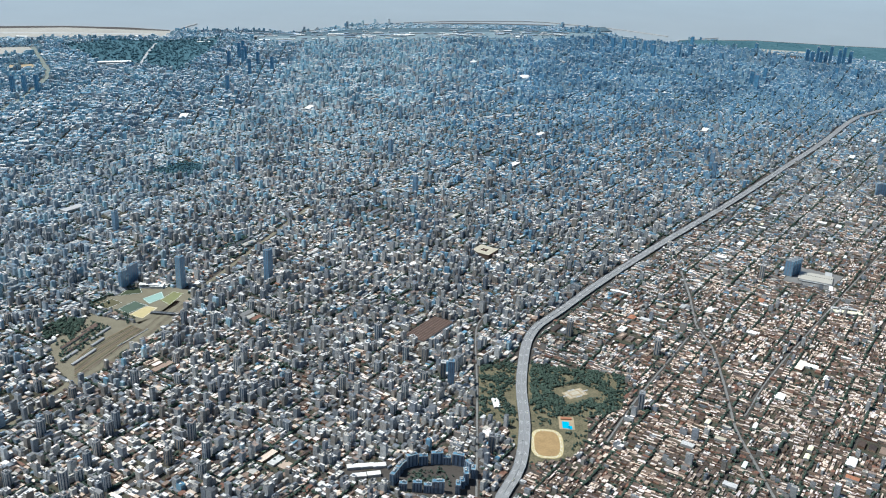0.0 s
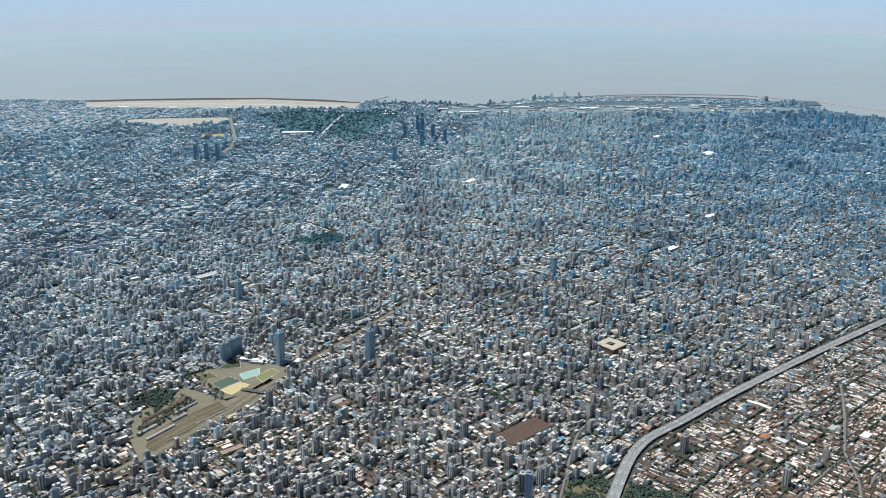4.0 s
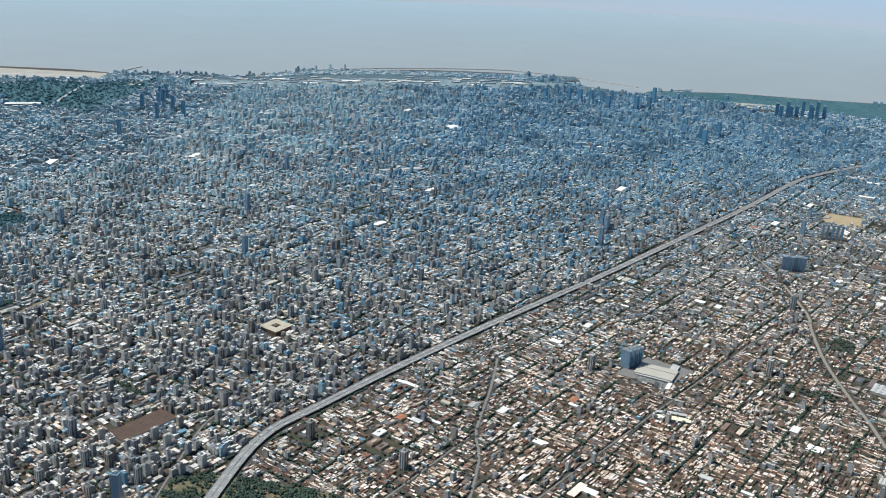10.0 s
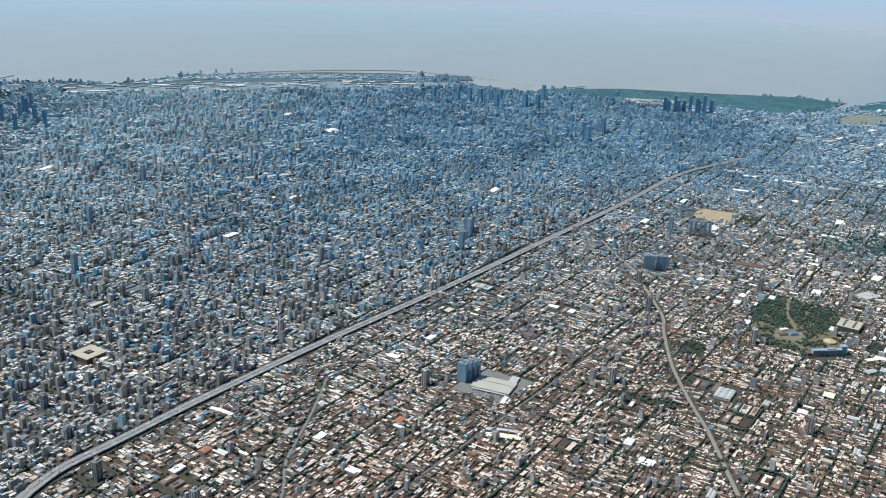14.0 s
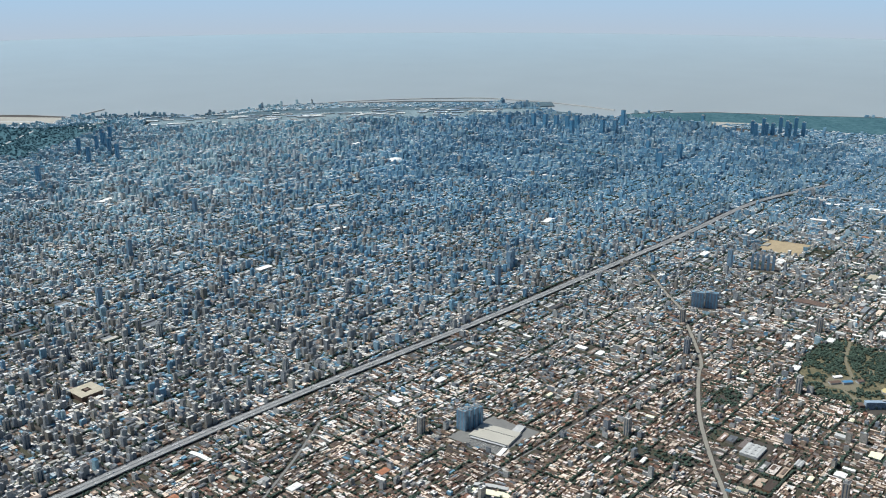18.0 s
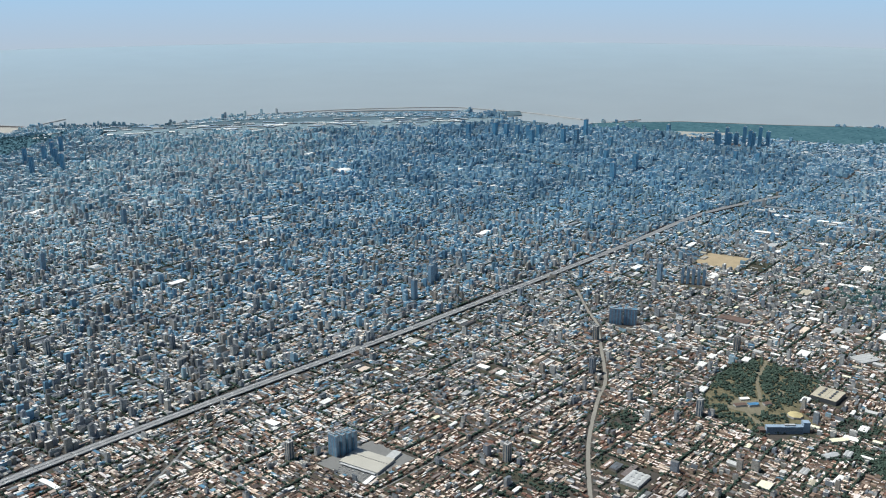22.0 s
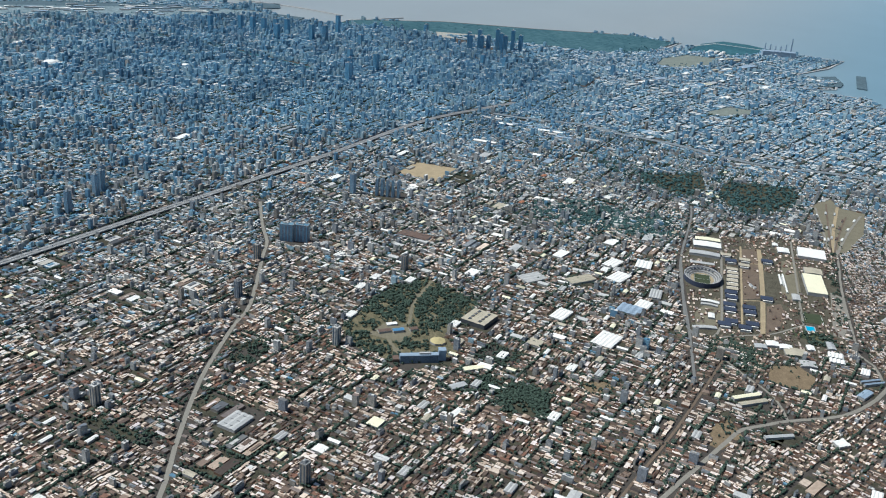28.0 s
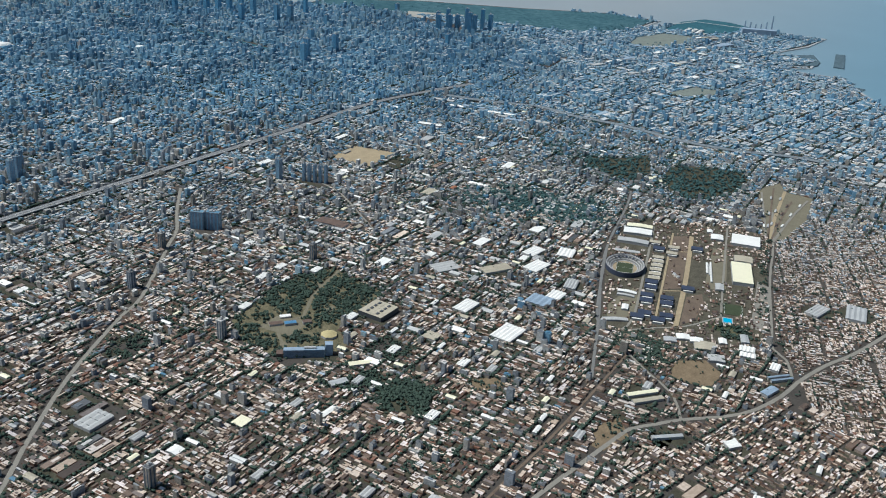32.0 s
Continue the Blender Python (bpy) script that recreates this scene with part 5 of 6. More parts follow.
for k in range(6):
    part("step", Shape().box(0, k * 4, 0, 110, 4, 3 + k * 2.2), M_PALE, t)
t = thing("grandstand", -257, 1980, "concrete grandstand with a white roof", "grandstand", turn=-55)
for k in range(5):
    part("step", Shape().box(0, k * 4, 0, 90, 4, 3 + k * 2.2), M_PALE, t)
part("roof", Shape().box(0, 12, 17, 92, 22, 1.0), M_WHITE, t)
hall(-225, 1958, 60, 34, 12, -55, M_WHITE, "white barrel-roofed sports hall", "sports_hall", 5)
hall(-184, 1990, 60, 30, 8, 20, M_TILE, "long hall with an orange tile roof", "club_hall", 4)
hall(-12, 1909, 75, 30, 8, 20, M_TILE, "long hall with an orange tile roof", "club_hall", 4)
hall(-84, 1840, 40, 24, 8, 20, M_WHITE, "white-roofed club hall by the railway", "club_hall")
for k, (x, y, long, deep) in enumerate(((-765, 1818, 220, 14), (-865, 1661, 140, 12), (-750, 1722, 75, 11), (-820, 1764, 150, 10), (-690, 1778, 120, 10), (-890, 1716, 90, 12), (-690, 1850, 90, 16))):
    hall(x, y, long, deep, 7, 13.5, (M_BROWN, M_GREYROOF, M_PALE)[k % 3], ("rusty brown", "grey", "pale")[k % 3] + " long railway shed in the yard", "railway_shed", 3, group="railway sheds")
rails = [(RAIL_WEST, s) for s in (-8, 0, 8)] + [(RAIL_WEST[7:18], s) for s in (-24, -16, 16, 24)] + [(RAIL_SOUTH, s) for s in (-3, 3)]
for line, shift in rails:
    track = tagged(new("railway_track"), "rusty steel railway track on pale ballast", "railway", kind="structure")
    for k in (-1.1, 1.1):
        part("rail", Shape().strip(line, 0.5, 0.6, 0.35, shift + k), M_BROWN, track)
for k in range(9):
    s = Shape()
    s.strip(smooth([(-990 + k * 10, 1556 + k * 13), (-800, 1606 + k * 13), (-560, 1668 + k * 9)]), 5.0, 0.2, 1.4)
    tagged(new("siding", s.mesh("siding", (M_RAIL, M_DRYGRASS, M_BARE)[k % 3])), "worn railway siding in the yard", "railway", kind="structure")
coach = thing("railway_coach", -712, 1633, "white passenger coach standing on the railway", "railway coach", "coaches", 8)
part("body", Shape().box(0, 0, 1, 24, 3.2, 3), M_WHITE, coach)
part("roof", Shape().box(0, 0, 4, 24, 2.8, 0.6, taper=0.9), M_GREYROOF, coach)
for k in (-1, 1):
    part("bogie", Shape().box(k * 8, 0, 0.4, 3, 2.4, 0.7), M_DARK, coach)
for k in range(1, 7):
    copy_thing(coach, pose((-712 + k * 26) * K, (1633 + k * 3.4) * K, 0, 0, 0, 8))
bridge = thing("road_bridge", -403, 1713, "dark road bridge over the railway cutting", "bridge", turn=-62)
part("deck", Shape().box(0, 0, 6, 120, 16, 1.6), M_DARK, bridge)
for k in (-1, 1):
    part("parapet", Shape().box(0, k * 7.6, 7.6, 120, 0.8, 1.4), M_WALL, bridge)
    part("abutment", Shape().box(k * 56, 0, 0, 8, 16, 6), M_PALE, bridge)

# ---- the western park ----
t = thing("athletics_track", -312, -127, "oval tan running track round a dry brown field", "running track", turn=29)
oval = lambda a, b, n=40: [(math.copysign(abs(math.cos(i * 2 * math.pi / n)) ** 0.65, math.cos(i * 2 * math.pi / n)) * a, math.copysign(abs(math.sin(i * 2 * math.pi / n)) ** 0.65, math.sin(i * 2 * math.pi / n)) * b) for i in range(n)]
part("lanes", Shape().prism(oval(92, 58), 0, 0.8), M_YELLOW, t, "pale yellow running lanes")
part("infield", Shape().prism(oval(79, 45), 0, 1.1), M_CLAY, t, "dry brown infield")
for k in range(3):
    part("lane_line", Shape().strip(oval(81 + k * 3.5, 47 + k * 3.5) + [(81 + k * 3.5, 0)], 0.6, 0.8, 0.1), M_LINE, t)
t = thing("swimming_pool", -150, -125, "bright blue outdoor swimming pool with tan paving", "swimming pool", turn=30)
part("paving", Shape().box(0, 0, 0, 84, 56, 0.9), M_DIRT, t)
part("water", Shape().box(-14, 4, 0.5, 46, 26, 0.7), M_POOL, t, "bright blue pool water")
part("water", Shape().box(-30, -12, 0.5, 22, 14, 0.7), M_POOL, t, "bright blue pool water")
part("changing_rooms", Shape().box(28, 0, 0, 14, 40, 5), M_TILE, t, "low red-roofed changing rooms")
t = thing("park_plaza", 63, -58, "tan stepped plaza among park trees", "plaza", turn=-28)
for k in range(4):
    part("terrace", Shape().box(0, 0, 0, 90 - k * 18, 54 - k * 11, 0.6 + k * 0.5), (M_DIRT, M_TANROOF)[k % 2], t)
for sx, sy in ((-48, 0), (48, 0), (0, 26), (0, -26)):
    part("path", Shape().box(sx, sy, 0.2, 30, 5, 0.8), M_PALE, t)
hall(-188, 151, 62, 26, 7, 40, M_WHITE, "white-roofed pavilion among park trees", "pavilion", 2, 2)
hall(-397, 70, 55, 30, 7, 30, M_WHITE, "white-roofed school beside the freeway", "school")

# ---- the middle park and hospital ----
t = thing("hospital", 2986, -1644, "long blue-grey hospital block with several floors", "hospital", turn=-52)
part("main_wing", Shape().box(0, 0, 0, 138, 22, 30), M_SLATEBLUE, t)
for k in range(6):
    part("window_band", Shape().box(0, -11.1, 4 + k * 4, 132, 0.5, 1.6), M_GLASS, t)
part("roof_house", Shape().box(20, 0, 30, 40, 10, 6), M_WALL, t)
part("end_tower", Shape().box(84, 12, 0, 26, 26, 42), M_SLATEBLUE, t)
part("low_wing", Shape().box(-82, 6, 0, 22, 30, 16), M_BROWN, t, "brown low wing")
t = thing("shell_hall", 3147, -1631, "yellow-tan octagonal roofed hall", "hall", turn=10)
ring = lambda r, z: [(math.cos(i * math.pi / 4) * r, math.sin(i * math.pi / 4) * r, z) for i in range(8)]
part("wall", Shape().solid([ring(30, 0), ring(30, 9)]), M_WALL, t)
part("roof", Shape().solid([ring(30, 9), ring(7, 17)]), M_YELLOW, t)
hall(3136, -1467, 42, 22, 10, -40, M_BLUE, "bright blue sheet-roofed sports hall in the park", "sports_hall", 4)
hall(3105, -1426, 48, 24, 8, -40, M_BROWN, "reddish brown park hall beside a road", "park_hall", 3)
hall(3169, -1418, 40, 20, 7, -40, M_WHITE, "white-roofed park hall beside a road", "park_hall", 2)
hall(3180, -1508, 30, 22, 9, -40, M_BROWN, "low building with a brown roof", "park_hall", 3)
t = hall(3396, -1677, 112, 104, 18, -3, M_TANROOF, "large square building with a pale tan roof", "square_hall", 0, 2, 0, M_DARK)
for k in range(8):
    part("roof_vent", Shape().box(0, 0, 0, 14, 9, 3.0), M_DARK, t, at=(-36 + (k % 4) * 24, -22 + (k // 4) * 44, 18.8))
s = Shape()
s.strip(PATH_MID[1], 13, 0, 0.9)
tagged(new("park_path", s.mesh("park_path", M_BALLAST)), "tan earth path through the park", "path", kind="structure")
patch("bare_ground", BARE, M_BALLAST, "bare tan ground among park buildings", "ground", 0.8)
hall(2327, -1372, 92, 68, 10, 0, M_GREYROOF, "pale grey depot with a wide roof", "depot", 3, 3, 3)

# ---- the eastern bare field ----
for k in range(40):
    x, y = 4812 + (k % 8) * 28 + rng.uniform(-5, 5), -761 - (k // 8) * 26 + rng.uniform(-4, 4)
    taken.append((x, y, 10))
hall(4889, -483, 60, 26, 6, 0, M_SAND, "pale low hall beside the bare field", "field_hall")
hall(3987, -1038, 60, 150, 14, 2, M_BROWN, "brown-roofed public building with a court", "public_building", 4, 1, 2)

# ---- stadium and works ----
t = thing("stadium", 4353, -2305, "oval concrete football stadium round a green pitch", "stadium", turn=16)
taken.append((4353, -2305, 100))
ell = lambda a, b, z, n=40: [(math.cos(i * 2 * math.pi / n) * a, math.sin(i * 2 * math.pi / n) * b, z) for i in range(n)]
part("pitch", Shape().box(0, 0, 0, 104, 72, 0.9), M_GRASS, t, "green pitch")
part("sand_edge", Shape().prism([p[:2] for p in ell(70, 52, 0)], 0, 0.5), M_DIRT, t, "tan earth round the pitch")
for sx, sy, w, d in ((0, 34, 100, 0.8), (0, -34, 100, 0.8), (49, 0, 0.8, 68), (-49, 0, 0.8, 68), (0, 0, 0.8, 68)):
    part("line", Shape().box(sx, sy, 0.9, w, d, 0.12), M_LINE, t)
for k in range(7):
    outer, inner = ell(74 + k * 5, 56 + k * 4.2, 0), ell(69 + k * 5, 51.8 + k * 4.2, 0)
    s = Shape()
    z = 3 + k * 2.9
    for i in range(40):
        j = (i + 1) % 40
        a, b, c, d = (Vector((*p[:2], z)) for p in (inner[i], outer[i], outer[j], inner[j]))
        s.face([a, b, c, d]), s.face([(*a[:2], 0), a, d, (*d[:2], 0)]), s.face([(*b[:2], 0), (*c[:2], 0), c, b])
    part("terrace", s, M_ROAD if k % 2 else M_WALL, t)
s = Shape()
rim, low = ell(105, 82, 22.5), ell(105, 82, 0)
for i in range(40):
    j = (i + 1) % 40
    s.face([low[i], low[j], rim[j], rim[i]])
# The wall's near-side shade is put into this dark colour all round.
part("outer_wall", s, M_SLATE, t, "outer wall in a shade-dark slate colour")
for k in range(7):
    ang = radians(-42 + k * 14)
    part("seat_mark", Shape().box(math.cos(ang) * 90, math.sin(ang) * 70, 11 + 2.9, 13, 8, 2.4, ang), M_DARK if k % 2 == 0 else M_SLATE, t, "dark painted shape on the seats")
part("stand_roof", Shape().box(128, 0, 26, 24, 110, 1.2), M_GREYROOF, t, "pale blue-grey stand roof")
for k in (-1, 0, 1):
    part("roof_post", Shape().box(118, k * 46, 0, 1.5, 1.5, 26), M_DARK, t)
LANES = []
TURN = 16
for x, y, w, d, h, turn, roof, label in (
        (4578, -2748, 215, 84, 16, TURN, M_CREAM, "large hall with a cream yellow roof"), (4961, -2676, 120, 128, 14, TURN - 4, M_WHITE, "large hall with a bright white roof"), (4740, -2717, 66, 78, 11, TURN, M_TANROOF, "tan-roofed hall joined to a cream-roofed hall"),
        (4929, -2551, 62, 56, 9, TURN, M_WHITE, "white-roofed works hall beside a tan road"), (4985, -2502, 36, 26, 8, TURN, M_WHITE, "small white-roofed hall beside a tan road"), (4763, -2223, 66, 130, 12, TURN, M_WHITE, "white-roofed factory hall beyond the stadium"), (4836, -2208, 40, 120, 11, TURN, M_CREAM, "cream-roofed factory hall beyond the stadium"),
        (4640, -2242, 44, 140, 12, TURN - 4, M_GREYROOF, "long grey-roofed hall behind the stadium stand"), (4125, -2396, 20, 76, 7, TURN - 6, M_WHITE, "long white-roofed shed below the stadium"), (4092, -2401, 14, 70, 6, TURN - 6, M_GREYROOF, "long grey-roofed shed below the stadium"), (3987, -2435, 44, 26, 8, TURN, M_WHITE, "white barrel-roofed hall in a yard"), (3870, -2438, 22, 96, 6, 30, M_GREYROOF, "low bow-shaped building at a road bend"),
        (4556, -2605, 112, 9, 6, TURN, M_WHITE, "long white shed in the works yard"), (4544, -2619, 112, 7, 6, TURN, M_GREYROOF, "long grey shed in the works yard"), (4524, -2631, 205, 8, 6, TURN, M_WHITE, "very long white shed in the works yard"), (4396, -2700, 60, 34, 7, TURN, M_GREYROOF, "grey low store beside a cream-roofed hall"),
        (3860, -2785, 60, 78, 8, 20, M_TANROOF, "tan-roofed factory below the works"), (3886, -2746, 34, 50, 8, 20, M_WHITE, "white-roofed workshop below the works"), (3882, -2697, 40, 50, 8, 22, M_WHITE, "white-roofed hall at the works gate"), (3836, -2662, 34, 46, 7, 22, M_PALE, "pale-roofed hall at the works gate"), (3793, -2843, 46, 60, 8, 20, M_GREYROOF, "grey-roofed factory beside a bare lot"), (3936, -2830, 40, 30, 7, 20, M_WHITE, "white-roofed shed beside a road"), (3999, -2895, 60, 30, 8, 20, M_PALE, "pale-roofed shed beside a road")):
    hall(x, y, w, d, h, turn, roof, label, "works_hall", 0 if w > 100 and d > 60 else 3, 1, 0, group="works halls")
    taken.append((x, y, max(w, d) * 0.5))
block = hall(0, 0, 36, 52, 12, TURN, M_SLATE, "dark slate-roofed housing row in the works grounds", "housing_row", 0, 2, 0, M_DARK, "dark housing rows")
bright = hall(0, 0, 30, 50, 11, TURN, M_TANROOF, "tan-roofed housing row in the works grounds", "housing_row", 0, 3, 0, M_DARK, "tan housing rows")
spots = [(x, y, False) for x, y in ((4628, -2368), (4728, -2513), (4266, -2450), (4216, -2464), (4138, -2474), (4088, -2487), (3980, -2516), (3938, -2500), (4155, -2551), (4110, -2563), (4005, -2595), (3955, -2577), (4294, -2596))]
spots += [(x, y, True) for x, y in ((4530, -2395), (4485, -2408), (4441, -2418), (4397, -2426), (4352, -2437), (4310, -2446), (4690, -2330), (4680, -2420), (4610, -2432))]
first = set()
for x, y, pale in spots:
    one = bright if pale else block
    m = pose(x * K, y * K, 0, 0, 0, TURN)
    if pale in first:
        copy_thing(one, m)
    else:
        one.matrix_basis = m
        first.add(pale)
    # white stair heads between the rows
    t = hall(x - 22, y - 8, 5, 40, 9, TURN, M_WHITE, "narrow white link between dark housing rows", "link_building", 0, 1, 0, group="link buildings")
for name, line, width, mat, label in (("works_road", [(4875, -2445), (4828, -2459), (4363, -2566), (3947, -2649)], 20, M_DIRT, "wide tan dirt road through the works"), ("works_road", [(4884, -2261), (4839, -2274), (4308, -2402), (3928, -2490), (3810, -2485)], 10, M_TANROAD, "pale road beside the stadium"),
                                      ("works_road", [(4864, -2362), (4304, -2489), (3931, -2572)], 9, M_DIRT, "tan lane between housing rows"), ("works_road", [(4652, -2413), (4683, -2483)], 8, M_DIRT, "tan cross lane in the works"), ("works_road", [(4230, -2514), (4270, -2575)], 8, M_DIRT, "tan cross lane in the works"),
                                      ("works_road", [(4502, -2168), (3935, -2341), (3803, -2401), (3767, -2464)], 10, M_ROAD, "grey avenue past the stadium"), ("works_road", [(5094, -2559), (4464, -2698), (4139, -2772)], 9, M_TANROAD, "pale tree-lined lane through the works"), ("works_road", [(4139, -2772), (3978, -2679), (3895, -2583), (3812, -2498)], 9, M_TANROAD, "pale curved road below the works")):
    s = Shape()
    s.strip(smooth(line), width, 0, 1.6)
    tagged(new(name, s.mesh(name, mat)), label, "road", kind="structure")
    LANES.append((line, width / 2 + 4))
for poly, mat, label in (([(4831, -2375), (4883, -2441), (4297, -2567), (4241, -2510)], M_RAIL, "bare brown ground between housing rows"), ([(4231, -2609), (4298, -2655), (4198, -2690), (4051, -2694), (3968, -2658)], M_RAIL, "bare brown yard with a bowed track"), ([(4557, -2819), (4530, -2873), (4110, -2963), (4113, -2891)], M_TANROAD, "pale paved lorry yard beside the road"),
                         ([(4803, -2566), (4822, -2628), (4384, -2730), (4355, -2647)], M_BALLAST, "dusty tan works yard"), ([(4096, -2736), (4110, -2880), (4016, -2793), (4020, -2712)], M_GRASS, "green plot beside a pool"), ([(4190, -2404), (4165, -2464), (3901, -2482), (3883, -2400), (3995, -2364)], M_BALLAST, "dusty tan yard below the stadium")):
    patch("bare_plot", poly, mat, label, "ground", 0.7)
for x, y, w, d, mat, label in ((4227, -2798, 96, 76, M_GRASS, "green sports pitch beside a pool"), (4024, -2845, 70, 60, M_DRYGRASS, "dry green pitch below a pool")):
    t = thing("sports_pitch", x, y, label, "sports pitch", turn=TURN)
    part("turf", Shape().box(0, 0, 0.5, w, d, 1.0), mat, t)
    for sy in (-1, 1):
        part("line", Shape().box(0, sy * d * 0.45, 1.5, w * 0.92, 0.7, 0.12), M_LINE, t)
t = thing("swimming_pool", 4122, -2802, "bright blue swimming pool beside a pitch", "swimming pool", turn=TURN)
part("paving", Shape().box(0, 0, 0, 50, 40, 1.4), M_PALE, t)
part("water", Shape().box(0, 0, 0.9, 40, 32, 0.7), M_POOL, t, "bright blue pool water")
for x, y in ((4400, -2512), (4391, -2526), (4412, -2503)):
    t = thing("storage_tank", x, y, "round white storage tank on brown ground", "storage tank", "white tanks")
    part("shell", Shape().tube(0, 0, 0, 6.5, 8, n=16), M_WHITE, t)
    part("roof", Shape().tube(0, 0, 8, 6.5, 1.4, 0.3, n=16), M_PALE, t)
planted([(3750, -2440), (3800, -2540), (3720, -2690), (3560, -2710), (3640, -2610)], 420, 6, "works_trees", "dark green trees beside a road bend", 2)
planted([(3781, -2476), (3808, -2569), (3791, -2680), (3694, -2655), (3690, -2533)], 420, 6, "works_trees", "dark green trees below the works", 2)
planted([(4138, -2790), (4463, -2714), (4464, -2688), (4140, -2749)], 120, 5, "works_trees", "dark green trees along a works lane", 2)
planted([(4100, -2859), (4010, -2896), (3992, -2813), (4083, -2776)], 90, 5, "works_trees", "dark green trees round a pool", 2)
for x, y, w, d, turn, roof, label in ((3922, -2922, 40, 56, 10, M_WHITE, "white-roofed twin hall near the road bend"), (3878, -2934, 34, 56, 10, M_WHITE, "white-roofed hall near the road bend"), (3419, -2696, 110, 20, -42, M_CREAM, "long cream-roofed hall beside the railway"), (3390, -2725, 110, 20, -42, M_TANROOF, "long tan-roofed hall beside the railway"), (3222, -2841, 100, 16, -50, M_PALE, "long pale-roofed shed beside a road"), (3295, -3021, 44, 36, -42, M_WHITE, "white-roofed hall beside a road"), (4473, -3223, 130, 76, 5, M_PALE, "wide pale grey hall among small houses"), (3916, -2173, 74, 60, -2, M_WHITE, "white-roofed hall joined to a blue-roofed hall"),
                                      (3779, -3073, 84, 10, -45, M_SLATEBLUE, "dark blue-roofed depot beside a road"), (3793, -3058, 84, 10, -45, M_SLATEBLUE, "dark blue-roofed depot beside a road"), (3676, -3052, 68, 30, -20, M_SLATEBLUE, "dark blue-roofed depot beside a road"), (4407, -3085, 110, 56, -17, M_GREYROOF, "grey-roofed school building beside a road"),
                                      (3837, -2140, 84, 96, -2, M_SLATEBLUE, "hall with pale blue-grey sheet roofs"), (3888, -1684, 110, 80, -30, M_GREYROOF, "grey and white sawtooth factory"), (3999, -1864, 130, 60, -32, M_TANROOF, "tan-roofed factory with a court"), (3527, -2151, 118, 84, -5, M_WHITE, "factory with rows of parallel white roofs"),
                                      (3626, -1925, 100, 60, -5, M_WHITE, "white-roofed factory hall beside a road"), (4123, -1995, 110, 70, -10, M_WHITE, "bright white-roofed factory hall"), (4258, -1920, 100, 60, -10, M_WHITE, "bright white-roofed factory hall"), (4329, -2044, 90, 70, 10, M_WHITE, "white-roofed storehouse beside a road"), (4048, -2184, 90, 50, 10, M_GREYROOF, "grey-roofed storehouse beside a road")):
    hall(x, y, w, d, 10, turn, roof, label, "factory_hall", 3, 5 if label.startswith("factory with rows") else 4 if d > 45 else 2 if d > 30 else 1, 0, group="factory halls")
    taken.append((x, y, max(w, d) * 0.5))
for k, line in enumerate([[(5028, -2756), (5335, -2682), (5734, -2582)], [(5033, -2764), (5417, -2720), (5824, -2686)], [(5040, -2771), (5412, -2752), (5682, -2748)], [(5047, -2782), (5413, -2790), (5749, -2816)], [(5032, -2762), (5351, -2705), (5842, -2623)]]):
    s = Shape()
    s.strip(smooth(line), (10, 16, 9, 12, 9)[k], 0, 1.6)
    tagged(new("siding", s.mesh("siding", (M_TANROAD, M_DIRT, M_RAIL, M_TANROAD, M_RAIL)[k])), "pale worn track of the eastern railway yard", "railway", kind="structure")
    for f in (0.3, 0.55, 0.8):
        x, y = (float(np.interp(f * 2, (0, 1, 2), [p[c] for p in line])) for c in (0, 1))
        hall(x + 16, y + 10, 40, 10, 6, math.degrees(math.atan2(line[2][1] - line[0][1], line[2][0] - line[0][0])), (M_WHITE, M_GREYROOF, M_BROWN)[k % 3], ("white", "grey", "brown")[k % 3] + "-roofed shed between yard tracks", "yard_shed", 2, group="yard sheds")
patch("bare_ground", [(3703, -2722), (3767, -2813), (3706, -2889), (3585, -2873), (3579, -2740)], M_BARE, "bare tan lot beside the road", "ground", 0.6)
CLEAR.append([(3703, -2722), (3767, -2813), (3706, -2889), (3585, -2873), (3579, -2740)])
patch("bare_ground", [(3159, -2630), (3249, -2679), (3166, -2739), (3049, -2699), (3055, -2661)], M_BARE, "bare brown lot beside the road", "ground", 0.6)
CLEAR.append([(3159, -2630), (3249, -2679), (3166, -2739), (3049, -2699), (3055, -2661)])
patch("bowling_green", [(3179, -2184), (3236, -2240), (3223, -2294), (3165, -2286), (3129, -2222)], M_BARE, "bare tan square in a neighbourhood", "ground", 0.6)
CLEAR.append([(3179, -2184), (3236, -2240), (3223, -2294), (3165, -2286), (3129, -2222)])

wx, wy = scatter(WORKS, 9000)
ok = np.ones(len(wx), bool)
for line, reach in LANES:
    ok &= ~near(wx, wy, line, reach)
REACH = {"works_hall": 0, "housing_row": 34, "link_building": 12, "stadium": 118, "storage_tank": 14, "sports_pitch": 60, "swimming_pool": 34}
for ob in [o for o in bpy.data.objects if o.parent is None and o.name.split(".")[0] in REACH]:
    reach = REACH[ob.name.split(".")[0]] or max(ob.children[0].dimensions[:2]) * 0.55 / K
    ok &= (wx - ob.location.x / K) ** 2 + (wy - ob.location.y / K) ** 2 > reach ** 2
ok &= rng.random(len(wx)) < np.where(inside(wx, wy, [(4241, -2510), (4831, -2375), (4883, -2441), (4297, -2664), (4050, -2703), (3968, -2658)]), 0.06, 0.3)
n = ok.sum()
v, f = boxes(wx[ok], wy[ok], rng.uniform(5, 24, n), rng.uniform(4, 11, n), 0.3, rng.uniform(2.5, 7, n), radians(TURN))
works = tagged(quick("works_buildings", v, f, [M_LOW, M_LOW_PALE]), "small sheds and workshops with brown and white roofs", "buildings", kind="stuff")
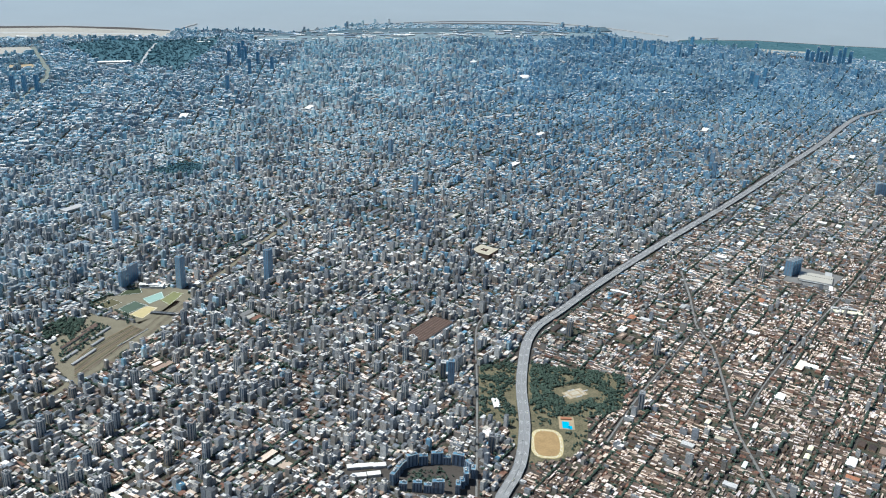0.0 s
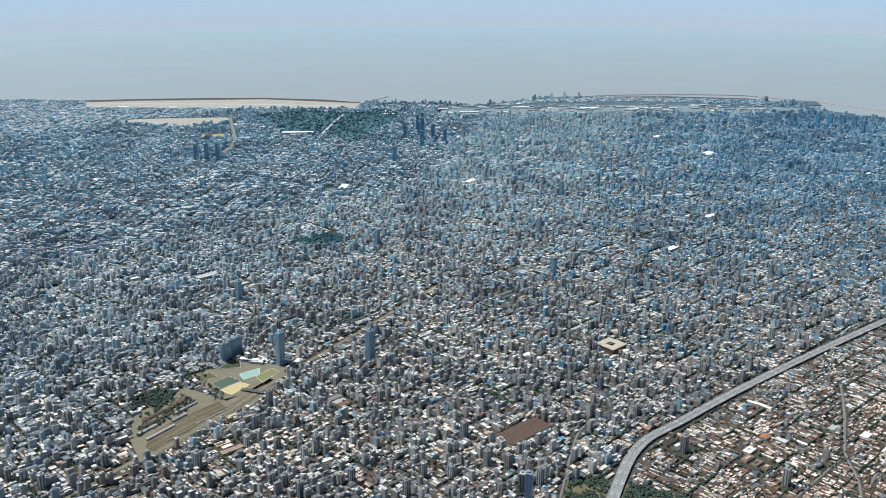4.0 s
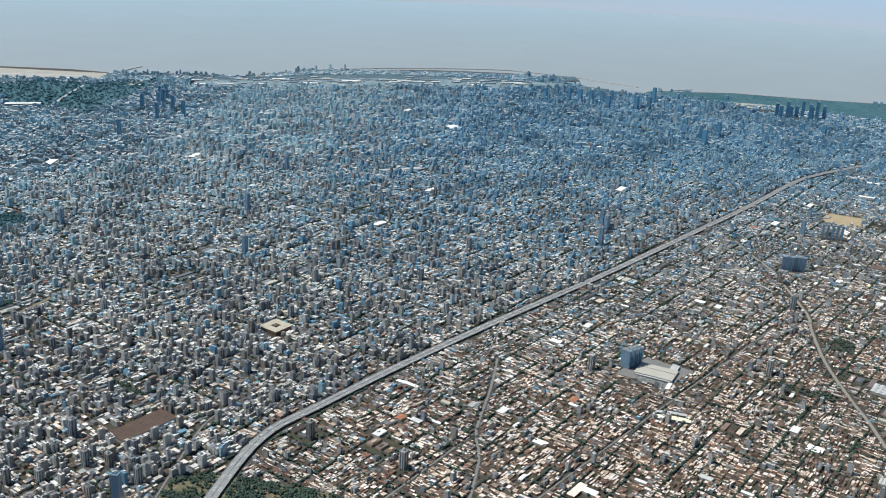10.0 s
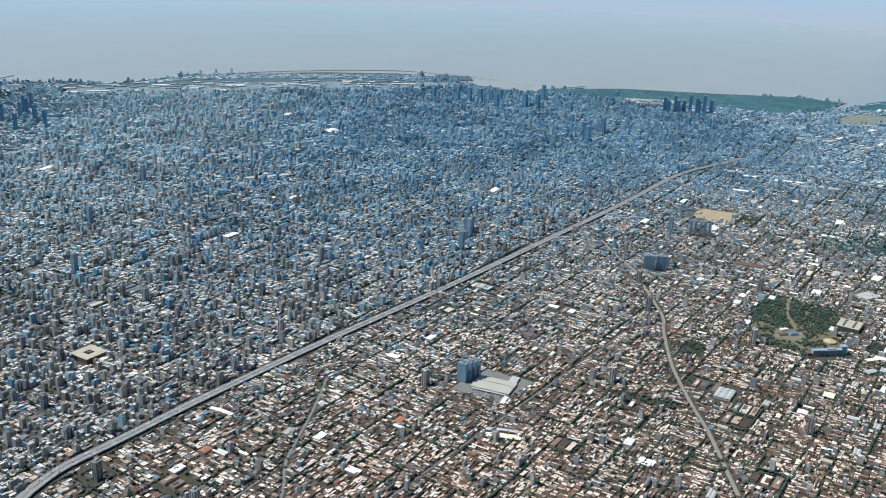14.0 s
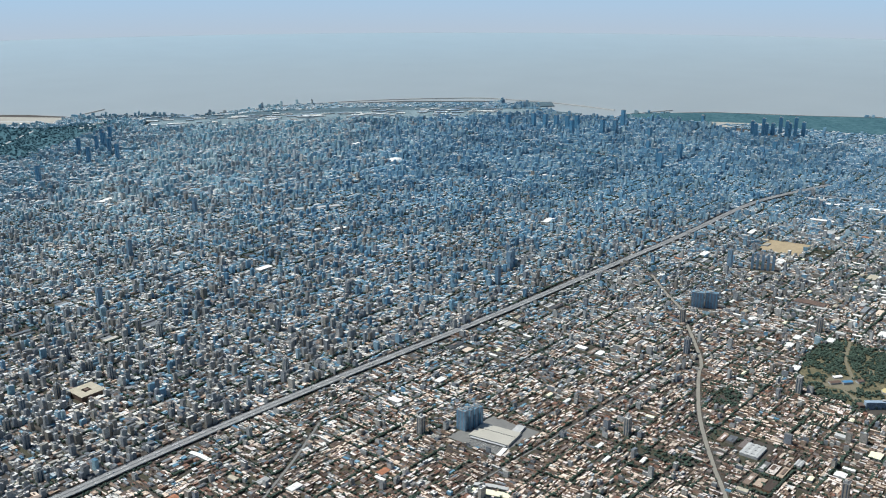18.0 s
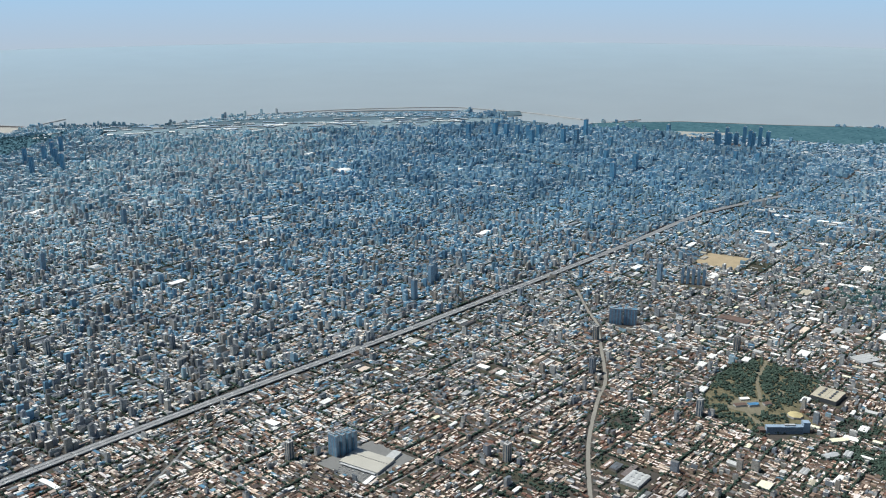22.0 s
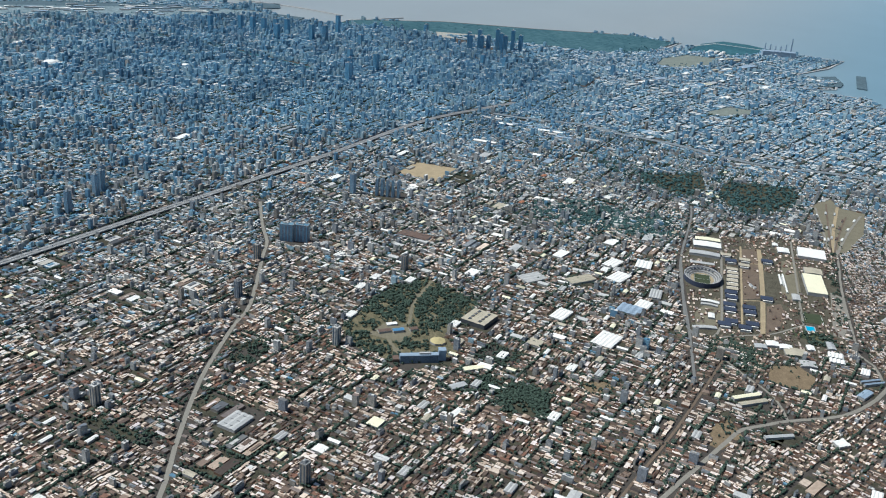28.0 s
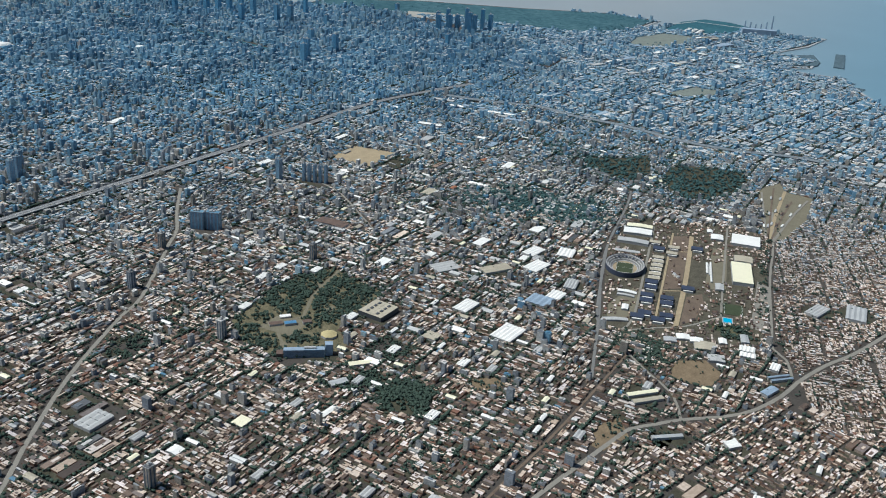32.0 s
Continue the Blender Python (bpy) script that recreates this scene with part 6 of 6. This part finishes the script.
works.data.polygons.foreach_set("material_index", np.repeat((rng.random(n) < 0.45).astype(np.int32), 5))
# ---- shed roofs scattered over the low districts ----
protos = [hall(0, 0, w, d, h, 0, roof, label, "storehouse", rise, bays, 0, group="neighbourhood storehouses") for w, d, h, rise, bays, roof, label in (
    (42, 15, 8, 3, 1, M_WHITE, "white sheet-roofed storehouse among low houses"), (46, 26, 9, 3, 2, M_GREYROOF, "grey sheet-roofed storehouse among low houses"), (34, 18, 8, 3, 1, M_CREAM, "cream-roofed storehouse among low houses"), (52, 32, 9, 2.5, 3, M_WHITE, "white-roofed hall with three bays among low houses"), (40, 22, 8, 4, 1, M_TANROOF, "tan-roofed workshop among low houses"), (44, 24, 8, 4, 1, M_TILE, "terracotta-roofed workshop among low houses"))]
count = 0
used = set()
while count < 330:
    x, y = rng.uniform(-200, 6250), rng.uniform(-3400, 60)
    px, py = np.array([x]), np.array([y])
    if y < np.interp(x, [p[0] for p in FREEWAY], [p[1] for p in FREEWAY]) - 80 and free(px, py, 30)[0] and not inside(px, py, HUTS)[0] and all((x - a) ** 2 + (y - b) ** 2 > 2600 for a, b, c in taken) and rng.random() < 0.25 + 0.75 * (math.hypot(x - 4172, y + 1886) < 1300):
        k = int(rng.choice(6, p=[0.34, 0.2, 0.14, 0.2, 0.09, 0.03]))
        m = pose(x * K, y * K, 0.3 * K, 0, 0, float(rng.choice([0, 1, 90])))
        if k in used:
            copy_thing(protos[k], m)
        else:
            protos[k].matrix_basis = m
            used.add(k)
        taken.append((x, y, 20))
        count += 1

# ---- river front, docks and airfield ----
t = thing("power_station", 10552, -1503, "blue-grey power station with tall chimneys", "power station", turn=-68)
part("hall", Shape().box(0, 0, 0, 330, 90, 55), M_SLATEBLUE, t)
for k, h in enumerate((120, 110, 95, 100, 120, 185)):
    part("chimney", Shape().tube(-130 + k * 52, 60, 0, 9, h, 0.7), M_SLATEBLUE, t)
for pts, w in (([(9018, 4543), (9164, 3701), (9114, 2881)], 26), ([(8871, 2661), (9518, 2340)], 20), ([(4838, 7444), (5450, 7654)], 26), ([(7060, 6187), (8046, 5579), (8835, 4853), (9018, 4543)], 22), ([(9722, -1835), (10262, -2026)], 20)):
    s = Shape()
    s.strip(smooth(pts, 150), w, -6, 10)
    tagged(new("breakwater", s.mesh("breakwater", M_WALL)), "thin grey stone breakwater in the river", "breakwater", kind="structure")
for pts, label in (([(8995, 4028), (9196, 3796), (8939, 3590), (8681, 3752)], "dark port quay in the river"), ([(8415, 3474), (8588, 3401), (8642, 3038), (8467, 2984)], "dark dock quay in the river"), ([(9468, -2383), (10081, -2311), (10105, -2391), (9466, -2472)], "dark dock pier in the river")):
    s = Shape()
    s.prism(pts, -6, 10)
    tagged(new("quay", s.mesh("quay", M_PORT)), label, "quay", kind="structure")
for k in range(14):
    f = k / 14
    x, y = np.interp(f, (0, 0.25, 1), (5017, 6089, 8538)) + rng.uniform(-500, 20), np.interp(f, (0, 0.25, 1), (7054, 6215, 4113)) + rng.uniform(-500, 20)
    hall(x, y, rng.uniform(140, 240), rng.uniform(34, 50), 10, -42 + rng.uniform(-5, 5), M_WHITE, "very long white port warehouse by the river", "port_warehouse", group="long port warehouses")
for k in range(100):
    f = k / 100
    x, y = np.interp(f, (0, 0.25, 1), (5017, 6089, 8538)) + rng.uniform(-420, 60), np.interp(f, (0, 0.25, 1), (7054, 6215, 4113)) + rng.uniform(-420, 60)
    hall(x, y, rng.uniform(50, 150), rng.uniform(18, 40), 12, -42 + rng.uniform(-8, 8), (M_WHITE, M_SLATEBLUE, M_GREYROOF, M_SLATEBLUE)[k % 4], ("white", "blue-grey", "grey", "blue-grey")[k % 4] + " port warehouse by the river", "port_warehouse", group="port warehouses")
for k in range(18):
    x, y = 8038 + (k % 6) * 215 - (k // 6) * 60, -768 - (k // 6) * 350 - (k % 6) * 60
    hall(x, y, rng.uniform(80, 170), rng.uniform(34, 60), 13, rng.uniform(-25, 0), (M_GREYROOF, M_WHITE, M_SLATEBLUE)[k % 3], ("grey", "white", "blue-grey")[k % 3] + " flat-roofed dock warehouse", "dock_warehouse", group="dock warehouses")
for k in range(10):
    f = k / 10
    hall(2330 + f * 2150, 9200 - f * 1990, 120, 50, 14, -52, M_WHITE if k % 2 else M_GREYROOF, ("white" if k % 2 else "grey") + " airfield hangar by the shore", "hangar", group="hangars")
s = Shape()
s.strip(smooth([(2560, 9420), (3400, 8640), (4000, 8040), (4560, 7400)]), 60, 0, 0.9)
tagged(new("runway", s.mesh("runway", M_PALE)), "pale runway along the shore", "runway", kind="structure")
hall(3142, 6360, 312, 66, 18, -37, M_WHITE, "long white-roofed exhibition hall", "exhibition_hall")
hall(3085, 6275, 170, 40, 14, -37, M_GREYROOF, "grey-roofed exhibition hall beside parkland", "exhibition_hall")
t = thing("domed_hall", 5324, 2972, "wide white domed hall in the inner city", "hall")
rr = lambda r, z: [(math.cos(i * math.pi / 8) * r, math.sin(i * math.pi / 8) * r * 0.7, z) for i in range(16)]
part("wall", Shape().solid([rr(75, 0), rr(75, 22)]), M_WALL, t)
part("dome", Shape().solid([rr(76, 22), rr(60, 32), rr(30, 38), rr(6, 40)]), M_WHITE, t)
patch("sand_flat", [(9021, 1654), (9267, 1131), (8917, 1081), (8770, 1491)], M_SAND, "pale sand flat in the marsh", "ground", 0.8)
for k in range(7):
    hall(6216 - (k % 2) * 74 - k * 10, -356 - k * 121, 150, 34, 12, -82, (M_GREYROOF, M_WHITE, M_SLATEBLUE)[k % 3], ("grey", "white", "blue-grey")[k % 3] + " long railway shed by the far freeway", "railway_shed", 3, 2, group="terminus sheds")
for poly, count in (([(6663, -1047), (7710, -761), (7818, -1181), (6764, -1567)], 260), ([(6870, -1884), (8162, -1615), (8151, -2149), (6967, -2521)], 300), ([(7497, 269), (7959, 61), (7831, -556), (7370, -342)], 200), ([(9381, -124), (9986, -285), (9863, -421), (9257, -375)], 160), ([(8656, -573), (9372, -802), (9247, -1119), (8649, -994)], 150)):
    planted(poly, count, 9, "district_trees", "haze-tinted trees among dockside houses", 2, (), M_FARLEAF)
hall(3784, 2365, 330, 50, 12, -32, M_GREYROOF, "long grey railway station roof", "railway_station")


# ---- more roofs that stand out, and rows of street trees ----
for x, y, w, d, h, turn, roof, label in (
        (1391, -415, 44, 30, 8, 0, M_TILE, "hall with an orange tile roof"), (829, 19, 40, 32, 9, 0, M_TILE, "dark orange-roofed hall among houses"), (1061, 170, 18, 105, 9, 4, M_WHITE, "long pale-roofed hall by the freeway"), (1507, -784, 30, 145, 8, 22, M_CREAM, "long cream-roofed storehouse among houses"), (1545, -766, 18, 120, 8, 22, M_GREYROOF, "long grey-roofed storehouse among houses"),
        (515, -724, 52, 40, 8, 0, M_WHITE, "bright white-roofed hall among houses"), (206, -1049, 60, 34, 8, 0, M_WHITE, "bright white-roofed hall among houses"), (730, 1162, 54, 36, 9, 0, M_WHITE, "white-roofed hall among flats"), (1642, -1288, 46, 60, 8, 0, M_WHITE, "white-roofed hall in a dense neighbourhood"), (2353, -1671, 36, 40, 8, 0, M_WHITE, "small bright white-roofed hall"),
        (2519, -2440, 30, 70, 7, 0, M_WHITE, "long white shed by the railway"), (2138, -2326, 44, 30, 8, 0, M_WHITE, "white-roofed workshop among houses"), (2543, -2396, 90, 34, 8, 2, M_GREYROOF, "grey bayed workshop by the railway"), (2756, -1913, 70, 22, 8, -5, M_WHITE, "narrow white-roofed hall among houses"), (2566, -1731, 48, 44, 8, 0, M_CREAM, "cream-roofed hall among houses"),
        (3350, -1933, 50, 56, 8, 0, M_TANROOF, "tan-roofed factory with a raised middle"), (3049, -1831, 80, 26, 9, -40, M_CREAM, "cream-roofed hall near a hospital"), (2910, -1840, 60, 30, 9, -30, M_PALE, "pale school roof among trees"), (4461, -257, 90, 40, 9, 0, M_WHITE, "white-roofed depot near a bare field"), (5093, -308, 100, 34, 10, 0, M_WHITE, "curved white-roofed hall by the freeway"),
        (4215, -1686, 90, 46, 9, -5, M_WHITE, "white-roofed storehouse in a works district"), (4504, -1828, 80, 50, 9, -5, M_WHITE, "white-roofed storehouse in a works district"), (4675, -1956, 100, 44, 9, 5, M_GREYROOF, "grey-roofed storehouse in a works district"), (4148, -1483, 90, 40, 9, 0, M_GREYROOF, "grey-roofed storehouse in a works district"), (3780, -1450, 70, 46, 9, 0, M_WHITE, "white-roofed storehouse beside a park"),
        (4620, -1177, 90, 50, 9, 0, M_TANROOF, "tan-roofed hall among low houses"), (5245, -1316, 110, 46, 10, 3, M_WHITE, "long white-roofed hall near a park"), (5377, -714, 120, 50, 10, 3, M_GREYROOF, "long grey-roofed hall near the terminus"), (5660, -578, 150, 40, 10, -80, M_WHITE, "long white-roofed railway store"), (5532, -1070, 90, 46, 10, 0, M_SLATEBLUE, "blue-grey roofed hall near the terminus"),
        (1338, 3114, 30, 210, 24, -15, M_PORT, "wide blue-grey building in the inner city"), (206, 3142, 120, 50, 14, 0, M_GREYROOF, "grey-roofed hall in the inner city"), (2631, 1616, 100, 44, 12, 0, M_WHITE, "white-roofed hall in the inner city"), (3489, 1850, 110, 44, 12, 3, M_WHITE, "white-roofed market in the inner city"), (4506, 881, 120, 50, 12, 5, M_WHITE, "white-roofed market in the inner city"),
        (2965, 3733, 130, 50, 14, 20, M_WHITE, "white-roofed hall far uptown"), (2093, 4274, 140, 60, 14, 38, M_WHITE, "white-roofed hall far uptown"), (5965, 2248, 130, 50, 16, 5, M_WHITE, "white-roofed hall in the city centre"), (4841, 4045, 120, 60, 16, 20, M_GREYROOF, "grey-roofed hall in the city centre"), (5686, 3781, 120, 50, 16, 10, M_WHITE, "white-roofed hall in the city centre")):
    hall(x, y, w, d, h, turn, roof, label, "large_hall", 0 if min(w, d) > 40 else 3, 2 if min(w, d) > 40 else 1, 0, group="large halls")
    taken.append((x, y, min(w, d) * 0.6))
    if max(w, d) > 1.6 * min(w, d):
        for k in (-0.3, 0.3):
            a = radians(turn) + (0 if w > d else math.pi / 2)
            taken.append((x + math.cos(a) * k * max(w, d), y + math.sin(a) * k * max(w, d), min(w, d) * 0.6))
for k, line in enumerate(([(1628, -1137), (1843, -1579), (1944, -1919), (2061, -2200)], [(2667, -107), (2524, -558), (2456, -815)], [(2448, -1870), (2487, -2040)], [(1744, -1487), (1918, -1947)], [(1598, -1168), (1597, -1275), (1826, -1425)], [(2166, -2100), (2542, -2097)], [(3187, -2046), (3152, -2446)], [(2638, -2251), (3170, -2326)])):
    p = smooth(line, 9)
    x, y = np.array([a for a, b in p]), np.array([b for a, b in p])
    x, y = np.repeat(x, 2) + rng.normal(0, 5, 2 * len(p)), np.repeat(y, 2) + rng.normal(0, 5, 2 * len(p))
    ok = rng.random(len(x)) < 0.7
    wood("street_trees", x[ok], y[ok], 6.5, "dark green row of trees along a street", 2)
for poly in ([(378, 2152), (518, 2102), (509, 2055), (376, 2105)], [(1225, 1926), (1391, 1813), (1377, 1757), (1214, 1860)], [(293, 1092), (342, 1080), (332, 886), (293, 885)], [(2922, -1816), (3045, -1900), (2998, -1968), (2894, -1924)], [(3128, -1774), (3265, -1810), (3247, -1939), (3131, -1904)], [(2050, -928), (2108, -998), (2154, -1263), (2072, -1241)], [(2605, -1083), (2775, -1069), (2769, -1167), (2620, -1192)], [(2284, -2145), (2346, -2157), (2341, -2237), (2278, -2224)]):
    planted(poly, 160, 7, "square_trees", "dark green trees on a city square", 2)
    CLEAR.append(poly)
# ---- southern port ----
for name, poly, mat, label in (("green_hill", [(10112, -686), (10674, -689), (11026, -836), (11041, -1098), (10909, -1354), (10534, -1290), (10214, -1144), (10159, -911)], M_WOODS, "green grassy land by the river"), ("bare_ground", [(9118, -654), (9483, -616), (9858, -746), (9923, -1026), (9588, -1087), (9315, -1007), (9084, -820)], M_FARSOIL, "bare grey-tan ground near the docks"), ("bare_ground", [(7531, -1512), (7836, -1615), (7902, -1824), (7712, -1827), (7498, -1622)], M_FARSOIL, "bare grey-tan ground among dockside houses")):
    patch(name, poly, mat, label, "ground", 0.8)
    CLEAR.append(poly)
hall(9621, -1388, 230, 80, 22, -20, M_SLATEBLUE, "long blue-grey dock shed", "dock_shed", 0, 2)
taken.append((9621, -1388, 110))
for k in range(40):
    x, y = rng.uniform(8990, 10650), rng.uniform(-1860, -740)
    if free(np.array([x]), np.array([y]), 30)[0]:
        hall(x, y, rng.uniform(50, 150), rng.uniform(18, 46), rng.uniform(9, 16), -25 + rng.uniform(-8, 8), (M_WHITE, M_GREYROOF, M_TANROOF, M_SLATEBLUE)[k % 4], ("white", "grey", "tan", "blue-grey")[k % 4] + "-roofed port shed by the docks", "port_shed", group="port sheds")
        taken.append((x, y, 40))
for k in range(12):
    t = thing("storage_tank", 10078 + (k % 4) * 64, -890 - (k // 4) * 62, "round pale storage tank in the port", "storage tank", "port tanks")
    part("shell", Shape().tube(0, 0, 0, 22, 16, n=16), M_PALE, t)
    part("roof", Shape().tube(0, 0, 16, 22, 3, 0.2, n=16), M_WHITE, t)
    taken.append((10078 + (k % 4) * 64, -890 - (k // 4) * 62, 30))
s = Shape()
s.prism([(9304, -1932), (9635, -1921), (9885, -2146), (9577, -2257), (9396, -2258), (9202, -1995)], -6, 10)
tagged(new("quay", s.mesh("quay", M_PORT)), "dark dock pier in the river", "quay", kind="structure")
for k in range(9):
    f = k / 8
    hall(9478 * (1 - f) + 9523 * f + rng.uniform(-30, 30), -1995 * (1 - f) + -2192 * f + rng.uniform(-40, 40), rng.uniform(40, 90), 24, 10, -25, (M_WHITE, M_SLATEBLUE, M_GREYROOF)[k % 3], ("white", "blue-grey", "grey")[k % 3] + "-roofed shed on a dock pier", "pier_shed", group="pier sheds")
all_trees = []
all_trees.append(build("low_houses", district(SOUTH, radians(-1.5), 112, (9, 5), 5.0, 0.035, 0.003, 0.012, 60, 8, 0.26, 5.0), "dense low flat-roofed houses with cream, brown and white roofs", 0.5, single=[(2246, -2232), (2537, -2475), (2553, -2247), (2413, -2111), (2255, -2104)]))
all_trees.append(build("inner_city_buildings", district(NORTH, radians(-0.5), 116, (7, 5), 6.5, 0.26, 0.075, 0.012, 60, 10, 0.24, 0.6, (500, 2600), 27), "dense grey flats and low houses of the inner city"))
all_trees.append(build("city_centre_buildings", district(CENTRE, radians(4), 118, (5, 3), 9.0, 0.3, 0.09, 0.01, 16, 14, 0.25, 1.6, (5200, 7200), 40), "dense haze-blue apartment buildings of the city centre", paving=M_PORT))
all_trees.append(build("uptown_buildings", district(UPTOWN, radians(38), 118, (5, 3), 8.5, 0.3, 0.1, 0.01, 16, 14, 0.25), "dense haze-blue apartment buildings far uptown", paving=M_PORT))
all_trees.append(build("dockside_buildings", district(DOCKS, radians(-13), 122, (6, 4), 6.5, 0.12, 0.03, 0.12, 30, 12), "haze-blue houses and sheds near the docks", paving=M_PORT, more_pale=0.28))
all_trees.append(build("shanty_houses", district(HUTS, radians(18), 76, (9, 6), 3.4, 0.0, 0.0, 0.0, 8, 6, 0.3), "tightly packed small brick and sheet-roofed houses", more_pale=0.12))
all_trees.append(build("small_houses", district(SHACKS, radians(-17), 95, (9, 5), 4.5, 0.02, 0.0, 0.04, 20), "low brick and sheet-roofed houses", 0.5, more_pale=0.06))

tx, ty = (np.concatenate([t[k] for t in all_trees]) for k in (0, 1))
# Trees past this line take the leaf colour with haze painted in.
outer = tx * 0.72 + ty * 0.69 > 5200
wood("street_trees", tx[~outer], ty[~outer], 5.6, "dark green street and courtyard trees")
wood("street_trees", tx[outer], ty[outer], 6.0, "haze-tinted street trees of the outer city", leaf=M_FARLEAF)
